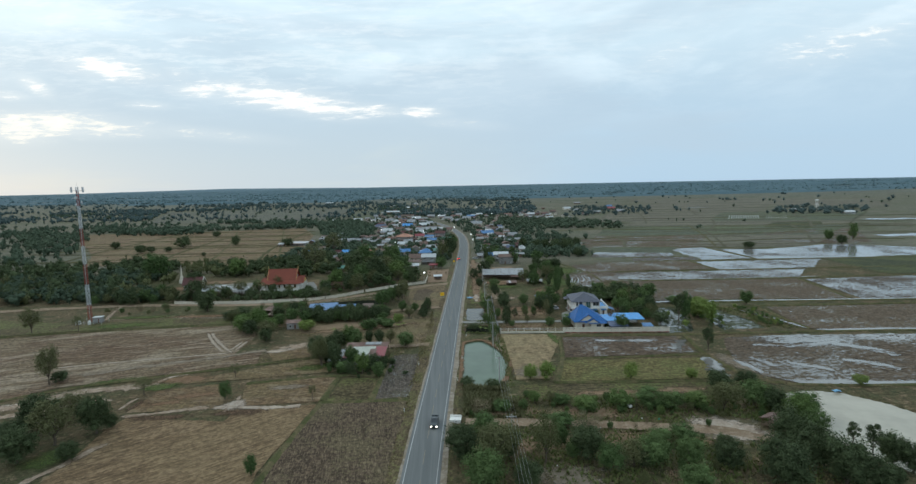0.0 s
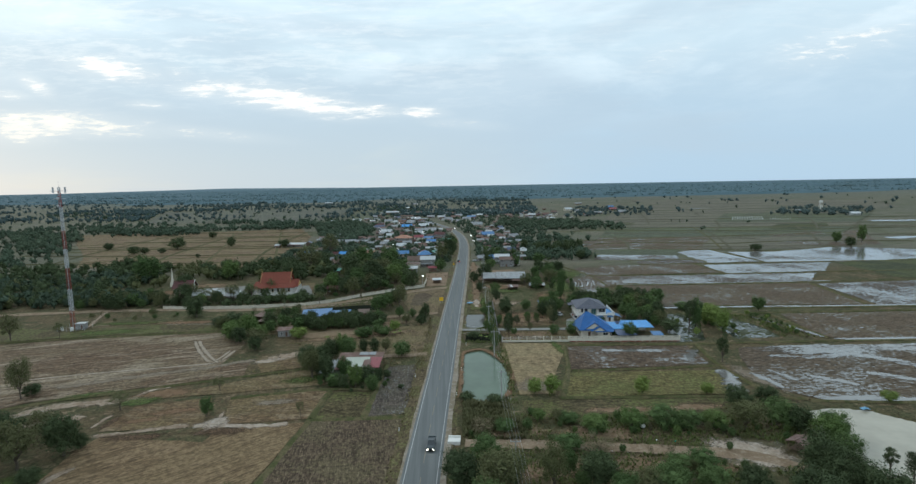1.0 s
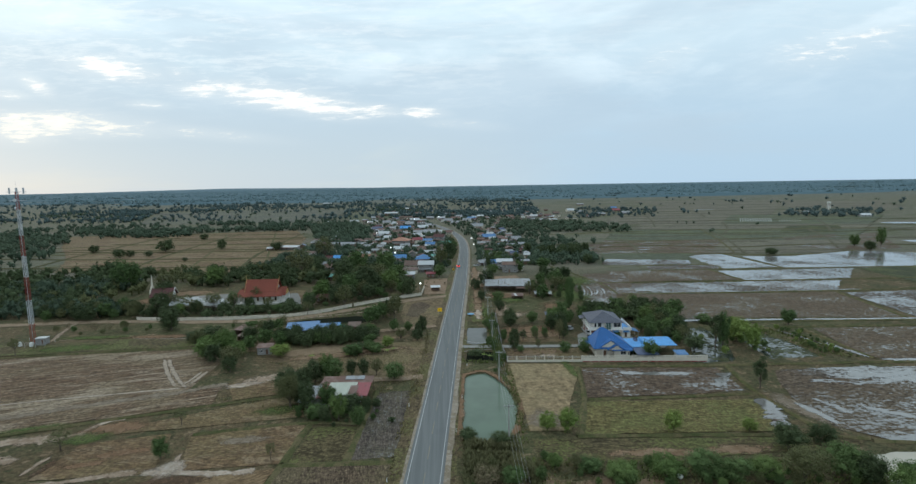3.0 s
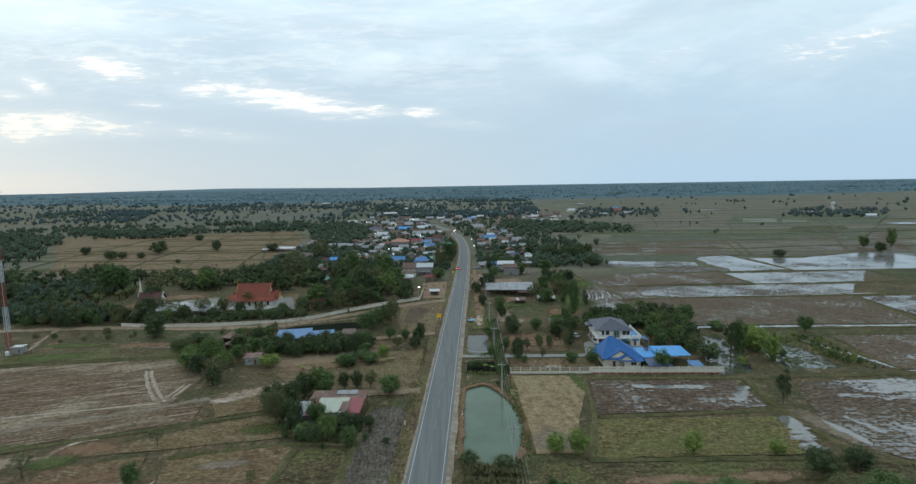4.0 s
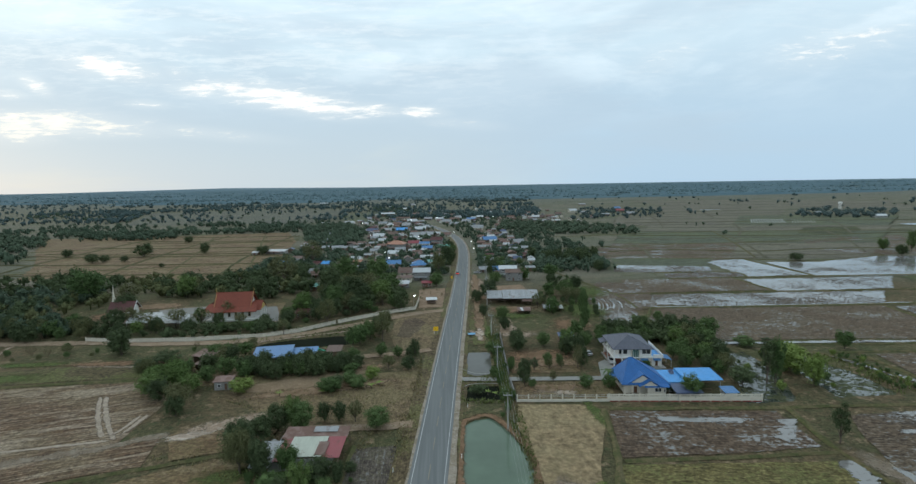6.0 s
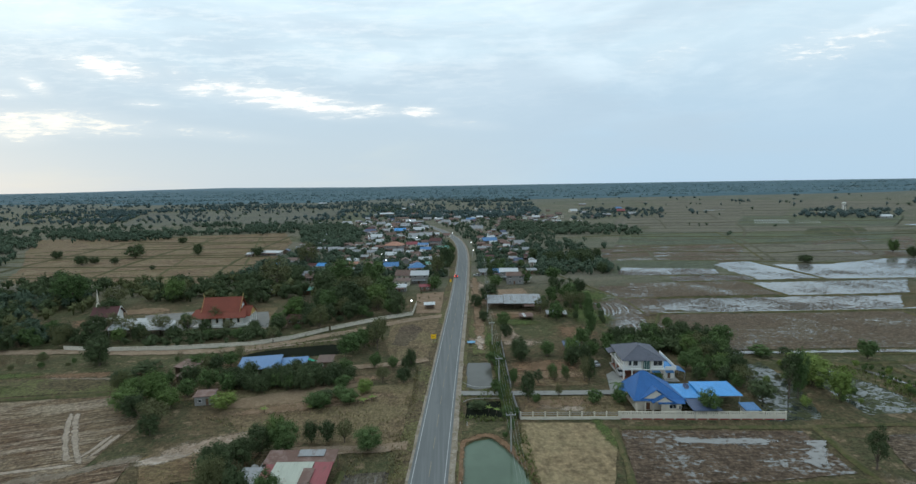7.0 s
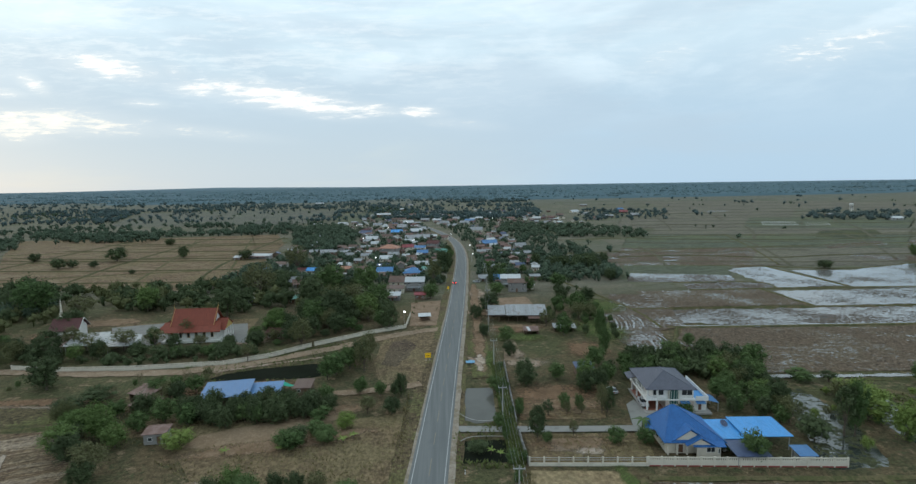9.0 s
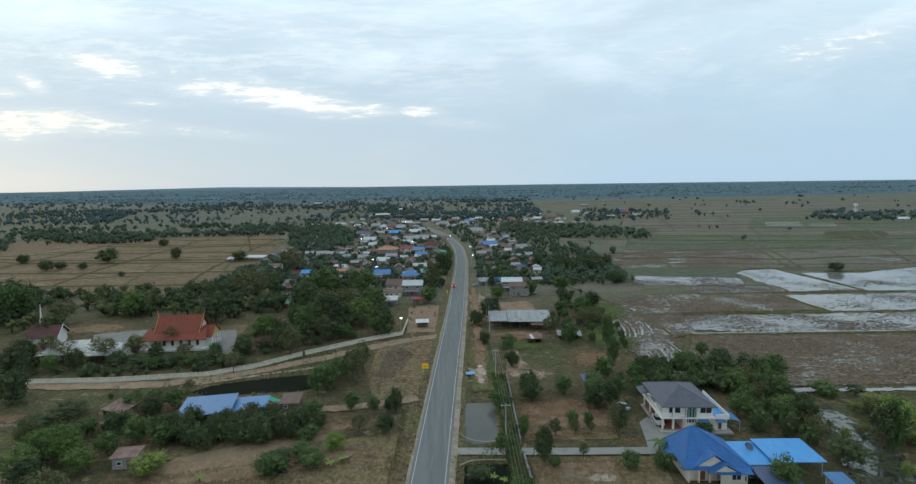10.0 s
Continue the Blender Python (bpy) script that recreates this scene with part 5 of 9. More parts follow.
    m.tube((0, 0, -0.2), (0.06, 0.04, fork * 0.5), thick * 1.15, thick * 0.9, 7).tube((0.06, 0.04, fork * 0.5), (0, 0, fork), thick * 0.9, thick * 0.75, 7)
    for x, y, z, k in centres:
        b = Vector((x * 0.45 + rng.uniform(-0.2, 0.2), y * 0.45, fork + (z - fork) * 0.55))
        m.tube((0, 0, fork - 0.15), b, thick * 0.55, thick * 0.35, 5).tube(b, (x, y, z), thick * 0.35, thick * 0.1, 5)
    return m.data(name)


KINDS = {
    # leaves, number, clump size, lobes, spread, crown base, trunk, words
    "dark": ("leaf_dark", 2500, 0.125, 24, 2.4, 0.3, 0.17, "dark green broadleaf tree"),
    "mid": ("leaf_mid", 2400, 0.12, 22, 2.3, 0.3, 0.15, "leafy green broadleaf tree"),
    "fresh": ("leaf_fresh", 2300, 0.118, 21, 2.3, 0.3, 0.14, "light green broadleaf tree"),
    "olive": ("leaf_olive", 1700, 0.115, 18, 2.1, 0.9, 0.14, "thin olive-green tree with open crown"),
    "bright": ("leaf_bright", 2300, 0.115, 20, 2.3, 0.2, 0.12, "fresh yellow-green bushy tree"),
    "bush": ("leaf_mid", 2300, 0.12, 22, 2.6, 0.1, 0.12, "dense green bush in rough grass"),
    "dbush": ("leaf_dark", 2300, 0.12, 22, 2.6, 0.1, 0.12, "dense dark green bush in rough grass"),
    "thin": ("leaf_olive", 480, 0.12, 10, 1.7, 1.6, 0.11, "sparse slender tree with few leaves"),
    "dry": ("leaf_dry", 900, 0.105, 14, 2.5, 0.1, 0.1, "dry brownish bush with sparse leaves"),
    "slim": ("leaf_dark", 1100, 0.11, 12, 1.15, 0.7, 0.12, "slender upright dark tree"),
}
MADE, count = {}, {}


def tree(kind, x, y, h, wide=None, z=0.0):
    """A tree h metres high and wide metres across."""
    count[kind] = count.get(kind, 0) + 1
    near = y < 185
    variant = (count[kind] % 3, near)
    mat, n, size, lobes, reach, base, thick, words = KINDS[kind]
    wide = h * 0.85 if wide is None else wide
    s, sz = wide / (reach * 2.35), h / 6.0
    m = pose(x, y, z, 0, 0, (count[kind] * 137) % 360) @ Matrix.Diagonal((s, s, sz, 1))
    if (kind, variant) not in MADE:
        name = "bush" if "bush" in words or "bushy" in words else "tree"
        ob = thing(name, words, name, m, "trees and bushes")
        open_crown = kind in ("thin", "olive", "slim", "dry")
        crown, centres = crown_mesh("crown", 11 * variant[0] + len(kind) * 7 + n, int(n * (2.6 if near else 1.2)), size * (0.76 if near else 1.05), lobes, reach, base, 0.25 if open_crown else 0.5)
        part("trunk", trunk_mesh("trunk", centres[::2], base, thick, variant[0]), M["bark"], ob)
        part("crown", crown, M[mat], ob)
        MADE[kind, variant] = ob
        return ob
    ob = copy_thing(MADE[kind, variant], m)
    ob.matrix_basis = m
    return ob


def grove(poly, n, kinds, lo, hi, seed, gap=2.0):
    """Trees at random places inside an outline."""
    rng = random.Random(seed)
    x0, x1, y0, y1 = min(p[0] for p in poly), max(p[0] for p in poly), min(p[1] for p in poly), max(p[1] for p in poly)
    put, tries = [], 0
    while len(put) < n and tries < n * 30:
        tries += 1
        x, y = rng.uniform(x0, x1), rng.uniform(y0, y1)
        if inside(x, y, poly) and all((x - a) ** 2 + (y - b) ** 2 > gap * gap for a, b in put):
            put.append((x, y))
            h = rng.uniform(lo, hi)
            tree(rng.choice(kinds), x, y, h, h * rng.uniform(0.75, 1.15))


def scrub(name, poly, n, kinds, lo, hi, seed, gap, text):
    """Bushes and small trees grown together, past counting: many crowns in one mesh."""
    rng = random.Random(seed)
    x0, x1, y0, y1 = min(p[0] for p in poly), max(p[0] for p in poly), min(p[1] for p in poly), max(p[1] for p in poly)
    put, tries, mats = [], 0, []
    co, loops, totals, slots, at = [], [], [], [], 0
    while len(put) < n and tries < n * 30:
        tries += 1
        x, y = rng.uniform(x0, x1), rng.uniform(y0, y1)
        if not inside(x, y, poly) or any((x - a) ** 2 + (y - b) ** 2 < gap * gap for a, b in put):
            continue
        put.append((x, y))
        kind = rng.choice(kinds)
        far_made = [o for (k, v), o in MADE.items() if k == kind and (v[1] or y > 185)]
        crown = [c for c in far_made[-1].children if c.name.startswith("crown")][0].data
        h = rng.uniform(lo, hi)
        reach = h * rng.uniform(0.75, 1.15) / (KINDS[kind][4] * 2.35)
        turn = rng.uniform(0, 6.283)
        v = np.empty(3 * len(crown.vertices), np.float32)
        crown.vertices.foreach_get("co", v)
        v = v.reshape(-1, 3)
        c, d = math.cos(turn) * reach, math.sin(turn) * reach
        co.append(np.stack([x + c * v[:, 0] - d * v[:, 1], y + d * v[:, 0] + c * v[:, 1], v[:, 2] * h / 6.0], 1))
        q = np.empty(len(crown.loops), np.int32)
        crown.loops.foreach_get("vertex_index", q)
        loops.append(q + at)
        q = np.empty(len(crown.polygons), np.int32)
        crown.polygons.foreach_get("loop_total", q)
        totals.append(q)
        leaf = M[KINDS[kind][0]]
        if leaf not in mats:
            mats.append(leaf)
        slots.append(np.full(len(q), mats.index(leaf), np.int32))
        at += len(v)
    co, loops, totals, slots = (np.concatenate(a) for a in (co, loops, totals, slots))
    me = bpy.data.meshes.new(name)
    me.vertices.add(len(co))
    me.vertices.foreach_set("co", co.astype(np.float32).ravel())
    me.loops.add(len(loops))
    me.loops.foreach_set("vertex_index", loops)
    me.polygons.add(len(totals))
    me.polygons.foreach_set("loop_start", (np.cumsum(totals) - totals).astype(np.int32))
    for leaf in mats:
        me.materials.append(leaf)
    me.polygons.foreach_set("material_index", slots)
    me.update(calc_edges=True)
    return tagged(part(name, me, mats[0]), text, "scrub", kind="stuff")


def frond(m, a, h, length, droop, width):
    """One arching palm or banana leaf."""
    last = None
    for i in range(6):
        t = i / 5
        r, z = length * t, h + length * (0.55 * t - droop * t * t)
        w = width * math.sin(math.pi * min(0.98, 0.12 + 0.86 * t))
        c, s = math.cos(a), math.sin(a)
        row = ((r * c - w * s, r * s + w * c, z - 0.15 * w), (r * c, r * s, z), (r * c + w * s, r * s - w * c, z - 0.15 * w))
        if last:
            m.face(last[0], row[0], row[1], last[1])
            m.face(last[1], row[1], row[2], last[2])
        last = row


def palm(x, y, h, words="green coconut palm with arching fronds", leaves=11, banana=False):
    key = ("banana" if banana else "palm", 0)
    m = pose(x, y, 0, 0, 0, (x * 71) % 360) @ Matrix.Scale(h / 5.0, 4)
    if key in MADE:
        ob = copy_thing(MADE[key], m)
        ob.matrix_basis = m
        return ob
    name = "banana_plant" if banana else "palm_tree"
    ob = MADE[key] = thing(name, words, "plant" if banana else "palm", m, "palms and bananas")
    stem = 1.6 if banana else 3.2
    part("trunk", Mesh().tube((0, 0, -0.2), (0.08, 0, stem), 0.2, 0.13, 7), M["bark"], ob)
    for i in range(leaves):
        f = Mesh()
        frond(f, 2.4 * i, stem, (2.2 if banana else 2.6) * (0.85 + 0.3 * ((i * 7) % 5) / 5), 0.55 + 0.35 * ((i * 3) % 4) / 3 - (0.35 if banana else 0), 0.32 if banana else 0.26)
        part("leaf", f, M["leaf_bright" if banana else "leaf_mid"], ob)
    return ob


# each tree: kind, place, height, width
tree("slim", 92.8, 210.1, 14.4, 5.4)
tree("mid", 95.3, 210.0, 14.1, 6.0)
tree("bright", 104.6, 217.7, 9.1, 13.8)
tree("bright", 104.1, 206.3, 10.3, 7.9)
tree("slim", 87.2, 173.5, 10.5, 4.6)
tree("mid", 137.0, 237.8, 7.3, 8.1)
tree("bright", 51.7, 148.9, 5.6, 5.3)
tree("bright", 69.7, 148.1, 3.6, 4.5)
tree("bright", 21.3, 150.1, 5.0, 5.7)
tree("bright", 26.2, 150.0, 6.0, 6.1)
tree("fresh", 42.2, 129.8, 4.8, 9.0)
tree("bush", 50.2, 130.4, 5.1, 9.9)
tree("bush", 55.4, 128.0, 5.1, 8.4)
tree("fresh", 61.8, 128.6, 4.5, 7.8)
tree("olive", 68.5, 126.6, 8.0, 9.7)
tree("mid", 77.5, 128.8, 7.6, 9.2)
tree("dark", 81.2, 126.2, 6.4, 7.7)
tree("dbush", 73.6, 139.5, 6.4, 9.2)
tree("dbush", 82.6, 141.9, 5.0, 7.6)
tree("dark", 72.3, 106.2, 10.2, 10.2)
tree("fresh", 83.8, 119.9, 7.2, 8.7)
tree("mid", 83.5, 114.0, 5.8, 6.9)
tree("dark", 74.0, 100.5, 8.8, 10.5)
tree("dark", 75.1, 93.3, 9.7, 11.7)
tree("dark", 63.2, 93.3, 10.1, 12.1)
tree("dark", 55.8, 100.5, 6.6, 7.9)
tree("mid", 47.9, 101.2, 6.9, 8.2)
tree("bush", 40.6, 101.7, 6.9, 9.0)
tree("olive", 36.2, 101.5, 5.6, 7.7)
tree("bush", 50.8, 110.5, 4.6, 8.4)
tree("bush", 44.8, 109.0, 4.3, 8.3)
tree("slim", 88.0, 108.5, 5.8, 3.1)
tree("slim", 88.9, 104.1, 8.1, 3.5)
tree("dark", 89.0, 99.2, 7.6, 7.5)
tree("dark", 91.2, 96.8, 7.0, 6.8)
tree("dark", 80.1, 90.9, 7.0, 8.4)
tree("bright", 115.1, 140.9, 3.4, 5.0)
tree("dark", 27.1, 104.4, 8.2, 9.8)
tree("olive", 18.0, 103.3, 10.7, 7.3)
tree("mid", 30.7, 99.5, 6.8, 7.0)
tree("dark", 0.4, 104.6, 9.1, 9.8)
tree("olive", 7.2, 102.1, 10.2, 11.5)
tree("mid", 4.3, 94.3, 8.2, 9.8)
tree("dark", 12.8, 93.2, 7.1, 7.1)
tree("mid", 44.2, 90.6, 6.9, 8.3)
tree("fresh", 19.9, 133.3, 3.8, 4.1)
tree("olive", 24.5, 133.0, 3.5, 3.7)
tree("dry", 5.4, 128.0, 3.6, 8.1)
tree("bush", 10.8, 128.7, 3.4, 6.5)
tree("dbush", 1.9, 146.7, 2.6, 5.6)
tree("dbush", 9.7, 145.5, 2.2, 5.9)
tree("olive", -183.5, 212.7, 11.3, 9.2)
tree("thin", -164.5, 214.2, 7.6, 4.4)
tree("olive", -128.8, 153.5, 13.1, 7.7)
tree("dbush", -127.4, 155.8, 3.8, 6.4)
tree("olive", -97.1, 115.2, 11.6, 11.6)
tree("dark", -91.1, 120.8, 10.6, 9.5)
tree("dark", -99.6, 107.6, 8.8, 10.6)
tree("dark", -88.6, 108.3, 4.8, 5.7)
tree("thin", -93.8, 144.6, 5.4, 6.5)
tree("mid", -67.5, 139.7, 5.9, 4.3)
tree("thin", -71.8, 156.5, 4.8, 4.4)
tree("mid", -44.4, 100.7, 4.9, 3.1)
tree("thin", -42.1, 138.2, 4.9, 2.8)
tree("olive", -100.0, 222.6, 6.5, 5.6)
tree("dark", -124.0, 245.3, 11.1, 11.7)
tree("olive", -29.5, 267.8, 10.2, 7.2)
tree("dark", -33.5, 227.5, 5.2, 6.1)
tree("olive", -22.9, 225.3, 5.2, 5.5)
tree("mid", -27.3, 238.3, 5.4, 5.4)
tree("dark", -16.4, 225.2, 5.1, 6.1)
tree("dark", -16.7, 236.8, 4.4, 4.7)
tree("olive", -29.3, 256.8, 11.6, 7.5)
tree("mid", -21.1, 236.7, 4.7, 4.2)
tree("mid", -37.9, 253.9, 7.8, 10.4)
tree("dark", 22.0, 242.3, 6.0, 7.3)
tree("fresh", 38.9, 238.7, 8.0, 7.1)
tree("slim", 24.6, 222.4, 4.6, 3.8)
tree("mid", 17.2, 222.5, 4.1, 3.2)
tree("olive", 29.7, 223.0, 3.7, 2.8)
tree("olive", 33.7, 223.6, 2.9, 2.7)
tree("dark", 16.7, 329.3, 10.4, 11.7)
tree("olive", 38.9, 223.1, 8.1, 4.1)
tree("dark", 42.6, 237.6, 7.6, 5.5)
tree("dark", 61.4, 255.2, 7.5, 8.5)
tree("mid", 71.2, 257.4, 9.3, 9.7)
tree("dark", 80.9, 255.0, 9.1, 10.3)
tree("dark", 88.1, 252.2, 9.2, 10.0)
tree("fresh", 80.0, 243.8, 8.1, 7.2)
tree("dark", 85.8, 239.7, 7.2, 8.1)
tree("fresh", 84.1, 229.5, 6.9, 7.3)
tree("dark", 85.3, 223.6, 9.3, 8.0)
tree("mid", 74.5, 223.4, 5.4, 5.7)
tree("olive", 83.7, 216.4, 7.2, 6.7)
tree("mid", 65.3, 199.2, 7.1, 7.6)
tree("bush", 60.5, 222.2, 3.1, 5.0)
tree("dbush", 84.4, 208.4, 5.6, 9.3)
tree("mid", 96.2, 253.8, 8.9, 9.8)
tree("olive", 105.6, 228.3, 5.9, 6.7)
tree("bright", 108.0, 224.3, 7.7, 10.4)
tree("bright", 109.5, 231.3, 4.9, 9.5)
tree("bush", 104.5, 243.2, 3.6, 10.4)
tree("fresh", -87.1, 214.9, 9.2, 8.2)
tree("fresh", -90.3, 207.1, 7.8, 9.0)
tree("mid", -78.8, 217.1, 5.6, 6.3)
tree("bright", -64.5, 208.6, 4.9, 8.8)
tree("fresh", -97.3, 219.4, 5.2, 5.6)
tree("mid", -35.9, 233.7, 5.1, 6.4)
tree("dark", -61.0, 220.0, 5.8, 7.6)
tree("dark", -55.1, 223.7, 6.3, 7.0)
tree("olive", -49.8, 226.5, 5.9, 5.8)
tree("dark", -43.4, 226.5, 6.2, 8.4)
tree("dark", -38.3, 229.1, 5.6, 6.8)
tree("dark", -68.8, 222.9, 7.2, 6.7)
tree("olive", -81.0, 235.3, 6.4, 6.4)
tree("mid", 12.0, 240.2, 4.5, 5.5)
tree("bush", 11.5, 217.1, 4.1, 4.2)
tree("dbush", 5.6, 205.3, 2.6, 6.2)
tree("fresh", -41.7, 186.4, 8.8, 5.9)
tree("dark", -45.1, 184.6, 7.4, 7.0)
tree("dark", -34.6, 188.8, 5.9, 4.4)
tree("dark", -30.8, 189.1, 5.9, 4.8)
tree("olive", -26.6, 188.5, 5.8, 5.0)
tree("mid", -20.4, 184.7, 5.6, 8.0)
tree("bush", -39.1, 209.3, 4.0, 8.2)
tree("bush", -31.2, 212.0, 3.5, 6.7)
tree("dark", -15.0, 235.9, 7.7, 4.7)
tree("dark", -106.7, 330.0, 14.1, 14.9)
tree("fresh", -150.8, 342.1, 14.2, 13.5)
tree("olive", -106.6, 369.7, 19.4, 19.8)
tree("dark", -161.7, 307.0, 11.1, 13.0)
tree("mid", -200.5, 335.9, 20.0, 21.8)
tree("olive", -173.5, 328.7, 12.3, 15.3)
tree("dark", -53.0, 314.9, 16.8, 19.3)
tree("dark", -71.3, 343.8, 16.6, 17.2)
tree("olive", -57.3, 281.9, 11.5, 10.9)
tree("fresh", -72.9, 299.0, 12.3, 12.3)
tree("dark", -75.7, 283.8, 6.7, 8.6)
tree("dbush", -113.9, 275.0, 4.5, 8.6)
tree("dbush", -106.1, 273.6, 4.8, 8.5)
tree("bush", -100.1, 274.2, 4.1, 7.7)
tree("dbush", -94.5, 274.2, 4.8, 8.1)
tree("bush", -88.9, 274.9, 4.1, 7.7)
tree("dbush", -84.0, 276.9, 4.9, 7.8)
tree("dark", -143.9, 271.6, 12.1, 12.1)
tree("dark", -127.1, 272.7, 7.6, 7.8)
tree("dark", -126.2, 247.6, 6.2, 7.1)
tree("dark", -27.0, 303.9, 12.0, 9.6)
tree("fresh", -39.5, 321.6, 13.2, 13.4)
tree("mid", -77.0, 242.0, 5.5, 6.8)
tree("olive", -112.5, 455.9, 18.7, 19.2)
tree("mid", -69.5, 381.0, 17.0, 18.8)
tree("mid", -50.1, 380.0, 17.1, 18.7)
tree("olive", -51.6, 342.1, 13.1, 15.4)
tree("mid", -39.3, 352.1, 11.6, 15.0)
tree("mid", -12.5, 361.7, 8.6, 10.2)
tree("olive", -12.5, 397.8, 16.6, 12.6)
tree("dark", -8.6, 444.8, 16.2, 12.4)
tree("mid", 49.5, 335.4, 7.0, 8.5)
tree("olive", 55.6, 316.9, 7.5, 9.0)
tree("mid", 55.8, 284.4, 14.2, 5.4)
tree("mid", 43.9, 292.7, 8.3, 8.4)
tree("mid", 47.2, 262.1, 4.5, 4.8)
tree("mid", 59.7, 384.3, 9.3, 11.6)
tree("dbush", 95.7, 403.9, 8.5, 9.1)
tree("mid", 20.1, 286.6, 6.0, 7.5)
tree("dark", 12.0, 293.5, 5.0, 6.2)
tree("dbush", -280.9, 516.6, 13.6, 20.9)
tree("dbush", -302.5, 481.5, 9.1, 13.4)
tree("dbush", -353.5, 521.6, 8.3, 11.7)
tree("dbush", -279.2, 486.3, 5.9, 8.8)
tree("dbush", -296.9, 488.2, 6.8, 10.7)
tree("dark", -233.8, 532.0, 11.3, 10.9)
tree("dbush", -301.3, 632.0, 8.1, 13.4)
tree("dbush", -228.4, 452.6, 3.8, 5.3)
tree("dbush", 249.2, 432.7, 6.5, 12.5)
tree("dbush", -174.7, 517.5, 9.1, 14.7)
tree("mid", 347.5, 473.8, 11.6, 10.9)
tree("dark", 339.8, 447.3, 9.2, 11.5)
tree("mid", 367.5, 469.8, 18.7, 9.1)
tree("mid", 86.0, 276.6, 5.1, 5.0)
tree("dark", 87.6, 266.1, 6.7, 8.2)
tree("slim", 112.3, 241.7, 3.6, 5.2)
tree("dbush", -102.1, 236.7, 4.3, 11.5)
tree("dbush", -105.0, 228.7, 4.6, 10.8)
tree("mid", -89.9, 226.1, 4.8, 6.7)
tree("olive", -81.4, 227.4, 5.8, 6.0)
tree("dbush", -69.2, 227.5, 4.5, 9.2)
tree("dark", -57.4, 218.3, 5.9, 5.2)
tree("mid", -50.3, 220.7, 5.8, 4.9)
tree("dark", -44.8, 220.7, 5.4, 7.0)
tree("dark", -38.8, 223.3, 5.5, 6.0)
tree("dbush", -92.8, 213.8, 4.7, 9.5)
tree("dark", -107.7, 124.1, 9.5, 11.4)
tree("olive", -102.9, 129.8, 7.1, 8.6)
tree("dbush", -110.1, 118.1, 5.2, 10.5)
tree("dbush", -89.5, 123.7, 4.1, 4.7)
tree("dark", 10.1, 106.0, 6.9, 8.0)
tree("dry", 31.4, 118.4, 3.9, 9.0)
tree("bush", 24.6, 120.1, 3.2, 9.1)
tree("fresh", 32.6, 129.1, 3.4, 8.2)
tree("bush", 27.1, 132.5, 2.9, 6.7)
tree("bush", 5.5, 116.6, 5.1, 8.8)
tree("dark", -1.5, 110.4, 6.1, 4.2)
tree("fresh", -93.8, 217.2, 6.4, 8.6)
tree("fresh", -79.7, 209.8, 6.0, 7.0)
tree("dark", -76.0, 194.0, 6.0, 6.4)
tree("olive", -101.4, 221.0, 5.7, 4.6)
tree("thin", -123.8, 281.5, 8.9, 10.6)
tree("thin", -113.0, 283.3, 8.2, 9.8)
tree("thin", -138.9, 283.1, 8.2, 9.8)
tree("thin", -71.8, 267.5, 7.1, 6.2)
tree("dbush", -17.6, 156.1, 1.5, 2.5)
tree("dark", -25.1, 162.8, 4.2, 3.8)
tree("olive", -46.6, 165.4, 10.1, 6.3)
tree("dark", -50.6, 174.6, 8.6, 9.4)
tree("mid", -49.5, 184.9, 3.5, 4.1)
tree("mid", -36.4, 165.4, 7.2, 6.6)
tree("bush", -37.9, 159.2, 3.8, 7.7)
tree("dbush", -29.0, 162.6, 5.0, 7.6)
tree("dbush", -23.0, 165.0, 2.8, 3.5)
tree("bush", 21.9, 208.7, 2.9, 3.3)
tree("olive", 28.7, 211.3, 4.4, 2.8)
tree("bush", 37.9, 207.9, 4.0, 5.2)
tree("bush", 44.4, 207.1, 4.5, 5.8)
tree("olive", 48.6, 204.4, 3.8, 3.7)
tree("mid", 53.8, 205.6, 4.2, 4.2)
tree("bush", 61.2, 203.5, 3.0, 4.7)
tree("dark", 19.9, 210.6, 9.2, 5.3)
tree("mid", 29.6, 225.7, 5.0, 3.8)
tree("mid", 33.5, 225.4, 4.9, 3.2)
tree("mid", 17.6, 225.3, 4.2, 3.0)
tree("dark", 21.7, 246.9, 7.2, 7.9)
tree("dark", 38.3, 236.7, 7.6, 7.6)
tree("mid", 31.8, 246.9, 5.4, 6.1)
tree("dark", 40.6, 224.2, 7.5, 5.1)
tree("bush", 12.9, 199.9, 3.5, 3.7)
tree("mid", 12.4, 209.5, 5.3, 2.7)
tree("mid", 87.0, 122.8, 6.7, 8.1)
tree("dark", -139.1, 266.3, 7.0, 6.0)
tree("fresh", -134.6, 271.4, 6.3, 7.0)
tree("olive", -125.4, 272.5, 6.1, 5.3)
tree("dark", -115.4, 275.8, 5.7, 7.0)
tree("dark", -104.6, 281.0, 6.9, 6.2)
tree("olive", -96.6, 284.4, 5.3, 6.7)
tree("dark", -85.7, 284.5, 4.9, 6.1)
tree("mid", -115.3, 286.4, 8.0, 6.1)
tree("thin", -121.6, 280.1, 9.1, 7.5)
tree("thin", -129.5, 272.8, 8.3, 6.7)
tree("thin", -104.9, 291.4, 10.0, 7.3)
tree("olive", -146.3, 285.7, 8.7, 7.5)
tree("mid", -78.5, 292.0, 6.5, 7.6)
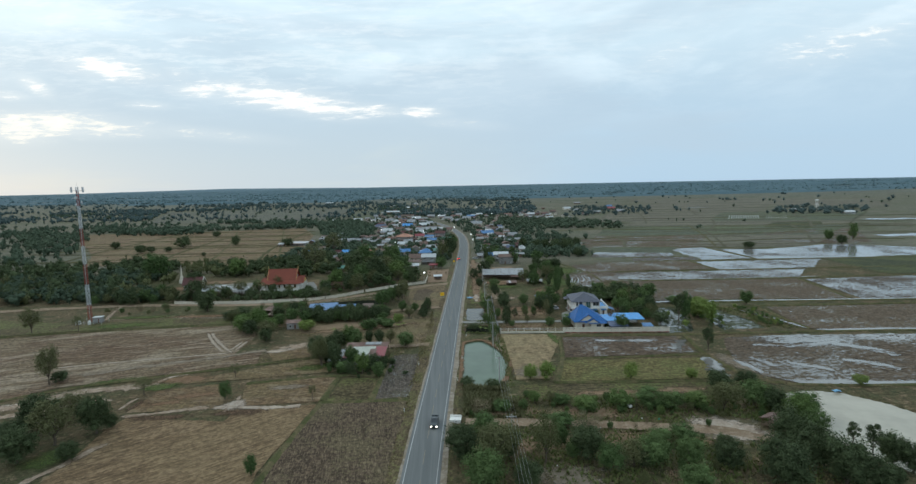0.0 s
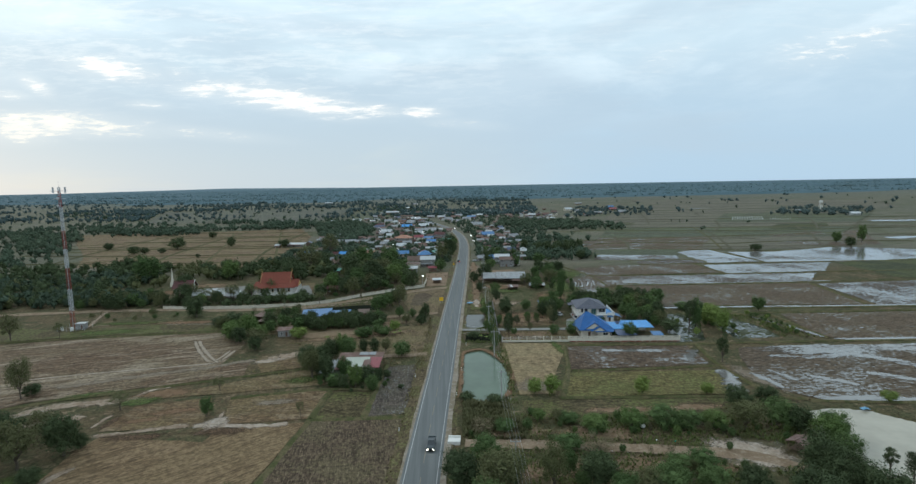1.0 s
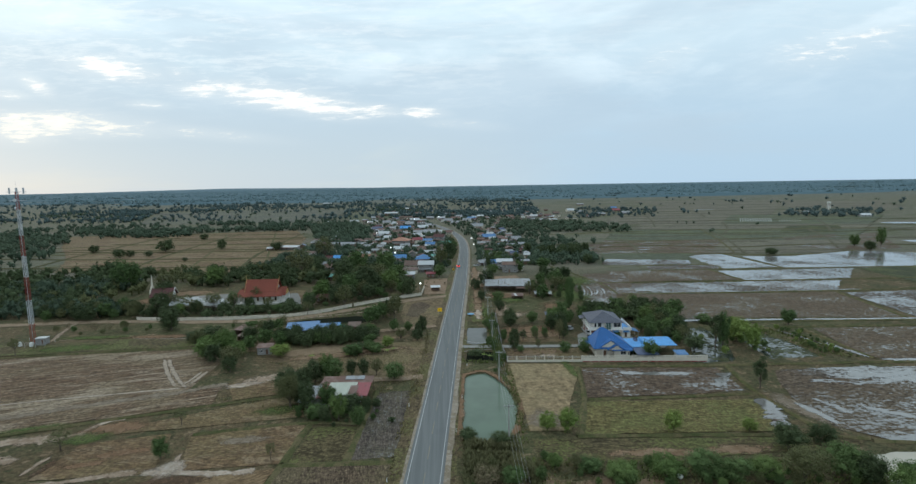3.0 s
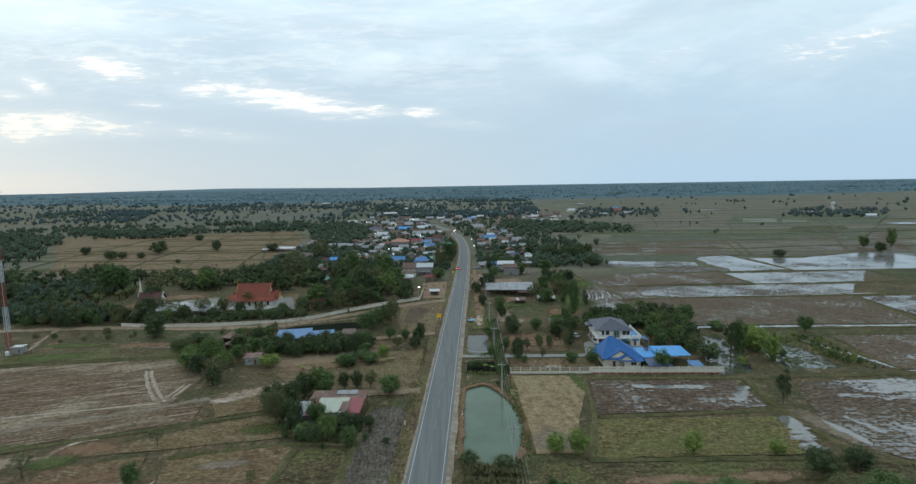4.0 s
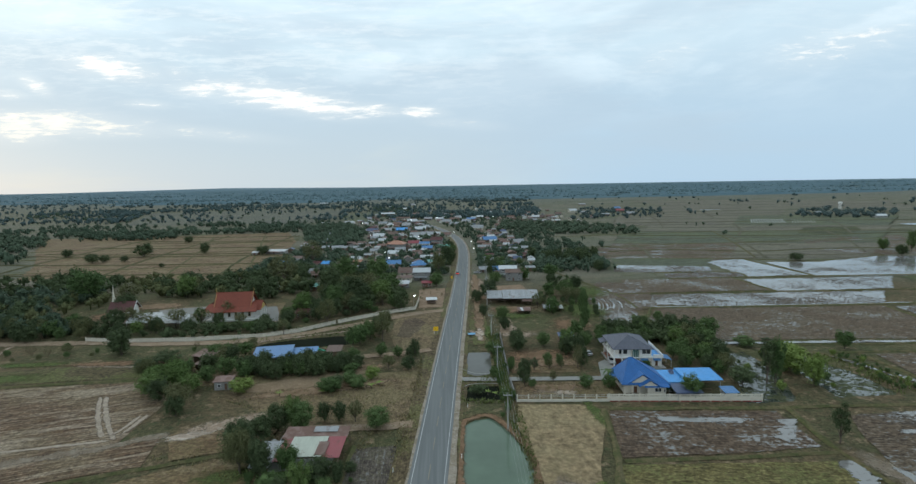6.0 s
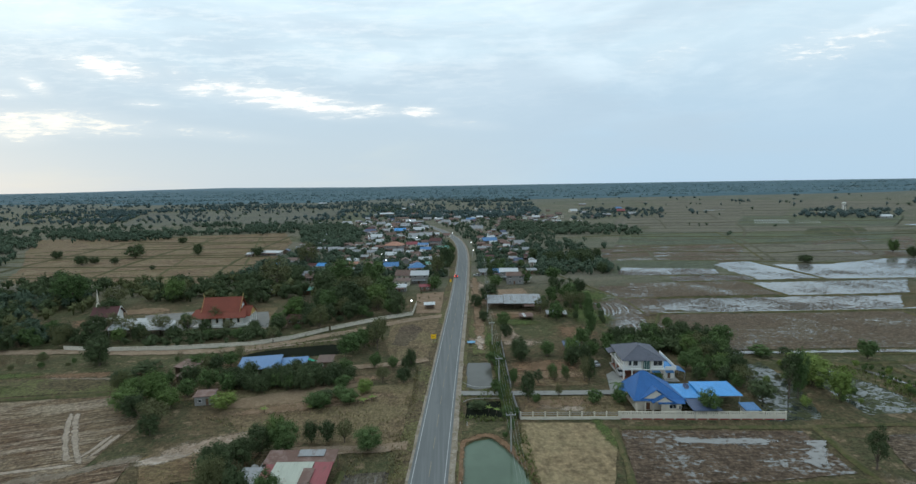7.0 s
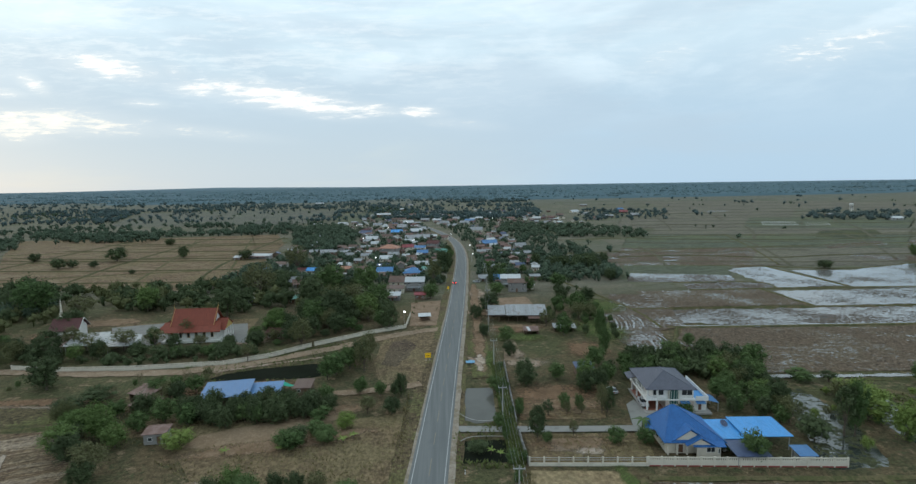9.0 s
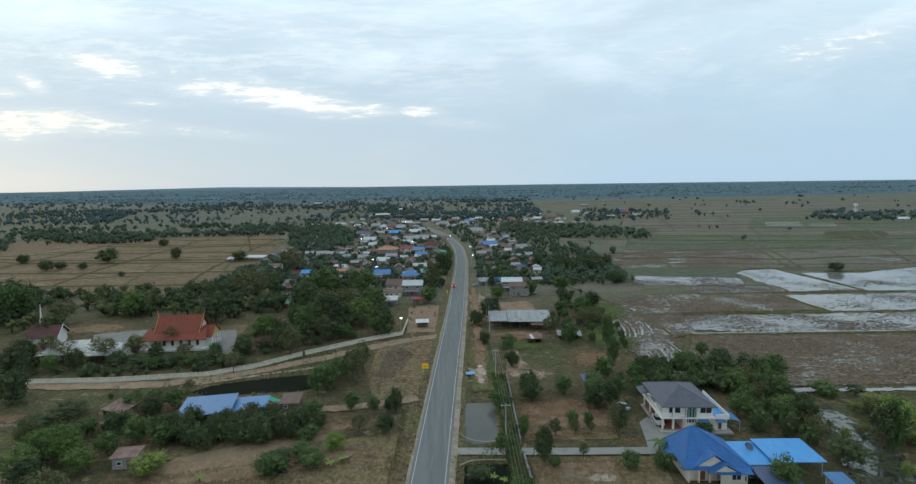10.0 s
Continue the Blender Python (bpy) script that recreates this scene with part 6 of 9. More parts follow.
tree("dark", -69.9, 301.4, 9.8, 10.6)
tree("mid", -59.7, 308.4, 13.9, 13.5)
tree("dark", -50.0, 312.1, 12.7, 12.6)
tree("olive", -47.2, 166.5, 8.8, 8.5)
tree("dark", -41.7, 163.9, 8.5, 6.7)
tree("fresh", -31.6, 157.7, 7.6, 5.4)
tree("mid", -25.9, 154.8, 5.1, 5.1)
tree("dark", -34.9, 156.6, 4.6, 4.4)
tree("mid", 57.1, 329.7, 10.0, 10.9)
tree("olive", 60.2, 315.7, 6.5, 8.0)
tree("dark", 54.2, 349.3, 9.3, 8.5)
tree("dark", 66.8, 346.2, 8.7, 9.6)
tree("mid", 52.2, 266.9, 12.0, 5.0)
tree("dark", 19.5, 268.7, 6.0, 6.2)
tree("fresh", 39.4, 243.5, 8.2, 6.8)
tree("dark", 9.9, 318.5, 7.2, 7.3)
tree("olive", 38.9, 305.4, 7.2, 7.2)
tree("bush", -37.4, 207.8, 4.7, 7.9)
tree("bush", -30.1, 210.8, 4.0, 7.3)
tree("bright", -26.9, 217.2, 4.5, 6.2)
tree("bush", -34.1, 215.4, 3.2, 6.1)
tree("mid", 23.1, 369.0, 7.2, 9.9)
tree("mid", 41.7, 375.4, 9.1, 9.1)
tree("dark", -82.1, 225.9, 7.0, 7.9)
tree("mid", -74.8, 222.2, 7.2, 7.9)
tree("mid", -68.4, 220.5, 6.1, 7.3)
tree("dark", -63.5, 221.6, 6.4, 7.2)
tree("dark", -56.8, 222.9, 6.2, 6.1)
tree("dark", -51.7, 224.0, 5.7, 6.2)
tree("mid", -45.8, 225.4, 5.6, 6.5)
tree("mid", -86.8, 239.6, 5.7, 7.9)
tree("dark", -77.8, 234.1, 7.2, 6.0)
tree("dark", -86.1, 203.7, 7.1, 7.7)
tree("fresh", -85.0, 213.6, 7.1, 7.5)
tree("olive", -76.9, 197.4, 8.2, 8.5)
tree("bush", -34.5, 222.1, 3.8, 7.3)
tree("dbush", -37.4, 210.5, 4.5, 7.6)
palm(45.4, 212.0, 5.4)
palm(-66.0, 222.5, 6.0)
palm(-69.5, 224.0, 5.4)
palm(-26.0, 210.0, 3.4, "young banana plant with broad bright leaves", 8, True)
palm(-24.0, 212.0, 3.2, "young banana plant with broad bright leaves", 8, True)
palm(-52.0, 205.5, 3.0, "young banana plant with broad bright leaves", 8, True)
palm(-40.0, 206.5, 2.8, "young banana plant with broad bright leaves", 8, True)
palm(8.5, 204.0, 2.8, "young banana plant with broad bright leaves", 8, True)
palm(10.5, 203.0, 2.6, "young banana plant with broad bright leaves", 8, True)

# thickets behind and beside the placed trees
scrub("house_back_trees", [(44, 240), (72, 244), (88, 240), (84, 258), (60, 262), (46, 258)], 16, ["dark", "mid"], 5, 9, 5, 4, "dark trees grown together behind the white house")
grove([(18, 100), (76, 98), (84, 112), (68, 106), (50, 114), (16, 118)], 12, ["dark", "mid", "olive", "bush"], 2.5, 5.5, 7, 4)
scrub("scrub_strip", [(16, 126), (84, 122), (84, 134), (40, 134), (16, 131)], 26, ["bush", "fresh", "olive", "bush", "mid"], 1.4, 3.6, 8, 2.6, "rough green bushes along the scrub strip")
scrub("dry_scrub", [(2, 110), (84, 112), (84, 136), (40, 136), (2, 139)], 46, ["dry", "bush", "olive", "bush", "dry"], 1.0, 2.6, 18, 2.2, "dry brownish scrub on rough ground")
scrub("dry_scrub_south", [(14, 92), (70, 90), (80, 108), (50, 112), (14, 112)], 22, ["dry", "olive", "dry"], 1.4, 3.2, 19, 2.6, "dry olive scrub between the trees")
grove([(-74, 223), (-40, 220), (-35, 229), (-46, 229.5), (-72, 227.5)], 16, ["dark", "dark", "mid"], 5.0, 7.5, 31, 2.6)
grove([(-46, 249), (-30, 250), (-27, 268), (-36, 266)], 4, ["dark", "olive", "mid"], 6, 9, 32, 3.0)
scrub("bank_scrub", [(-112, 240), (-74, 239), (-74, 252), (-110, 250)], 12, ["bush", "dark", "olive", "dry"], 2.2, 4.5, 33, 3.0, "mixed bushes on the creek bank")
scrub("tower_scrub", [(-175, 236), (-130, 238), (-118, 246), (-150, 254), (-175, 250)], 12, ["bush", "olive", "dry", "mid"], 2.0, 4.6, 34, 4.0, "scattered bushes near the telecom tower")
scrub("track_trees", [(-200, 262), (-152, 262), (-146, 268), (-160, 278), (-205, 276)], 26, ["dark", "mid", "dark", "olive"], 5, 9, 35, 3.2, "dark trees grown together along the dirt track")
scrub("barn_scrub", [(40, 297), (64, 286), (72, 330), (54, 346), (44, 331)], 30, ["bush", "olive", "mid", "dbush"], 2.4, 5.2, 36, 3.0, "green bushes round the tin barn")
scrub("verge_trees", [(-13, 384), (-8, 384), (-3, 470), (-2, 560), (-9, 560), (-9, 470)], 20, ["dark", "mid", "dark"], 4.0, 7.5, 37, 4.0, "dark trees grown together along the road verge")
scrub("yard_scrub", [(-20, 311), (-9, 311), (-8, 352), (-20, 350)], 10, ["dry", "bush", "olive"], 1.0, 2.2, 38, 2.6, "low dry bushes in the roadside yard")
grove([(73, 217), (85, 214), (90, 228), (92, 250), (78, 254), (72, 240)], 20, ["mid", "dark", "olive", "mid"], 4.5, 8.0, 39, 3.2)
scrub("belt_trees", [(52, 452), (78, 440), (104, 446), (118, 462), (92, 474), (60, 476)], 15, ["dark", "dbush", "dark"], 6.5, 11, 41, 5.0, "separate dark round trees before the paddies")
scrub("garden_trees", [(14, 400), (44, 398), (48, 440), (20, 450)], 13, ["dark", "mid", "dark", "olive"], 5, 9, 42, 5.0, "dark garden trees round the roadside houses")
scrub("bank_bushes", [(133, 235), (135, 225), (133, 203), (126, 201), (125, 215), (128, 232)], 34, ["bright", "bush", "mid", "bush"], 0.9, 2.4, 43, 1.6, "bushy green growth on the bank of the weed channel")
scrub("channel_bushes", [(90, 203), (110, 203), (112, 232), (100, 238), (91, 228)], 16, ["bright", "bush", "olive"], 1.6, 3.6, 44, 3.0, "fresh green bushes beside the weed channel")
scrub("front_bushes", [(-46, 158), (-30, 153), (-22, 156), (-22, 162), (-34, 164), (-46, 163)], 18, ["bush", "mid", "dbush"], 1.2, 3.0, 45, 2.0, "low green shrubs along the front of the farmhouse")
for kind, x, y, h, w in (("mid", -39.6, 184.8, 7.6, 8.4), ("dark", -47.2, 179.6, 7.0, 7.6), ("dark", -46.0, 169.0, 6.8, 7.2), ("dark", -63.0, 289.5, 10.0, 10.5), ("dark", -57.5, 296.0, 9.0, 9.0), ("mid", -75.5, 286.5, 5.2, 7.5), ("olive", -70.5, 290.5, 5.0, 6.5), ("dark", -48.6, 301.0, 8.6, 10.5),
                         ("olive", -53.0, 305.0, 9.5, 8.5), ("olive", -58.0, 337.0, 13.5, 15.0), ("mid", -43.5, 304.5, 6.0, 7.0), ("mid", -31.0, 309.0, 7.6, 8.5), ("dark", -66.0, 317.0, 11.0, 11.0),
                         ("olive", -38.0, 317.0, 7.0, 7.5), ("dbush", -52.0, 296.5, 3.0, 5.5), ("bush", -40.0, 303.5, 2.8, 5.0), ("bush", -68.0, 286.0, 2.2, 4.5)):
    tree(kind, x, y, h, w)
scrub("hedge_scrub", [(11, 186), (16, 198), (15.5, 258), (12, 258), (12.8, 215)], 14, ["bush", "mid", "bush"], 1.4, 3.0, 9, 2.5, "green bushes along the roadside hedge")
grove([(-160, 112), (-110, 116), (-98, 130), (-130, 134)], 10, ["dark", "olive", "bush"], 3, 6, 10, 5)


GOLD = (1 + 5 ** 0.5) / 2
ICO = np.array([(s * a, t * b, 0) for a, b in ((1, GOLD),) for s in (-1, 1) for t in (-1, 1)])
ICO = np.concatenate([ICO, np.roll(ICO, 1, 1), np.roll(ICO, 2, 1)]) / math.hypot(1, GOLD)
ICO_FACES = np.array([(i, j, k) for i in range(12) for j in range(12) for k in range(12) if i < j and i < k and j != k
                      and max(np.linalg.norm(ICO[i] - ICO[j]), np.linalg.norm(ICO[j] - ICO[k]), np.linalg.norm(ICO[k] - ICO[i])) < 1.1
                      and np.dot(np.cross(ICO[j] - ICO[i], ICO[k] - ICO[i]), ICO[i]) > 0])


def wood_mesh(name, spots, leaves, lo, hi, seed, leaf, broad=None, lobes=6):
    """Trees at the spots, in one mesh: each a crown of uneven leafy lobes, fringed with loose leaf clumps."""
    rng = np.random.RandomState(seed)
    spots = np.array(spots)
    n = len(spots)
    h = rng.uniform(lo, hi, n) * rng.uniform(0.75, 1.15, n)
    r = h * rng.uniform(0.36, 0.66, n)
    if broad is not None:
        r = r * broad
    lift = np.array([rise_at(x, y) for x, y in spots])
    turn, off = rng.uniform(0, 6.283, (n, lobes)), np.sqrt(rng.rand(n, lobes)) * 0.68
    off[:, 0] = 0.05
    size = r[:, None] * rng.uniform(0.18, 0.43, (n, lobes))
    tall = np.minimum(size * rng.uniform(0.75, 1.1, (n, lobes)), h[:, None] * 0.36)
    mid = h[:, None] * (0.80 - 0.50 * off * rng.uniform(0.4, 1.3, (n, lobes))) - tall * 0.8
    mid[:, 0], tall[:, 0] = h * 0.40, h * 0.45
    mid = np.maximum(mid, tall * 0.6) + lift[:, None]
    centre = np.stack([spots[:, :1] + r[:, None] * off * np.cos(turn), spots[:, 1:] + r[:, None] * off * np.sin(turn), mid], 2)
    reach = np.stack([size, size, tall], 2)
    ball = centre[:, :, None] + ICO * reach[:, :, None] * rng.uniform(0.78, 1.2, (n, lobes, 12, 1))
    which = rng.randint(0, lobes, (n, leaves))
    way = rng.normal(size=(n, leaves, 3))
    way[:, :, 2] += 0.3
    way /= np.linalg.norm(way, axis=2)[:, :, None]
    row = np.arange(n)[:, None]
    pos = centre[row, which] + way * reach[row, which] * rng.uniform(0.75, 1.65, (n, leaves, 1))
    pos[:, :, 2] = np.maximum(pos[:, :, 2], lift[:, None] + 0.1)
    big = (r[:, None] * leaf * rng.uniform(0.6, 1.4, (n, leaves)))[:, :, None, None]
    tri = pos[:, :, None] + rng.normal(size=(n, leaves, 3, 3)) * 0.75 * big
    v = np.concatenate([ball.reshape(-1, 3), tri.reshape(-1, 3)])
    q = 12 * np.arange(n * lobes)[:, None, None]
    f = np.concatenate([(ICO_FACES[None] + q).reshape(-1, 3), n * lobes * 12 + np.arange(3 * n * leaves).reshape(-1, 3)])
    me = bpy.data.meshes.new(name)
    me.vertices.add(len(v))
    me.vertices.foreach_set("co", v.astype(np.float32).ravel())
    me.loops.add(3 * len(f))
    me.loops.foreach_set("vertex_index", f.astype(np.int32).ravel())
    me.polygons.add(len(f))
    me.polygons.foreach_set("loop_start", np.arange(0, 3 * len(f), 3, dtype=np.int32))
    me.polygons.foreach_set("use_smooth", np.ones(len(f), dtype=bool))
    me.update(calc_edges=True)
    return me


def far_trees(name, n, near, far, seed, clumps, accept, text, mat="leaf_far_haze", size=(5, 9), leaf=0.1, lobes=5):
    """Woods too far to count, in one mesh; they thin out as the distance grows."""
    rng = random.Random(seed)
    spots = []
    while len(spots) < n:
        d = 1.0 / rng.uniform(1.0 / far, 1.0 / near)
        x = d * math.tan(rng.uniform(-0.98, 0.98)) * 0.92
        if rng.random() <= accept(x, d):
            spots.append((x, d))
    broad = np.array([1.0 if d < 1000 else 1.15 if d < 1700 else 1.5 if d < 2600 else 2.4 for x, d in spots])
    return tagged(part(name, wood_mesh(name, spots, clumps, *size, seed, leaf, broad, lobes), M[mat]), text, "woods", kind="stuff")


def thicket(name, poly, n, seed, lo, hi, text, mat="leaf_dark", clumps=320, leaf=0.11):
    """A wood some way off, too dense to count, in one mesh."""
    rng = random.Random(seed)
    xs, ys, spots = [p[0] for p in poly], [p[1] for p in poly], []
    while len(spots) < n:
        x, y = rng.uniform(min(xs), max(xs)), rng.uniform(min(ys), max(ys))
        if inside(x, y, poly):
            spots.append((x, y))
    return tagged(part(name, wood_mesh(name, spots, clumps, lo, hi, seed, leaf, None, 8), M[mat]), text, "woods", kind="stuff")


thicket("temple_woods", [(-205, 270), (-290, 262), (-410, 330), (-400, 400), (-210, 395), (-200, 345)], 230, 51, 6, 11, "dense dark woods beyond the dirt track")
thicket("temple_woods_west", [(-200, 300), (-170, 284), (-160, 272), (-172, 269), (-230, 264), (-290, 280), (-290, 345), (-200, 345)], 130, 52, 5, 10, "mixed green woods beside the temple", "leaf_garden")
thicket("mixed_woods", [(-200, 345), (-160, 320), (-166, 290), (-200, 268), (-300, 266), (-330, 330)], 50, 59, 4, 9, "olive-green woods beside the temple", "leaf_olive")
thicket("temple_woods_north", [(-190, 350), (-100, 332), (-60, 340), (-60, 400), (-110, 425), (-190, 390)], 110, 53, 6, 10, "dark trees behind the temple")
thicket("temple_woods_east", [(-80, 296), (-30, 314), (-30, 345), (-62, 400), (-70, 345)], 46, 54, 5, 9, "dark trees between temple and road")
thicket("olive_woods", [(-190, 345), (-100, 330), (-40, 330), (-60, 410), (-240, 400)], 34, 55, 6, 10, "olive-green trees behind the temple", "leaf_olive")
thicket("temple_hedge", [(-168, 270.5), (-150, 266.5), (-134, 263.5), (-107, 264), (-82, 268), (-68, 276), (-84, 285), (-108, 272), (-132, 271), (-160, 281)], 62, 60, 2.6, 5.2, "dark bushes along the inside of the temple wall")
thicket("roadside_woods", [(14, 419), (20, 480), (40, 530), (66, 571), (85, 434), (69, 415), (48, 425)], 34, 56, 3, 6, "mixed garden trees beyond the tin barn", "leaf_garden", 160)
thicket("barn_woods", [(56, 340), (70, 345), (74, 420), (60, 430), (50, 400)], 14, 64, 3, 6, "dark trees behind the tin barn")
thicket("paddy_edge_woods", [(52, 472), (91, 456), (125, 479), (136, 535), (79, 570), (49, 517)], 40, 57, 5, 9, "dark belt of trees across the paddies", "leaf_garden", 160)
thicket("far_belt_woods", [(50, 697), (139, 646), (204, 637), (227, 698), (177, 797), (68, 826)], 380, 61, 5, 9, "long dark belt of trees before the far houses", "leaf_garden", 70, 0.15)
thicket("village_edge_woods", [(-156, 585), (-102, 578), (-118, 702), (-164, 828), (-219, 792)], 230, 62, 7, 11, "tall dark trees at the village edge", "leaf_garden", 70, 0.15)
thicket("tower_woods", [(498, 853), (560, 815), (640, 800), (781, 962), (723, 1053)], 110, 63, 6, 11, "dark trees round the water tower", "leaf_far_haze", 70, 0.15)
thicket("hamlet_woods", [(182, 870), (331, 888), (413, 1096), (274, 1179)], 150, 65, 5, 10, "dark trees among far houses", "leaf_far_haze", 70, 0.15)
thicket("field_edge_woods", [(-444, 515), (-430, 539), (-438, 601), (-487, 672), (-591, 735), (-650, 745)], 140, 66, 6, 10, "dark woods at the edge of the dry fields", "leaf_garden", 70, 0.15)
thicket("field_belt_woods", [(-445, 665), (-332, 660), (-367, 728), (-506, 754)], 130, 67, 6, 10, "dark belt of trees beyond the dry fields", "leaf_garden", 70, 0.15)
thicket("field_back_woods", [(-520, 690), (-440, 706), (-330, 716), (-225, 742), (-230, 790), (-340, 775), (-540, 760)], 190, 68, 6, 11, "dark belt of trees behind the dry fields", "leaf_garden", 60, 0.11)
thicket("west_woods", [(-352, 476), (-440, 586), (-522, 696), (-720, 730), (-720, 520), (-480, 400), (-330, 400)], 330, 69, 5, 10, "dense dark woods west of the dry fields", "leaf_garden", 80, 0.15)
thicket("house_woods", [(60, 246), (84, 243), (88, 250), (74, 262), (60, 258)], 22, 58, 5, 8.5, "dark trees behind the white house")


def patchy(x, y, scale, cut, soft=0.15):
    return min(1.0, max(0.0, (noise.noise(Vector((x * scale, y * scale * 0.6, 4.2))) - cut) / soft))


def village_woods(x, y):
    """Gardens between the houses, thin elsewhere."""
    on_road = abs(x - (4 if y < 600 else 4 - (y - 600) * 0.17)) < 12
    if on_road:
        return 0.0
    if -150 < x < 110 and 400 < y < 1150:
        return 0.55
    return 0.0


def belts(x, y, cut, soft=0.2):
    """Long belts of trees, drawn out across the plain."""
    return min(1.0, max(0.0, (noise.noise(Vector((x * 0.0022, y * 0.0075, 9.1))) + 0.5 * noise.noise(Vector((x * 0.009, y * 0.012, 2.3))) - cut) / soft))


FAR_FIELD = [(-560, 900), (-240, 900), (-260, 1340), (-480, 1400), (-760, 1340)]


def left_woods(x, y):
    if inside(x, y, FAR_FIELD):
        return 0.05
    if x > -120 + (y - 400) * 0.05 or (-440 < x < -130 and 390 < y < 720):
        return 0.0
    return 0.04 + 0.96 * patchy(x, y, 0.009, 0.04, 0.2)


def beyond_woods(x, y):
    """Open plain behind the paddies, belts and groves elsewhere, closing to woodland far off."""
    if x > 150 + (y - 950) * 0.12 and y < 1950:
        return 0.004 + 0.35 * patchy(x, y, 0.009, 0.45)
    if inside(x, y, FAR_FIELD):
        return 0.10 * patchy(x, y, 0.01, -0.2, 0.4)
    if y < 2000:
        return 0.10 + 0.90 * max(belts(x, y, 0.10), patchy(x, y, 0.008, 0.22, 0.25))
    return 0.25 + 0.75 * belts(x, y, -0.12, 0.3)


def right_woods(x, y):
    if x < 110 or y < 560:
        return 0.0
    return 0.008 + 0.5 * patchy(x, y, 0.012, 0.45)


far_trees("left_woods", 1300, 420, 1400, 22, 46, left_woods, "patchy dark woods among dry fields", "leaf_garden", size=(5, 10), leaf=0.15, lobes=6)
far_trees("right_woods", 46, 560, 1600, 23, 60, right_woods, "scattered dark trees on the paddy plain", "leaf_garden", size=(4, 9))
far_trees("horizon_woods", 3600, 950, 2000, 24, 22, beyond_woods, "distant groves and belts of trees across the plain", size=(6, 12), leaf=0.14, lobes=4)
far_trees("horizon_belts", 6500, 1900, 4600, 25, 4, beyond_woods, "farthest belts of woodland below the horizon", "leaf_blue_haze", size=(8, 14), leaf=0.2, lobes=3)


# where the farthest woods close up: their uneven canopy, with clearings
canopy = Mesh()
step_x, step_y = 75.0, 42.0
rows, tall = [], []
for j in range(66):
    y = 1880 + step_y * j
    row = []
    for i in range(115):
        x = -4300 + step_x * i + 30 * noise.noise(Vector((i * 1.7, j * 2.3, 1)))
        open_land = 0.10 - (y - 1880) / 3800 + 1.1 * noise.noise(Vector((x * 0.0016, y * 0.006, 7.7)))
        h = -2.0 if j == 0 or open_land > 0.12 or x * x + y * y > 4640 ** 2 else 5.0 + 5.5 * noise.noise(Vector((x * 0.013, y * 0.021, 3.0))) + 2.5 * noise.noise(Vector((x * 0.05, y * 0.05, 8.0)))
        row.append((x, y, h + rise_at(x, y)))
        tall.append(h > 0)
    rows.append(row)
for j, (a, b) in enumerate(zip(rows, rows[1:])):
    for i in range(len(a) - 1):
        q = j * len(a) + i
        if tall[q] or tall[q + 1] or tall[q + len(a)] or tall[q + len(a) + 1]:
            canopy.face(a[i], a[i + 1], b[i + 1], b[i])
k = Mat("hazed_canopy_leaves", 0.9, spec=0.05)
# the blue in this canopy colour stands in for distance haze
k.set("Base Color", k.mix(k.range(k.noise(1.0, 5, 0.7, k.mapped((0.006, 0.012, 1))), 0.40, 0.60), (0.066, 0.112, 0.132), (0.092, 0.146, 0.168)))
tagged(part("far_canopy", canopy, k.m, smooth=True), "closed canopy of the farthest woods, tinted blue as haze", "woods", kind="stuff")


def trodden(x, y):
    """The track and the clearing in the scrub stay bare."""
    return ((x - 64.5) / 11) ** 2 + ((y - 116.5) / 6.5) ** 2 < 1 or (x < 66 and abs(y - (123.2 - 0.1 * x)) < 1.9)


def tufts(name, outlines, n, seed, mat, lo, hi, text):
    """Rough grass and weeds: small fans of blades, past counting, in one mesh."""
    rng = random.Random(seed)
    m = Mesh()
    for poly, share in outlines:
        x0, x1, y0, y1 = min(p[0] for p in poly), max(p[0] for p in poly), min(p[1] for p in poly), max(p[1] for p in poly)
        put = 0
        while put < n * share:
            x, y = rng.uniform(x0, x1), rng.uniform(y0, y1)
            put += 0.2
            if not inside(x, y, poly) or trodden(x, y) or noise.noise(Vector((x * 0.12, y * 0.12, seed))) < rng.uniform(-0.5, 0.35):
                continue
            put += 0.8
            h, z = rng.uniform(lo, hi), depth_at(x, y)
            for i in range(4):
                a = rng.uniform(0, 6.28)
                r, w = h * rng.uniform(0.3, 0.8), h * rng.uniform(0.15, 0.3)
                c, s = math.cos(a), math.sin(a)
                m.face((x - w * s, y + w * c, z), (x + w * s, y - w * c, z), (x + r * c, y + r * s, z + h * rng.uniform(0.6, 1.1)))
    return tagged(part(name, m, M[mat]), text, "undergrowth", kind="stuff")


SCRUB = [(1.5, 96), (78, 92), (88, 112), (86, 136), (40, 135), (2, 139)]
tufts("scrub_undergrowth", [(SCRUB, 1.0)], 7000, 41, "grass_green", 0.3, 0.9, "low green weeds in the scrub belt")
tufts("dry_undergrowth", [(SCRUB, 0.45), ([(-16, 96), (-13, 96), (-10, 200), (-13, 240), (-15, 200)], 0.2), ([(-70, 205), (-14, 222), (-14, 190), (-50, 192)], 0.2), ([(15, 150), (17, 150), (17, 196), (15, 196)], 0.05)], 9000, 42, "grass_tall", 0.25, 0.6, "dry yellow grass tufts")
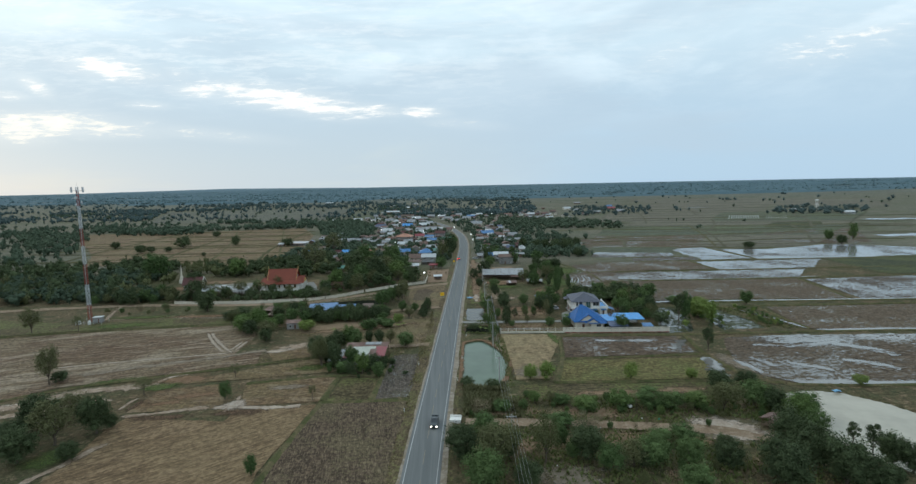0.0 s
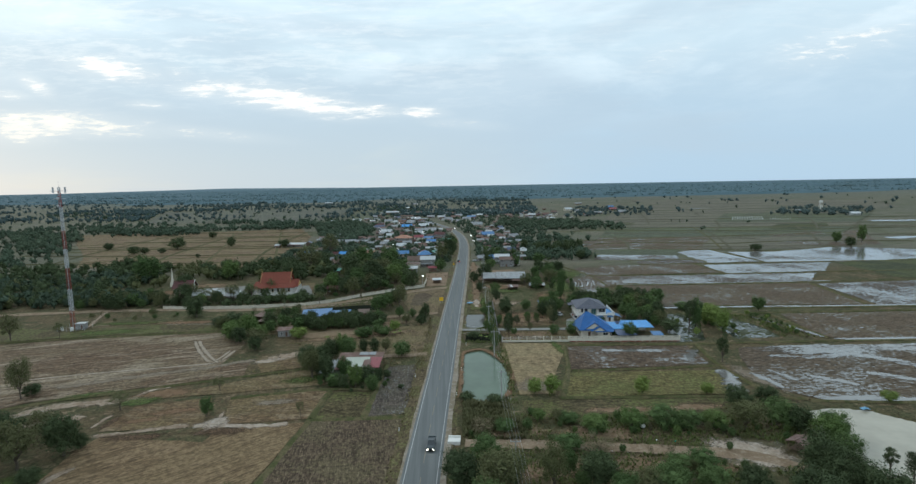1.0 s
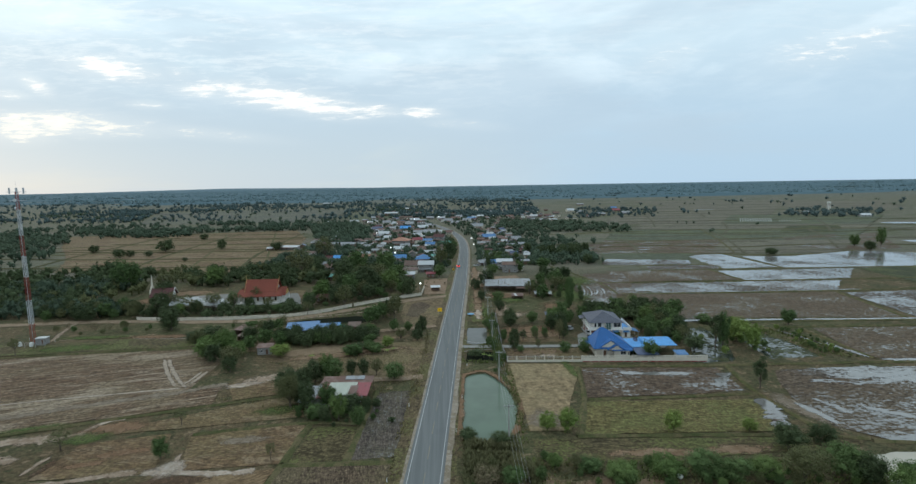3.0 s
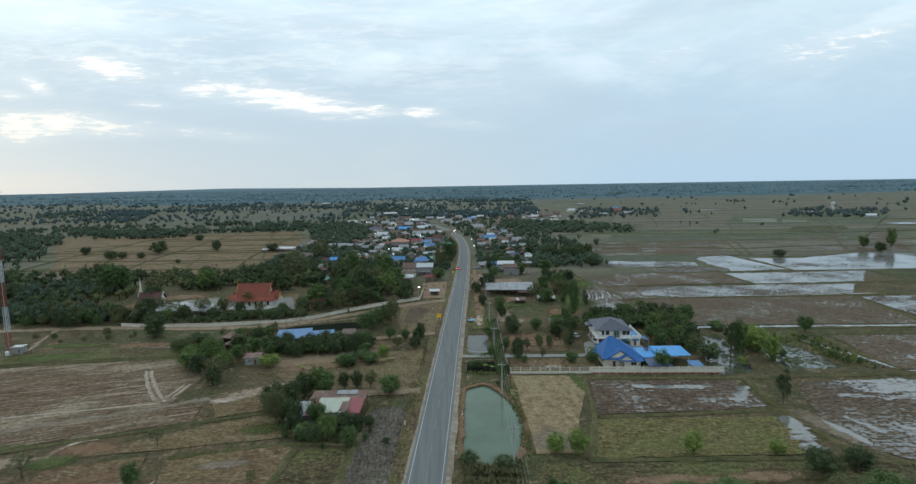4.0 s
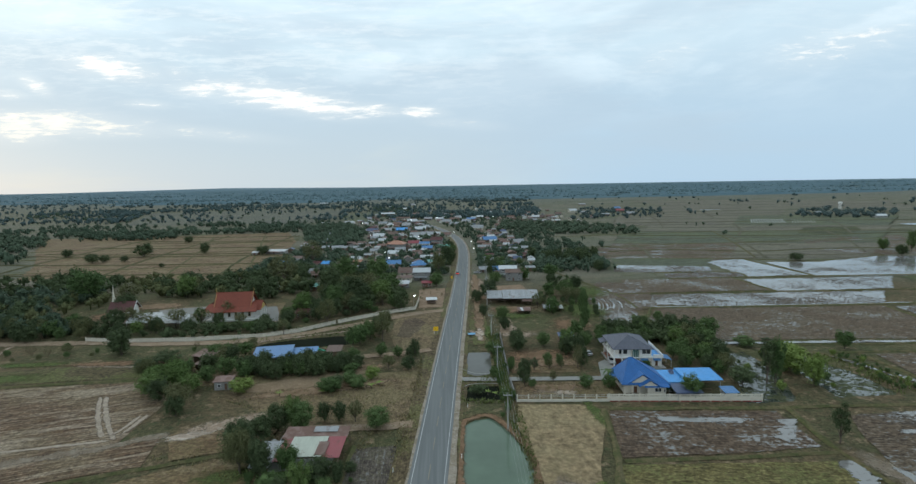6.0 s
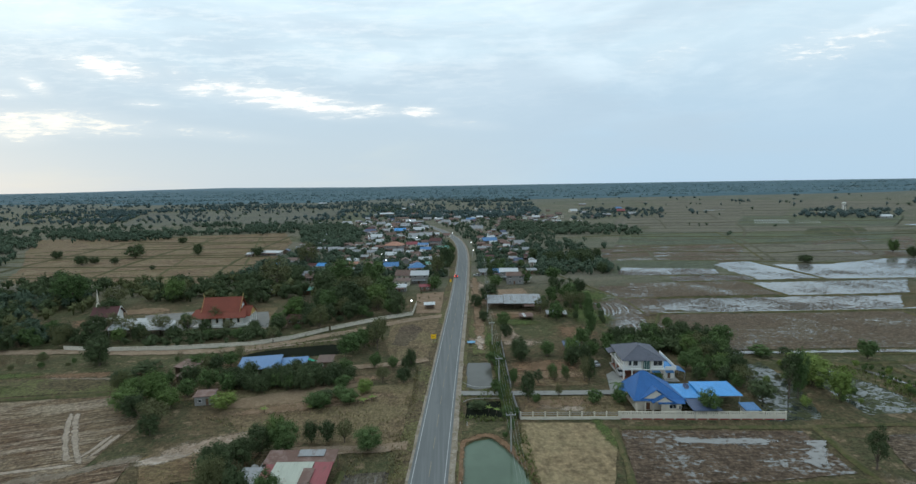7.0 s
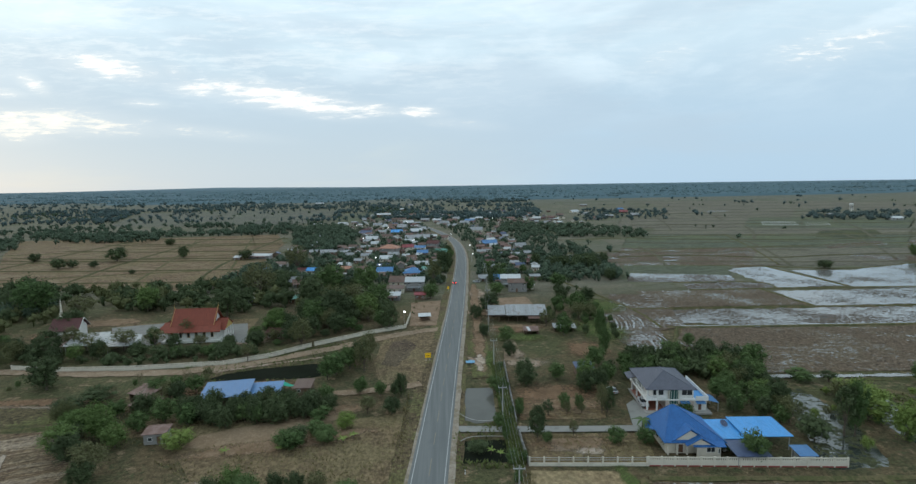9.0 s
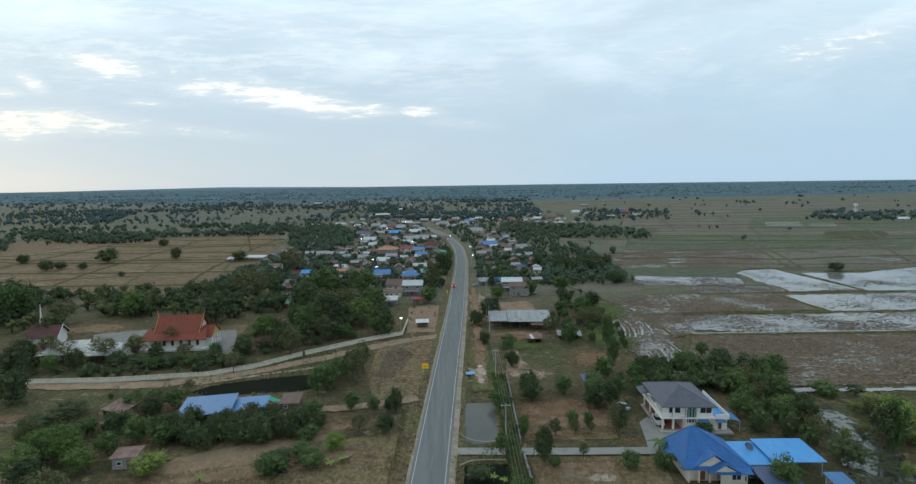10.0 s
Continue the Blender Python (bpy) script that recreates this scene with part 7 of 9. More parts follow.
tufts("ditch_weeds", [([(0, 144), (16, 144), (17, 190), (12, 192), (15, 168), (11, 148), (1, 150)], 0.25), ([(0, 198), (16, 198), (16, 214), (12, 260), (14, 222), (0, 213)], 0.3), ([(104, 236), (126, 232), (136, 198), (124, 199), (123, 214)], 0.25), ([(-90, 268), (-38, 290), (-30, 262), (-50, 248), (-92, 246)], 0.2)], 5000, 43, "grass_green", 0.3, 0.9, "rank green weeds beside water")
tufts("ditch_reeds", [([(0.5, 126), (16, 124), (17, 139), (1, 140)], 0.7), ([(1, 141), (13, 141), (13, 147), (1, 148)], 0.3)], 2600, 46, "reed", 0.7, 1.7, "tall brownish reeds round the ditch")
tufts("fence_weeds", [([(12.6, 216), (15.6, 216), (16.1, 258), (12.3, 264)], 0.6), ([(12.4, 199), (15.6, 199), (15.4, 216), (12.4, 216)], 0.4)], 4200, 44, "grass_green", 0.4, 1.1, "rank green weeds along the fence")
tufts("yard_grass", [([(-95, 205), (-60, 214), (-40, 236), (-95, 246)], 0.5), ([(-40, 160), (-16, 178), (-16, 190), (-48, 192), (-72, 172)], 0.3), ([(17, 200), (44, 199), (46, 212), (17, 212)], 0.2)], 5000, 45, "grass_tall", 0.25, 0.6, "dry grass and weeds about the yards")

# ---- buildings ----
def gable_roof(w, d, z, rise, over=0.6, thick=0.14):
    """Ridge along x over a w by d plan, eaves at height z."""
    hw, hd = w / 2 + over, d / 2 + over
    drop = rise * over / (d / 2)
    m = Mesh()
    m.slab([(-hw, -hd, z - drop), (hw, -hd, z - drop), (hw, 0, z + rise), (-hw, 0, z + rise)], thick)
    m.slab([(-hw, 0, z + rise + 0.01), (hw, 0, z + rise + 0.01), (hw, hd, z - drop), (-hw, hd, z - drop)], thick)
    m.tube((-hw, 0, z + rise + 0.02), (hw, 0, z + rise + 0.02), 0.1, 0.1, 5)
    return m


def hip_roof(w, d, z, rise, over=0.8, ridge=None, thick=0.16):
    hw, hd = w / 2 + over, d / 2 + over
    m = Mesh()
    if w >= d:
        r = (w - d) / 2 if ridge is None else ridge / 2
        a, b = (-r, 0, z + rise), (r, 0, z + rise)
        quads = [[(-hw, -hd, z), (hw, -hd, z), b, a], [(hw, hd, z), (-hw, hd, z), a, b], [(hw, -hd, z), (hw, hd, z), b], [(-hw, hd, z), (-hw, -hd, z), a]]
    else:
        r = (d - w) / 2 if ridge is None else ridge / 2
        a, b = (0, -r, z + rise), (0, r, z + rise)
        quads = [[(hw, -hd, z), (hw, hd, z), b, a], [(-hw, hd, z), (-hw, -hd, z), a, b], [(-hw, -hd, z), (hw, -hd, z), a], [(hw, hd, z), (-hw, hd, z), b]]
    for q in quads:
        m.slab(q, thick)
    m.tube(a, b, 0.1, 0.1, 5)
    for c in ((-hw, -hd, z), (hw, -hd, z), (hw, hd, z), (-hw, hd, z)):
        m.tube(c, a if (Vector(c) - Vector(a)).length < (Vector(c) - Vector(b)).length else b, 0.09, 0.09, 5)
    return m


def shed_roof(w, d, z_front, z_back, over=0.5, thick=0.1):
    hw, hd = w / 2 + over, d / 2 + over
    return Mesh().slab([(-hw, -hd, z_front), (hw, -hd, z_front), (hw, hd, z_back), (-hw, hd, z_back)], thick)


def walls(w, d, h, thick=0.18, gable=0.0):
    """Four walls round an open inside, with gable ends along x where asked."""
    m = Mesh()
    hw, hd = w / 2, d / 2
    m.box(-hw, -hd, 0, hw, -hd + thick, h).box(-hw, hd - thick, 0, hw, hd, h)
    m.box(-hw, -hd + thick, 0, -hw + thick, hd - thick, h).box(hw - thick, -hd + thick, 0, hw, hd - thick, h)
    if gable:
        for x in (-hw, hw - thick):
            n = len(m.v)
            m.v += [(x, -hd, h), (x, hd, h), (x, 0, h + gable), (x + thick, -hd, h), (x + thick, hd, h), (x + thick, 0, h + gable)]
            m.f += [(n, n + 2, n + 1), (n + 3, n + 4, n + 5), (n, n + 3, n + 5, n + 2), (n + 1, n + 2, n + 5, n + 4)]
    return m


def opening(parent, x, y, z, w, h, turn=0, pane="glass", name="window", frame_mat="white"):
    """A framed window or door on a wall face; turn 0 faces -y, 90 faces +x."""
    c, s = math.cos(radians(turn)), math.sin(radians(turn))

    def place(m):
        m.v = [(x + c * a - s * b, y + s * a + c * b, z + e) for a, b, e in m.v]
        return m

    f = Mesh()
    t = 0.09
    f.box(-w / 2, -0.07, 0, w / 2, 0.03, t).box(-w / 2, -0.07, h - t, w / 2, 0.03, h)
    f.box(-w / 2, -0.07, t, -w / 2 + t, 0.03, h - t).box(w / 2 - t, -0.07, t, w / 2, 0.03, h - t)
    if w > 1.2 and name == "window":
        f.box(-t / 2, -0.06, t, t / 2, 0.03, h - t)
    ob = part(name, place(f), M[frame_mat], parent)
    part("pane" if name == "window" else "leaf", place(Mesh().box(-w / 2 + t, -0.035, t, w / 2 - t, 0.02, h - t)), M[pane], ob)
    return ob


def posts(parent, spots, h, r=0.09, mat="concrete", z=0.0):
    for x, y in spots:
        part("post", Mesh().box(x - r, y - r, z, x + r, y + r, h), M[mat], parent)


# the white two-storey house
ob = thing("two_storey_house", "white two-storey house with grey hip roof and balcony", "house", pose(57.3, 230.4, 0, 0, 0, -3))
w, d = 12.2, 14.0
part("foundation", Mesh().slab([(-6.8, -8.6, 0.4), (10.2, -8.6, 0.4), (10.2, 7.4, 0.4), (-6.8, 7.4, 0.4)], 0.4), M["concrete"], ob)
ground_floor = Mesh().box(-1.2, -7.0, 0.4, 6.1, -6.8, 3.2).box(-1.2, -6.8, 0.4, -1.0, 7.0, 3.2).box(5.9, -6.8, 0.4, 6.1, 7.0, 3.2).box(-6.1, 6.8, 0.4, -1.2, 7.0, 3.2)
part("ground_floor_wall", ground_floor, M["pinkish"], ob)
part("upper_floor", Mesh().box(-6.5, -7.4, 3.2, 6.4, 7.2, 3.5).box(6.4, -7.4, 3.2, 9.6, 7.2, 3.5), M["white"], ob)
part("upper_wall", walls(10.6, 13.0, 2.9), M["white"], ob).matrix_local = pose(0.8, 0, 3.5)
part("roof", hip_roof(12.0, 14.4, 6.35, 2.75, 0.55, 2.6), M["grey_tile"], ob, "blue-grey tiled hip roof")
part("carport_floor", Mesh().box(-6.3, -7.2, 0.41, -1.25, 6.7, 0.44), M["terracotta"], ob)
posts(ob, [(-5.9, -6.9), (-5.9, -2.4), (-5.9, 2.2), (-5.9, 6.6), (-3.4, -6.9)], 6.3, 0.2, "white", 0.4)
for y0 in (-6.7, -2.2, 2.4):
    rail = Mesh().box(-6.3, y0, 4.35, -6.1, y0 + 4.1, 4.5)
    part("balcony_rail", rail, M["white"], ob)
    for i in range(9):
        part("baluster", Mesh().box(-6.26, y0 + 0.2 + 0.45 * i, 3.5, -6.14, y0 + 0.34 + 0.45 * i, 4.35), M["white"], ob)
part("balcony_front", Mesh().box(-6.3, -7.3, 3.5, -4.6, -7.15, 4.5), M["white"], ob)
for x in (-3.0, 4.4):
    opening(ob, x, -6.54, 4.3, 2.8, 1.75)
arch = Mesh().box(-0.2, -7.14, 2.2, 1.9, -7.0, 5.4)
for i in range(7):
    a0, a1 = math.pi * i / 7, math.pi * (i + 1) / 7
    arch.face((0.85 + 1.05 * math.cos(a0), -7.14, 5.4 + 1.05 * math.sin(a0)), (0.85 + 1.05 * math.cos(a1), -7.14, 5.4 + 1.05 * math.sin(a1)), (0.85, -7.14, 5.4))
part("stair_bay", Mesh().box(-0.5, -7.05, 0.4, 2.2, -6.5, 6.3), M["cream"], ob)
glazing = part("arched_window", arch, M["green_glass"], ob, "tall arched green window")
for i in range(3):
    part("glazing_bar", Mesh().box(0.1 + 0.72 * i, -7.2, 2.2, 0.18 + 0.72 * i, -7.14, 6.2 if i == 1 else 5.6), M["white"], glazing)
opening(ob, 4.3, -7.02, 1.2, 2.0, 1.4)
for x in (3.6, 7.6):
    part("awning", Mesh().slab([(x - 1.2, -8.1, 2.7), (x + 1.2, -8.1, 2.7), (x + 1.2, -7.0, 3.1), (x - 1.2, -7.0, 3.1)], 0.06), M["blue_sheet"], ob, "small blue window awning")
part("terrace_rail", Mesh().box(6.4, -7.4, 3.5, 9.6, -7.2, 4.4).box(9.4, -7.2, 3.5, 9.6, 7.2, 4.4), M["white"], ob)
part("terrace_floor", Mesh().box(6.45, -7.15, 3.5, 9.35, 7.1, 3.53), M["light_blue"], ob)
part("annex_wall", Mesh().box(6.1, -7.0, 0.4, 9.3, -6.8, 3.2).box(9.1, -6.8, 0.4, 9.3, 7.0, 3.2), M["white"], ob)
opening(ob, 7.6, -7.02, 0.5, 1.0, 2.0, 0, "door", "door")
part("side_awning", Mesh().slab([(9.5, -7.0, 3.3), (12.6, -7.0, 2.5), (12.6, -2.0, 2.5), (9.5, -2.0, 3.3)], 0.07), M["blue_sheet"], ob, "blue sheet awning")
posts(ob, [(12.4, -6.8), (12.4, -2.2)], 2.45, 0.06, "steel")
part("rear_porch_roof", Mesh().slab([(-8.2, 2.8, 5.2), (-5.6, 2.8, 5.9), (-5.6, 7.4, 5.9), (-8.2, 7.4, 5.2)], 0.12), M["grey_tile"], ob)

# the blue-roofed house with nested front gables
ob = thing("blue_roofed_house", "cream bungalow with glossy blue tiled roof and gables", "house", pose(53.4, 207.6, 0, 0, 0, -2))
part("wall", walls(11.6, 9.6, 3.1), M["cream"], ob)
m = Mesh()
a, b = (-2.9, 1.2, 8.6), (-1.9, 1.2, 8.6)
q = [(-6.7, -6.0, 3.1), (6.9, -6.0, 3.1), (6.7, 6.2, 3.1), (-6.7, 6.2, 3.1)]
for face in ([q[0], q[1], b, a], [q[1], q[2], b], [q[2], q[3], a, b], [q[3], q[0], a]):
    m.slab(face, 0.16)
for c, e in ((q[0], a), (q[1], b), (q[2], b), (q[3], a), (a, b)):
    m.tube(c, e, 0.1, 0.1, 5)
part("roof", m, M["blue_tile"], ob, "glossy blue tiled hip roof")


def front_gable(x, y0, y1, half, z, rise):
    """A gable that looks to the front, ridge along y."""
    m = Mesh()
    m.slab([(x - half, y0, z), (x, y0, z + rise), (x, y1, z + rise), (x - half, y1, z)], 0.14)
    m.slab([(x, y0, z + rise), (x + half, y0, z), (x + half, y1, z), (x, y1, z + rise)], 0.14)
    return m


part("gable_roof", front_gable(-0.8, -5.9, 0.5, 4.4, 3.2, 2.9), M["blue_tile"], ob)
part("gable_wall", Mesh().face((-4.4, -5.5, 3.2), (2.8, -5.5, 3.2), (-0.8, -5.5, 5.6)), M["cream"], ob, "cream gable panel")
part("porch_gable_roof", front_gable(0.9, -7.2, -4.0, 3.1, 2.95, 1.8), M["blue_tile"], ob)
part("porch_gable_wall", Mesh().face((-1.3, -6.8, 3.0), (3.1, -6.8, 3.0), (0.9, -6.8, 4.3)), M["cream"], ob)
part("porch_wall", Mesh().box(0.2, -6.6, 0, 5.4, -6.4, 3.0).box(5.2, -6.4, 0, 5.4, -4.8, 3.0), M["cream"], ob)
part("porch_eave", Mesh().slab([(-0.8, -7.4, 2.85), (6.2, -7.4, 2.85), (6.2, -5.0, 3.5), (-0.8, -5.0, 3.5)], 0.1), M["blue_tile"], ob)
opening(ob, 3.2, -6.62, 1.2, 1.9, 1.2)
opening(ob, 5.0, -6.62, 1.0, 0.5, 1.1)
opening(ob, -2.6, -4.82, 0.1, 1.2, 2.1, 0, "door", "door")
opening(ob, -5.82, 0.5, 1.0, 1.6, 1.3, -90)
posts(ob, [(-5.6, -5.4), (-3.6, -5.4), (-1.4, -5.4)], 3.1, 0.17, "cream")
part("side_eave", Mesh().slab([(-8.0, 0.5, 2.5), (-5.2, 0.5, 3.6), (-5.2, 5.4, 3.6), (-8.0, 5.4, 2.5)], 0.1), M["blue_tile"], ob)
posts(ob, [(-7.7, 0.8), (-7.7, 5.1)], 2.5, 0.12, "cream")

for x0, x1, y0, y1, zf, zb, mat, text in (
    (59.8, 65.6, 203.3, 211.4, 3.1, 3.5, "light_blue", "open shed with light blue sheet roof"),
    (65.4, 75.6, 203.3, 211.4, 3.5, 4.0, "light_blue", "long shed with light blue sheet roof"),
    (60.2, 67.0, 196.9, 203.6, 2.5, 3.0, "dark_blue", "open shed with dark blue sheet roof"),
    (73.6, 77.0, 197.2, 200.6, 2.2, 2.6, "blue_sheet", "small white shed with blue sheet roof"),
):
    ob = thing("shed", text, "shed", pose((x0 + x1) / 2, (y0 + y1) / 2, 0, 0, 0, -1))
    w, d = x1 - x0, y1 - y0
    part("roof", shed_roof(w, d, zf, zb, 0.3), M[mat], ob)
    part("back_wall", Mesh().box(-w / 2 + 0.2, d / 2 - 0.3, 0, w / 2 - 0.2, d / 2 - 0.12, zb - 0.25), M["white"], ob)
    if w < 4:
        part("front_wall", Mesh().box(-w / 2 + 0.2, -d / 2 + 0.1, 0, w / 2 - 0.2, -d / 2 + 0.25, zf - 0.2), M["white"], ob)
    posts(ob, [(x, y) for x in (-w / 2 + 0.3, w / 2 - 0.3) for y in (-d / 2 + 0.3, d / 2 - 0.5)], zf - 0.12, 0.08)
dish = thing("satellite_dish", "dark mesh satellite dish on a roof", "satellite dish", pose(63.0, 208.5, 3.95, 38, 0, 12))
m = Mesh()
for i in range(12):
    a0, a1 = math.pi * i / 6, math.pi * (i + 1) / 6
    m.face((0, 0, 0), (0.5 * math.cos(a0), 0.5 * math.sin(a0), 0.06), (0.5 * math.cos(a1), 0.5 * math.sin(a1), 0.06))
    m.face((0.5 * math.cos(a0), 0.5 * math.sin(a0), 0.06), (0.9 * math.cos(a0), 0.9 * math.sin(a0), 0.25), (0.9 * math.cos(a1), 0.9 * math.sin(a1), 0.25), (0.5 * math.cos(a1), 0.5 * math.sin(a1), 0.06))
part("reflector", m, M["dark_blue"], dish)
part("feed_arm", Mesh().tube((0, 0, 0), (0, 0, 0.7), 0.03), M["steel"], dish)
part("mount", Mesh().tube((0, 0, 0), (0, 0.35, -0.55), 0.05), M["steel"], dish)

# boundary walls: panels between posts
def walled(points, h, gap, mat, text, name="boundary_wall", base_mat=None, rail=False, cap=0.12):
    ob = thing(name, text, "wall")
    run = along(points, gap)
    for i, (p, r) in enumerate(run):
        part("post", Mesh().box(p.x - 0.14, p.y - 0.14, -0.1, p.x + 0.14, p.y + 0.14, h + cap), M[mat], ob)
        if i == len(run) - 1:
            break
        q = run[i + 1][0]
        side = Vector((q.y - p.y, p.x - q.x)).normalized() * 0.06

        def wallbit(z0, z1, k=1.0):
            m = Mesh()
            pts = [(p.x + side.x * k, p.y + side.y * k), (q.x + side.x * k, q.y + side.y * k), (q.x - side.x * k, q.y - side.y * k), (p.x - side.x * k, p.y - side.y * k)]
            return m.slab([(x, y, z1) for x, y in pts], z1 - z0)

        if rail:
            part("wall_panel", wallbit(-0.1, h * 0.36), M[mat], ob)
            part("rail", wallbit(h * 0.66, h * 0.72, 0.4), M["steel"], ob)
            part("rail", wallbit(h * 0.92, h * 0.98, 0.4), M["steel"], ob)
        else:
            part("wall_panel", wallbit(-0.1, h * 0.68), M[mat], ob)
            part("coping", wallbit(h * 0.9, h, 1.4), M[mat], ob)
            d = (q - p)
            for j in range(6):
                c = p + d * ((j + 0.5) / 6)
                part("baluster", Mesh().box(c.x - 0.13, c.y - 0.05, h * 0.68, c.x + 0.13, c.y + 0.05, h * 0.9), M[mat], ob)
        if base_mat:
            part("plinth", wallbit(-0.1, 0.18, 1.6), M[base_mat], ob, "dull red painted plinth")
    return ob


walled([(41.7, 198.1), (83.0, 196.3)], 2.0, 2.75, "cream", "cream panelled boundary wall with red painted plinth", base_mat="red_paint")
walled([(16.4, 198.9), (41.4, 198.1)], 1.9, 3.1, "cream", "low cream wall with posts and steel rails", rail=True)
walled([(16.2, 199.5), (15.8, 212.5)], 1.6, 3.2, "grey_wall", "weathered grey fence wall with rails", rail=True)
walled([(15.9, 218.5), (16.3, 238), (16.8, 260)], 1.6, 3.2, "grey_wall", "weathered grey fence wall with rails", rail=True)
walled([(-150, 263.2), (-134, 260.5), (-107, 261), (-79, 264.5), (-66, 271.5), (-54, 283)], 1.5, 3.4, "cream", "long cream temple boundary wall", cap=0.08)
walled([(-53, 284), (-35, 298), (-20.5, 306.5), (-20.2, 326)], 1.5, 3.4, "cream", "cream temple boundary wall at the corner", cap=0.08)

# ---- temple ----
ob = thing("temple_hall", "white temple hall with tiered orange-red tiled roof", "temple", pose(-103.3, 296.5, 0, 0, 0, 4))
part("plinth", Mesh().box(-11.5, -6.6, 0, 11.5, 6.6, 0.8), M["white"], ob)
part("wall", walls(19.0, 10.6, 5.6, 0.3), M["white"], ob)
m = Mesh()
for s in (1, -1):
    q = [(-12.2, s * -7.4, 4.5), (11.4, s * -7.4, 4.5), (10.4, s * -3.0, 7.6), (-11.0, s * -3.0, 7.6)]
    m.slab(q if s > 0 else q[::-1], 0.2)
part("lower_roof", m, M["red_tile"], ob)
part("end_skirt_roof", Mesh().slab([(-13.4, -7.4, 4.4), (-11.0, -3.3, 7.2), (-11.0, 3.3, 7.2), (-13.4, 7.4, 4.4)][::-1], 0.2).slab([(-13.4, -7.4, 4.38), (-12.1, -7.4, 4.4), (-10.9, -3.3, 7.1)], 0.2), M["red_tile"], ob)
part("upper_roof", gable_roof(15.0, 8.6, 7.0, 5.2, 1.1, 0.2), M["red_tile"], ob)
part("gable_wall", Mesh().face((-7.5, -4.3, 6.9), (-7.5, 4.3, 6.9), (-7.5, 0, 11.8)).face((7.5, -4.3, 6.9), (7.5, 4.3, 6.9), (7.5, 0, 11.8)), M["white"], ob)
m = front_gable(0, -12.4, -8.0, 4.6, 4.4, 3.6)
m.v = [(-y, x, z) for x, y, z in m.v]
part("porch_roof", m, M["red_tile"], ob)
part("porch_gable", Mesh().face((12.2, -4.2, 4.5), (12.2, 4.2, 4.5), (12.2, 0, 7.7)), M["gold"], ob)
posts(ob, [(12.0, -3.8), (12.0, -1.3), (12.0, 1.3), (12.0, 3.8)], 4.6, 0.28, "white")
for x in (-8.2, 8.2):
    part("finial", Mesh().tube((x, 0, 12.3), (x * 1.05, 0, 13.2), 0.16, 0.1).tube((x * 1.05, 0, 13.2), (x * 1.03, 0, 14.4), 0.1, 0.02), M["gold"], ob, "gilded horn-shaped roof finial")
for s in (-1, 1):
    part("bargeboard", Mesh().tube((8.2, s * 5.0, 6.5), (8.2, 0, 12.25), 0.09, 0.09, 4).tube((-8.2, s * 5.0, 6.5), (-8.2, 0, 12.25), 0.09, 0.09, 4), M["gold"], ob)
for x in (-7.5, -4.5, -1.5, 1.5, 4.5, 7.5):
    opening(ob, x, -5.33, 1.8, 1.1, 2.0, 0, "glass", "window", "gold")

ob = thing("small_temple_hall", "small hall with maroon tiled roof and white gables", "temple", pose(-160.0, 303.0, 0, 0, 0, 10))
part("wall", walls(9.5, 7.4, 4.0, 0.25, 2.6), M["white"], ob)
part("roof", gable_roof(9.6, 7.6, 4.0, 3.2, 0.9), M["maroon_tile"], ob)
part("bargeboard", Mesh().tube((5.8, -4.7, 3.2), (5.8, 0, 7.4), 0.15, 0.15, 4).tube((5.8, 4.7, 3.2), (5.8, 0, 7.4), 0.15, 0.15, 4), M["white"], ob)
opening(ob, 0, -3.72, 1.2, 1.2, 1.6)
ob = thing("stupa_spire", "slender whitewashed stupa with tapering spire", "stupa", pose(-177.7, 322, 0))
for name, a, b, r0, r1 in (("base", 0, 2.4, 1.7, 1.5), ("bell", 2.4, 4.8, 1.25, 0.7), ("spire", 4.8, 11.5, 0.55, 0.06)):
    part(name, Mesh().tube((0, 0, a), (0, 0, b), r0, r1, 10), M["cream"], ob)
for pts, zz, mat, text in (
    ([(-157.5, 291.0), (-150.5, 276.9), (-143.6, 276.8), (-149.0, 291.2)], 3.0, "rust", "low canopy with dull rusty sheet roof"),
    ([(-148.6, 291.6), (-143.3, 277.2), (-127.9, 277.6), (-136.2, 293.6)], 3.4, "stained_sheet", "long canopy with stained white sheet roof"),
    ([(-135.9, 290.6), (-127.6, 276.9), (-114.8, 277.3), (-121.8, 290.0)], 3.2, "stained_sheet", "lower canopy with stained white sheet roof"),
):
    ob = thing("canopy", text, "canopy")
    cx, cy = sum(p[0] for p in pts) / 4, sum(p[1] for p in pts) / 4
    p, q, r, o = [Vector(v) for v in pts]
    n = max(3, round((r - q).length / 2.6))
    for i in range(n):
        u, w = i / n, (i + 0.97) / n
        lift = 0.04 * (i % 2)
        part("roof_sheet", Mesh().slab([(*q.lerp(r, u), zz + lift), (*q.lerp(r, w), zz + lift), (*p.lerp(o, w), zz + 0.7 + lift), (*p.lerp(o, u), zz + 0.7 + lift)], 0.06), M[mat], ob)
    posts(ob, [(cx + (x - cx) * 0.9, cy + (y - cy) * 0.9) for x, y in pts], zz, 0.1)
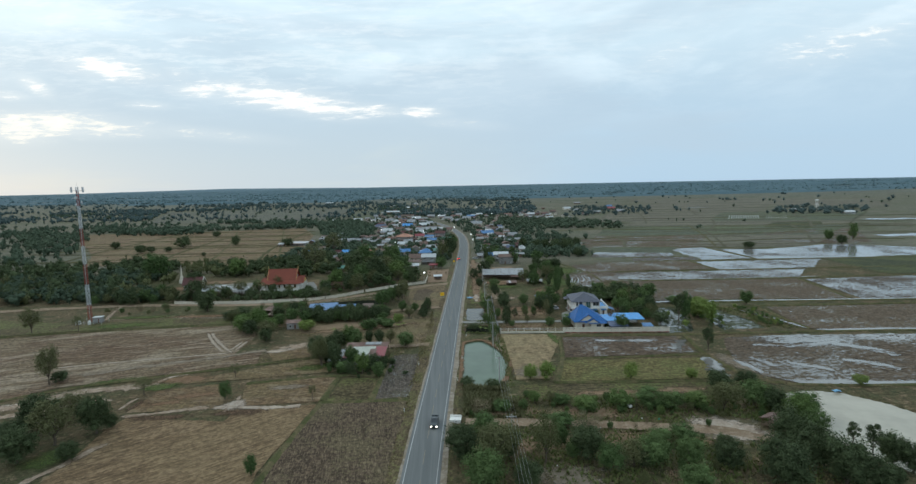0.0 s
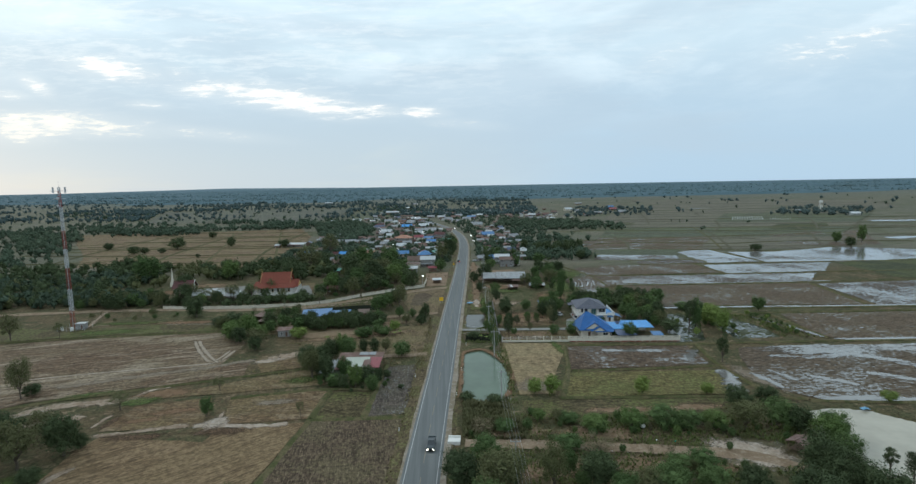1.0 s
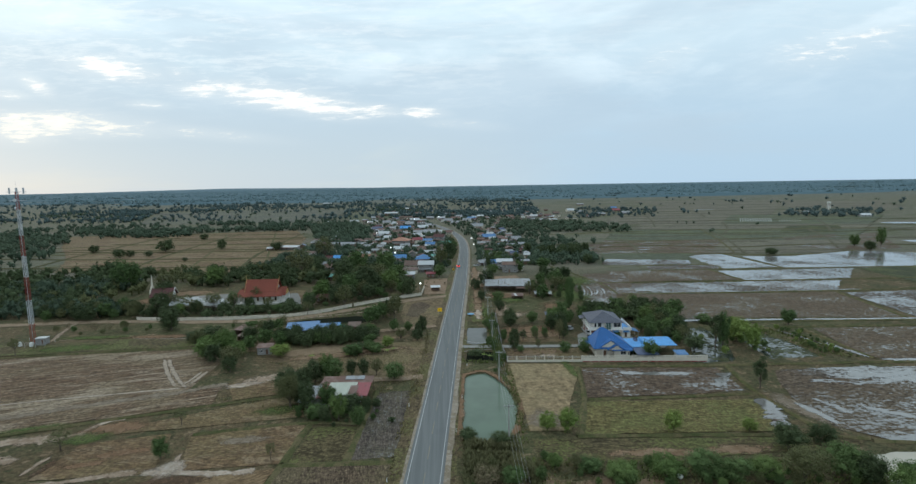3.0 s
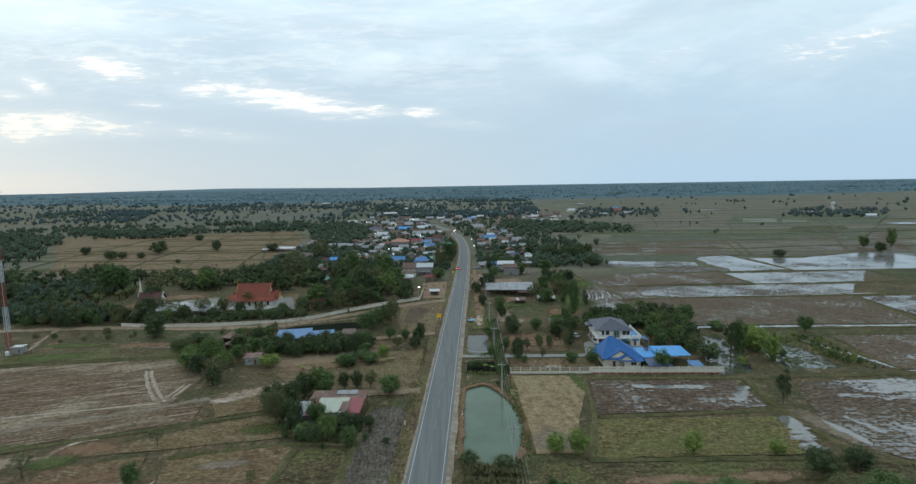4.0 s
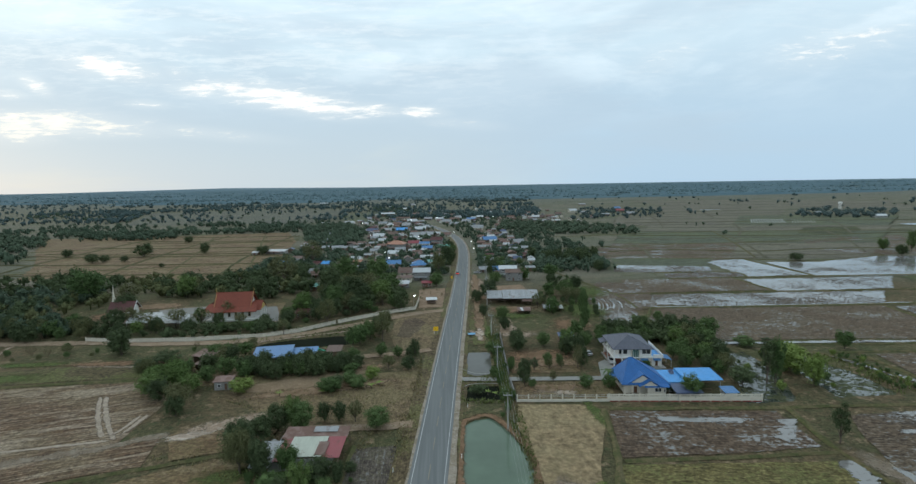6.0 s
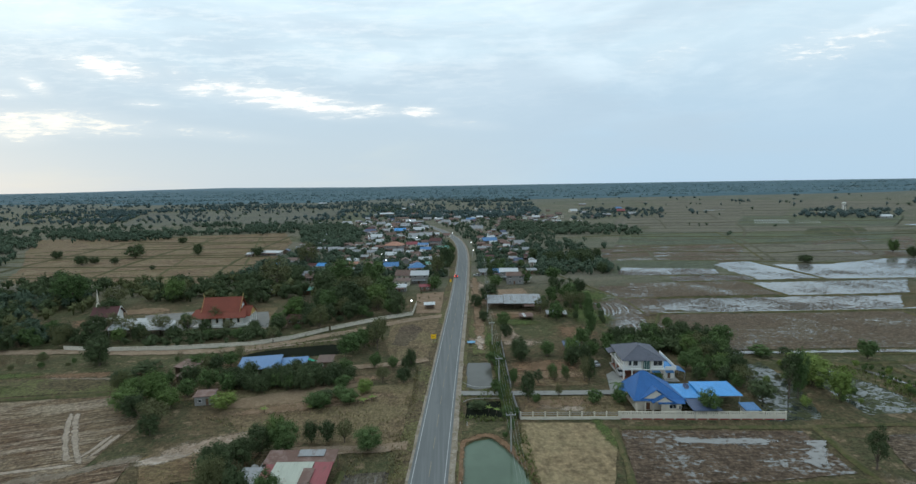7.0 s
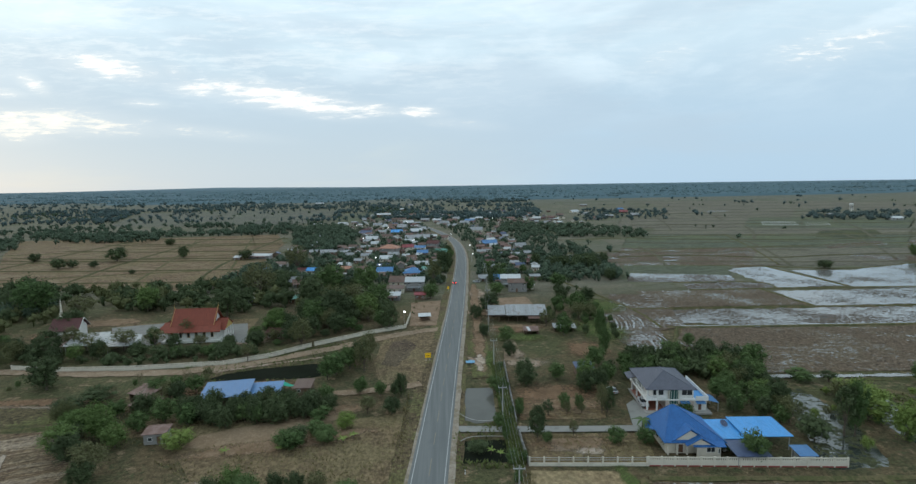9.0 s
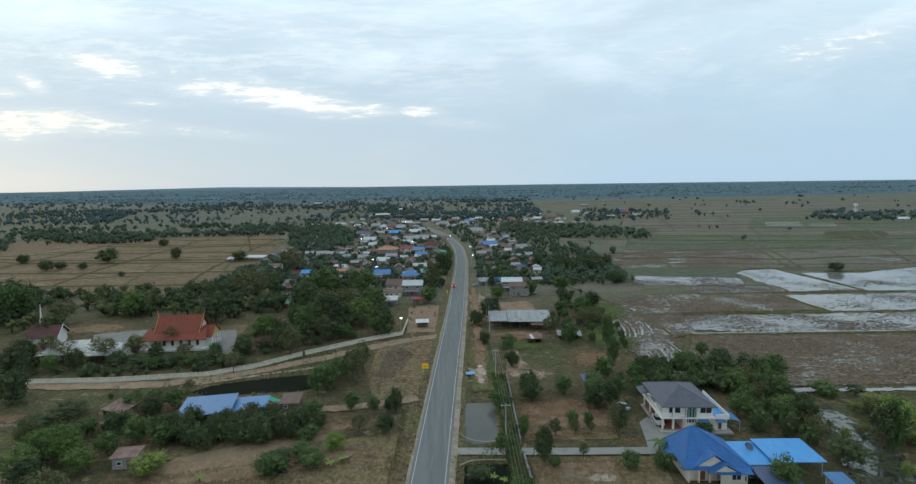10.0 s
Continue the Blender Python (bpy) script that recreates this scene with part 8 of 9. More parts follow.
for pts, text in (
    ([(-149.5, 313.2), (-133.8, 290.6), (-118.5, 283.2), (-115.4, 293.3), (-116.5, 303.5), (-129.4, 319.4)], "stained grey paved court beside the temple hall"),
    ([(-91.2, 291.3), (-81.5, 288.7), (-86.0, 303.0), (-91.8, 317.1), (-101.7, 315.4)], "stained grey paved court behind the temple wall"),
):
    tagged(part("paved_court", Mesh().slab([(x, y, 0.16) for x, y in pts], 0.3), M["court"]), text, "court", kind="structure")

# ---- sheds and houses on the left ----
def shack(name, text, x, y, rz, w, d, zf, zb, mat, wall_mat="wood_wall", over=0.4, open_front=False):
    ob = thing(name, text, name.replace("_", " "), pose(x, y, 0, 0, 0, rz))
    part("roof", shed_roof(w, d, zf, zb, over), M[mat], ob)
    h = min(zf, zb) - 0.15
    part("back_wall", Mesh().box(-w / 2, d / 2 - 0.15, 0, w / 2, d / 2, h), M[wall_mat], ob)
    part("side_wall", Mesh().box(-w / 2, -d / 2, 0, -w / 2 + 0.14, d / 2 - 0.15, h), M[wall_mat], ob)
    part("side_wall", Mesh().box(w / 2 - 0.14, -d / 2, 0, w / 2, d / 2 - 0.15, h), M[wall_mat], ob)
    if not open_front:
        part("front_wall", Mesh().box(-w / 2 + 0.14, -d / 2, 0, w / 2 - 0.14, -d / 2 + 0.14, h), M[wall_mat], ob)
        opening(ob, w * 0.2, -d / 2 - 0.01, 0, 0.9, min(2.0, h - 0.2), 0, "door", "door", wall_mat)
        opening(ob, -w * 0.2, -d / 2 - 0.01, 0.9, 1.0, 0.9)
    else:
        posts(ob, [(-w / 2 + 0.3, -d / 2 + 0.1), (0, -d / 2 + 0.1), (w / 2 - 0.3, -d / 2 + 0.1)], h, 0.08, "wood_wall")
    return ob


shack("shed", "long shed with bright blue sheet roof", -63.7, 233.9, 10.5, 12.2, 9.4, 3.6, 4.5, "blue_sheet", "grey_wall", open_front=True)
shack("shed", "lower shed with darker blue sheet roof", -53.6, 235.4, 9, 8.2, 8.6, 2.7, 3.5, "blue_sheet", "grey_wall", open_front=True)
shack("shed", "small hut with grey thatch-like roof", -44.2, 240.6, 3, 4.6, 5.2, 2.3, 2.9, "brown_roof")
shack("shed", "tumbledown shed with rusty tin roof", -88.2, 236.6, -20, 7.2, 5.0, 2.6, 3.4, "rust", open_front=True)
shack("shed", "low lean-to with rusty tin roof", -84.6, 230.2, -20, 6.2, 5.0, 1.9, 2.6, "rust", open_front=True)
shack("shed", "small grey block hut with rusty tin roof", -71.2, 212.6, 8, 4.8, 3.6, 2.7, 3.1, "rust", "grey_wall")
net = thing("shade_net", "sagging green shade net on poles", "shade net", pose(-49.0, 241.6, 0, 0, 0, -25))
m = Mesh()
for i in range(6):
    for j in range(2):
        z = lambda a, b: 2.2 - 0.5 * math.sin(math.pi * a / 6) - 0.2 * b
        m.face(*[(-2.8 + 0.93 * a, -1 + 1.2 * b, z(a, b)) for a, b in ((i, j), (i + 1, j), (i + 1, j + 1), (i, j + 1))])
part("net", m, M["green_net"], net)
posts(net, [(-2.7, -0.9), (2.7, -0.9), (-2.7, 1.2), (2.7, 1.2)], 2.2, 0.05, "wood_wall")

ob = thing("patched_roof_house", "low farmhouse with patched red, rusty and pale roofs", "house", pose(-34.5, 171.5, 0))
part("wall", walls(13.0, 11.0, 2.7), M["grey_wall"], ob)
for x0, y0, x1, y1, zf, zb, mat, text in (
    (-6.0, 2.6, 8.9, 7.4, 3.2, 3.7, "rust", "rust-striped back roof"),
    (0.6, 4.9, 6.2, 7.2, 3.62, 3.85, "tin", "pale sheet on the back roof"),
    (5.0, -5.4, 8.9, 2.5, 2.9, 3.6, "red_sheet", "faded red roof"),
    (3.3, -4.6, 5.6, 0.4, 3.12, 3.56, "rust", "dark rusty patch on the roof"),
    (-3.0, -5.0, 4.9, 2.5, 3.0, 3.7, "green_pale", "pale grey-green roof"),
    (-9.6, -8.2, -5.2, 1.8, 2.5, 3.1, "tin", "patched tin roof"),
    (-5.1, -6.4, -3.1, 2.4, 2.8, 3.3, "red_sheet", "red roof strip"),
):
    part("roof", Mesh().slab([(x0, y0, zf), (x1, y0, zf), (x1, y1, zb), (x0, y1, zb)], 0.1), M[mat], ob, text)
posts(ob, [(-9.3, -7.9), (-5.6, -7.9), (8.6, -5.2), (5.2, -5.2), (-9.3, 1.5), (8.6, 7.1)], 2.5, 0.08, "wood_wall")
opening(ob, 0.5, -5.52, 0, 0.9, 2.0, 0, "door", "door", "wood_wall")
tank = thing("water_tank", "round grey water jar beside the house", "water tank", pose(-43.2, 176.5, 0))
part("jar", Mesh().tube((0, 0, 0), (0, 0, 0.5), 0.6, 0.9, 12).tube((0, 0, 0.5), (0, 0, 1.3), 0.9, 0.85, 12).tube((0, 0, 1.3), (0, 0, 1.7), 0.85, 0.4, 12), M["concrete"], tank)

# ---- right roadside: tin barn, low sheds ----
ob = thing("tin_barn", "long open barn with weathered tin roof", "barn", pose(28.0, 318.0, 0, 0, 0, -3))
for x0, x1, y0, zf, zb in ((-13.0, -5.1, -5.6, 3.2, 5.0), (-5.0, 13.0, -6.6, 3.3, 5.4)):
    n = round((x1 - x0) / 1.1)
    for i in range(n):
        a, b = x0 + (x1 - x0) * i / n, x0 + (x1 - x0) * (i + 0.97) / n
        up = 0.025 * (i % 2)
        part("roof_sheet", Mesh().slab([(a, y0 - 0.15 * ((i * 5) % 3 - 1), zf + up), (b, y0 - 0.15 * ((i * 5) % 3 - 1), zf + up), (b, 5, zb + up), (a, 5, zb + up)], 0.05), M["tin"], ob)
part("lean_to_roof", Mesh().slab([(4.5, -8.2, 2.3), (13.2, -8.2, 2.3), (13.2, -6.2, 2.9), (4.5, -6.2, 2.9)], 0.08), M["rust"], ob)
part("back_wall", Mesh().box(-12.6, 4.4, 0, 12.6, 4.6, 4.6), M["wood_wall"], ob)
posts(ob, [(x, y) for x in (-12.5, -8, -4, 0, 4, 8, 12.5) for y in (-5.2,)], 3.2, 0.1, "wood_wall")
posts(ob, [(4.8, -8.0), (9, -8.0), (12.9, -8.0)], 2.2, 0.08, "wood_wall")
shack("shed", "low hut with rusty tin roof", 31.0, 296.0, -4, 5.4, 4.4, 1.7, 2.1, "rust", open_front=True)
shack("shed", "low hut with pale tin roof", 45.0, 300.0, -6, 8.0, 4.0, 1.7, 2.1, "tin", open_front=True)
shack("shed", "small garden hut with dark blue roof", 41.0, 251.0, 0, 5.0, 4.0, 2.6, 3.2, "dark_blue", open_front=True)
ob = thing("roadside_stall", "small stall with white sheet roof beside the road", "stall", pose(-13.2, 318.0, 0, 0, 0, 6))
part("roof", shed_roof(4.8, 3.4, 2.3, 2.8, 0.4), M["white_sheet"], ob)
part("counter", Mesh().box(-2.0, -1.3, 0.6, 2.0, 1.3, 0.75).box(-2.0, 1.1, 0, 2.0, 1.3, 1.6), M["wood_wall"], ob)
posts(ob, [(-2.2, -1.5), (2.2, -1.5), (-2.2, 1.5), (2.2, 1.5)], 2.35, 0.06, "wood_wall")

# ---- village houses ----
WALLS = ["wood_wall", "grey_wall", "cream", "white", "wood_wall", "grey_wall"]
ROOF_WORDS = {
    "white_sheet": "pale sheet", "orange_roof": "faded orange", "blue_sheet": "blue sheet", "brown_roof": "brown", "red_sheet": "faded red", "maroon_tile": "maroon",
    "green_sheet": "green sheet", "tin": "weathered tin", "rust": "rusty tin", "light_blue": "light blue", "dark_blue": "dark blue",
}
WALL_WORDS = {"wood_wall": "timber", "grey_wall": "block", "cream": "cream", "white": "white"}
built, HOMES = [0], []


def house(x, y, w, d, rz, roof, style="gable", storeys=1, wall=""):
    """A village house: walls, roof, door and windows; the upper storey stands on posts where there are two."""
    built[0] += 1
    HOMES.append((x, y))
    wall_mat = wall or WALLS[built[0] % len(WALLS)]
    text = ("two-storey " if storeys == 2 else "small ") + WALL_WORDS[wall_mat] + " village house with " + ROOF_WORDS[roof] + " roof"
    ob = thing("village_house", text, "house", pose(x, y, 0, 0, 0, rz), "village houses")
    h = 2.9 if storeys == 1 else 5.6
    w, d = w - 0.8, d - 0.8
    if style == "hip":
        part("wall", walls(w, d, h), M[wall_mat], ob)
        part("roof", hip_roof(w, d, h, d * 0.26, 0.7), M[roof], ob)
    elif style == "shed":
        part("wall", walls(w, d, h - 0.4), M[wall_mat], ob)
        part("roof", shed_roof(w, d, h - 0.2, h + 0.8, 0.4), M[roof], ob)
    else:
        rise = d * (0.18 + 0.05 * (built[0] % 3))
        part("wall", walls(w, d, h, 0.18, rise * 0.92), M[wall_mat], ob)
        part("roof", gable_roof(w, d, h, rise, 0.6), M[roof], ob)
    opening(ob, -w * 0.05, -d / 2 - 0.01, 0, 1.0, 2.0, 0, "door", "door", "wood_wall")
    for s in (-0.3, 0.28):
        opening(ob, w * s, -d / 2 - 0.01, 1.0, min(1.4, w * 0.18), 1.1)
        if storeys == 2:
            opening(ob, w * s, -d / 2 - 0.01, 3.7, min(1.6, w * 0.2), 1.2)
    if built[0] % 2:
        part("porch_roof", Mesh().slab([(-w * 0.45, -d / 2 - 2.4, 2.2), (w * 0.35, -d / 2 - 2.4, 2.2), (w * 0.35, -d / 2 + 0.02, 2.75), (-w * 0.45, -d / 2 + 0.02, 2.75)], 0.08), M["tin" if built[0] % 4 == 1 else "rust"], ob)
        posts(ob, [(-w * 0.43, -d / 2 - 2.2), (w * 0.33, -d / 2 - 2.2)], 2.2, 0.08, "wood_wall")
    return ob


# along the road, nearest first
house(-22.5, 385.0, 11.0, 9.0, 0, "white_sheet", "gable", 2, "grey_wall")
house(-32.5, 400.0, 13.0, 10.0, -4, "brown_roof", "gable", 1)
house(-27.5, 430.0, 13.0, 12.0, 6, "blue_sheet", "hip", 1)
house(-24.0, 462.0, 10.0, 10.0, 8, "white_sheet", "gable", 1)
house(-19.5, 443.0, 6.5, 6.0, 0, "green_sheet", "shed", 1)
house(-18.0, 361.0, 6.0, 5.0, 0, "red_sheet", "gable", 1)
house(-32.0, 360.0, 7.5, 6.0, 0, "white_sheet", "shed", 1)
house(-33.0, 378.0, 10.0, 6.0, 0, "brown_roof", "shed", 1)
house(33.0, 391.0, 11.5, 9.0, -4, "white_sheet", "gable", 2, "grey_wall")
house(35.5, 377.0, 11.0, 7.0, -4, "brown_roof", "gable", 2, "grey_wall")
house(30.0, 402.0, 12.0, 8.0, -4, "blue_sheet", "gable", 1)
house(50.0, 409.0, 6.5, 5.5, 5, "tin", "gable", 1)
house(18.0, 409.0, 6.0, 5.0, 0, "tin", "gable", 1)
house(43.0, 381.0, 5.0, 4.0, 0, "white_sheet", "shed", 1)
house(-80.8, 467.7, 9.1, 6.9, -14, "white_sheet", "gable", 1)
house(-75.9, 448.7, 7.1, 6.2, 6, "orange_roof", "gable", 1)
house(-47.0, 437.0, 11.0, 8.5, 4, "blue_sheet", "gable", 1)
house(-45.8, 422.6, 9.4, 6.6, 12, "brown_roof", "gable", 1)
house(-56.5, 538.7, 16.8, 12.0, -14, "orange_roof", "hip", 2)
house(-41.5, 545.3, 10.1, 7.6, 12, "red_sheet", "gable", 2)
house(-31.8, 563.0, 10.5, 8.3, -8, "blue_sheet", "gable", 1)
house(-27.3, 527.3, 9.6, 8.7, 0, "blue_sheet", "gable", 1)
house(-19.8, 571.5, 11.7, 8.8, -14, "maroon_tile", "gable", 2)
house(-12.4, 532.3, 12.7, 11.5, 0, "green_sheet", "gable", 1)
house(-89.1, 645.5, 13.6, 12.0, -8, "white_sheet", "gable", 1)
house(-77.8, 598.8, 10.2, 7.5, 0, "white_sheet", "gable", 1)
house(-89.3, 724.7, 11.3, 9.7, -10, "tin", "gable", 1)
house(-70.9, 719.7, 14.0, 12.0, 0, "light_blue", "gable", 1)
house(-48.3, 731.1, 14.3, 10.3, 12, "white_sheet", "gable", 1)
house(-114.8, 755.6, 13.4, 10.5, 6, "maroon_tile", "gable", 1)
house(-107.7, 715.5, 13.9, 11.5, -8, "dark_blue", "gable", 1)
house(-75.9, 669.2, 11.6, 8.8, 0, "brown_roof", "gable", 1)
house(-46.6, 655.3, 16.3, 11.8, 12, "tin", "gable", 1)
house(-34.2, 657.5, 16.4, 12.0, -14, "tin", "gable", 1)
house(-47.3, 616.9, 8.8, 8.1, 12, "white_sheet", "gable", 1)
house(-131.7, 1044.4, 26.0, 12.0, 0, "white_sheet", "gable", 2)
house(-71.4, 877.0, 15.9, 12.0, 12, "white_sheet", "gable", 1)
house(-111.7, 832.5, 13.3, 10.0, 6, "tin", "gable", 1)
house(-95.6, 538.5, 8.9, 7.6, 6, "tin", "gable", 1)
house(-106.4, 539.5, 7.9, 6.5, -8, "tin", "gable", 1)
house(-95.6, 574.7, 8.6, 6.7, -14, "brown_roof", "gable", 1)
house(-83.6, 573.3, 9.6, 6.9, 6, "tin", "gable", 1)
house(-50.8, 518.0, 9.4, 8.1, 0, "tin", "gable", 1)
house(-53.9, 494.6, 9.8, 8.1, -10, "white_sheet", "gable", 1)
house(-39.8, 510.8, 6.0, 6.0, 0, "white_sheet", "gable", 1)
house(-72.0, 551.1, 9.2, 6.8, -10, "rust", "gable", 1)
house(-63.6, 613.6, 9.3, 7.0, 6, "maroon_tile", "gable", 1)
house(-47.0, 541.5, 7.0, 6.5, -10, "rust", "gable", 1)
house(-13.3, 487.3, 8.7, 7.5, 0, "brown_roof", "gable", 1)
house(-64.5, 447.7, 7.0, 6.0, 6, "rust", "gable", 1)
house(-24.0, 665.6, 9.0, 8.0, 0, "white_sheet", "gable", 1)
house(-87.7, 818.0, 13.0, 11.2, -8, "rust", "gable", 1)
house(-72.1, 799.1, 12.7, 11.8, -14, "tin", "gable", 1)
house(12.5, 986.4, 14.1, 12.0, -10, "white_sheet", "gable", 1)
house(-3.3, 802.6, 14.4, 10.9, 12, "tin", "gable", 1)
house(-15.0, 850.4, 13.6, 11.6, -8, "tin", "gable", 1)
house(-28.9, 922.3, 13.1, 9.6, -8, "white_sheet", "gable", 1)
house(-3.9, 904.3, 14.6, 11.3, -14, "rust", "gable", 1)
house(-47.9, 926.4, 13.2, 9.4, -10, "tin", "gable", 1)
house(-55.9, 865.2, 10.4, 7.5, 0, "tin", "gable", 1)
house(-81.6, 1065.3, 15.4, 12.0, 0, "brown_roof", "gable", 1)
house(-96.1, 936.8, 15.2, 10.7, 0, "brown_roof", "gable", 1)
house(-169.7, 869.0, 14.0, 10.9, -8, "white_sheet", "gable", 1)
house(33.9, 590.1, 14.4, 12.0, 6, "blue_sheet", "gable", 1)
house(60.5, 563.3, 10.5, 9.6, 12, "tin", "gable", 1)
house(24.0, 898.5, 14.5, 12.0, -14, "blue_sheet", "gable", 1)
house(13.5, 985.3, 10.1, 7.8, -8, "white_sheet", "gable", 1)
house(26.4, 735.0, 17.3, 12.0, 0, "tin", "gable", 1)
house(36.7, 574.5, 7.5, 6.0, 6, "white_sheet", "gable", 1)
house(41.0, 949.2, 11.6, 9.9, -8, "white_sheet", "gable", 1)
house(73.4, 1057.5, 17.4, 12.0, -14, "white_sheet", "gable", 1)
house(84.6, 1001.7, 14.4, 11.4, 6, "tin", "gable", 1)
house(59.3, 1007.3, 12.4, 9.2, 0, "brown_roof", "gable", 1)
house(2.3, 943.5, 11.5, 10.9, 12, "tin", "gable", 1)
house(92.9, 937.5, 13.3, 9.7, -8, "rust", "gable", 1)
house(124.3, 991.9, 12.2, 9.8, -8, "tin", "gable", 1)
house(134.4, 928.2, 13.2, 9.6, -14, "white_sheet", "gable", 1)
house(162.4, 951.2, 13.6, 9.7, -8, "rust", "gable", 1)
house(189.1, 1010.1, 12.4, 10.6, -8, "brown_roof", "gable", 1)
house(234.9, 1094.3, 15.9, 12.0, 12, "white_sheet", "gable", 1)
house(241.7, 1033.1, 14.9, 12.0, -8, "tin", "gable", 1)
house(323.3, 1070.1, 15.5, 12.0, -14, "red_sheet", "gable", 1)
house(342.9, 1153.9, 14.4, 10.5, 12, "blue_sheet", "gable", 1)
house(261.8, 959.1, 13.7, 10.6, 6, "tin", "gable", 1)
house(313.2, 979.6, 14.0, 12.0, -8, "tin", "gable", 1)
house(15.0, 851.9, 13.7, 11.2, -8, "tin", "gable", 1)
house(-8.0, 1023.6, 12.6, 10.2, 6, "rust", "gable", 1)
house(-33.0, 1144.9, 11.9, 8.4, 6, "tin", "gable", 1)
house(227.7, 907.3, 11.0, 8.9, -10, "rust", "gable", 1)
house(126.7, 829.5, 9.9, 9.2, -8, "tin", "gable", 1)
house(46.9, 543.4, 6.0, 6.0, -14, "white_sheet", "gable", 1)
house(60.6, 515.7, 6.0, 6.0, 0, "tin", "gable", 1)
house(-130.3, 474.7, 11.8, 9.0, -8, "brown_roof", "gable", 1)
house(-130.6, 449.0, 6.3, 6.0, 6, "light_blue", "gable", 1)
house(-164.3, 523.5, 19.1, 8.0, -8, "white_sheet", "shed", 1)
house(-179.8, 514.7, 6.0, 6.0, 0, "white_sheet", "shed", 1)
house(-99.8, 407.5, 10.3, 8.7, 12, "tin", "gable", 1)
house(-98.2, 443.7, 7.0, 6.0, -10, "light_blue", "gable", 1)
house(-105.8, 446.7, 7.0, 6.1, -10, "maroon_tile", "gable", 1)
house(-83.3, 356.8, 6.0, 6.0, 6, "green_sheet", "gable", 1)
house(-104.7, 355.7, 6.0, 6.0, 6, "white_sheet", "gable", 1)
house(-113.2, 543.2, 11.0, 8.3, 12, "tin", "gable", 1)
house(-207.2, 860.7, 13.8, 8.0, -8, "white_sheet", "shed", 1)
house(-171.9, 864.8, 8.7, 6.8, -10, "white_sheet", "gable", 1)
house(-444.8, 1778.3, 26.0, 12.0, -10, "white_sheet", "gable", 1)
house(-458.3, 3014.6, 26.0, 12.0, 6, "white_sheet", "gable", 1)
house(-385.4, 2965.8, 26.0, 12.0, -10, "tin", "gable", 1)
house(-119.1, 1292.4, 19.0, 12.0, 0, "white_sheet", "gable", 1)
house(-166.5, 1396.7, 17.8, 12.0, 6, "white_sheet", "gable", 1)
house(-126.4, 1525.7, 16.3, 12.0, -14, "tin", "gable", 1)
house(-1291.0, 3101.5, 26.0, 12.0, 0, "white_sheet", "gable", 1)
house(-1054.2, 2840.7, 26.0, 12.0, -10, "white_sheet", "gable", 1)
house(-414.9, 727.7, 7.1, 6.0, 6, "white_sheet", "gable", 1)
house(320.8, 1366.3, 17.3, 12.0, -8, "tin", "gable", 1)
house(328.3, 1992.7, 21.6, 12.0, 0, "white_sheet", "gable", 1)
house(226.5, 2046.8, 17.8, 12.0, -14, "white_sheet", "gable", 1)
house(629.5, 818.2, 16.3, 12.0, -10, "white_sheet", "gable", 1)
house(592.2, 894.8, 12.6, 10.9, 12, "tin", "gable", 1)
house(-93.9, 399.4, 7.4, 6.0, 6, "rust", "gable", 1)
house(-70.9, 295.8, 7.4, 6.9, -8, "maroon_tile", "gable", 1)
house(-43.3, 763.4, 12.0, 10.8, -8, "tin", "gable", 1)
house(-10.8, 649.3, 8.7, 8.1, -14, "rust", "gable", 1)
house(-17.6, 581.5, 7.6, 6.5, 0, "tin", "gable", 1)

# the rest of the village behind them
rng = random.Random(77)
tries = 0
while tries < 12000 and built[0] < 400:
    tries += 1
    y = 1 / rng.uniform(1 / 1250, 1 / 430)
    x = rng.uniform(-160, -14) if rng.random() < 0.6 else rng.uniform(22, 60 if y < 800 else 190)
    if abs(x - (4 if y < 600 else 4 - (y - 600) * 0.17)) < 16:
        continue
    if x < -95 and y < 520 or any(abs(x - a) < 9.5 and abs(y - b) < 12 for a, b in HOMES):
        continue
    w = rng.uniform(5, 8.5)
    house(x, y, w, w * rng.uniform(0.7, 0.95), rng.choice([-14, -6, 0, 8, 80, 96]), rng.choice(["tin", "rust", "brown_roof", "brown_roof", "white_sheet", "maroon_tile", "dark_blue", "rust", "brown_roof", "tin"]))


def garden(x, y):
    if village_woods(x, y) == 0.0 or any(abs(x - a) < 5 and -9 < y - b < 5 for a, b in HOMES):
        return 0.0
    return 1.0


far_trees("garden_woods", 1500, 400, 1150, 21, 64, garden, "dark garden trees among village houses", "leaf_garden", size=(3.5, 8.0), leaf=0.14, lobes=6)

# ---- telecom tower ----
ob = thing("telecom_tower", "tall red and white banded lattice telecom tower", "tower", pose(-169.5, 228.5, 0, 0, 0, 15))
LEVELS = [(0, 8.1, "red_paint"), (8.1, 17.7, "white_paint"), (17.7, 27.0, "red_paint"), (27.0, 35.4, "white_paint"), (35.4, 43.4, "red_paint"), (43.4, 53.5, "white_paint"), (53.5, 60.5, "red_paint")]


def half_width(z):
    return 0.66 - 0.005 * z


CORNERS = ((-1, -1), (1, -1), (1, 1), (-1, 1))
for z0, z1, mat in LEVELS:
    m = Mesh()
    n = max(4, round((z1 - z0) / 1.6))
    for i in range(n):
        a, b = z0 + (z1 - z0) * i / n, z0 + (z1 - z0) * (i + 1) / n
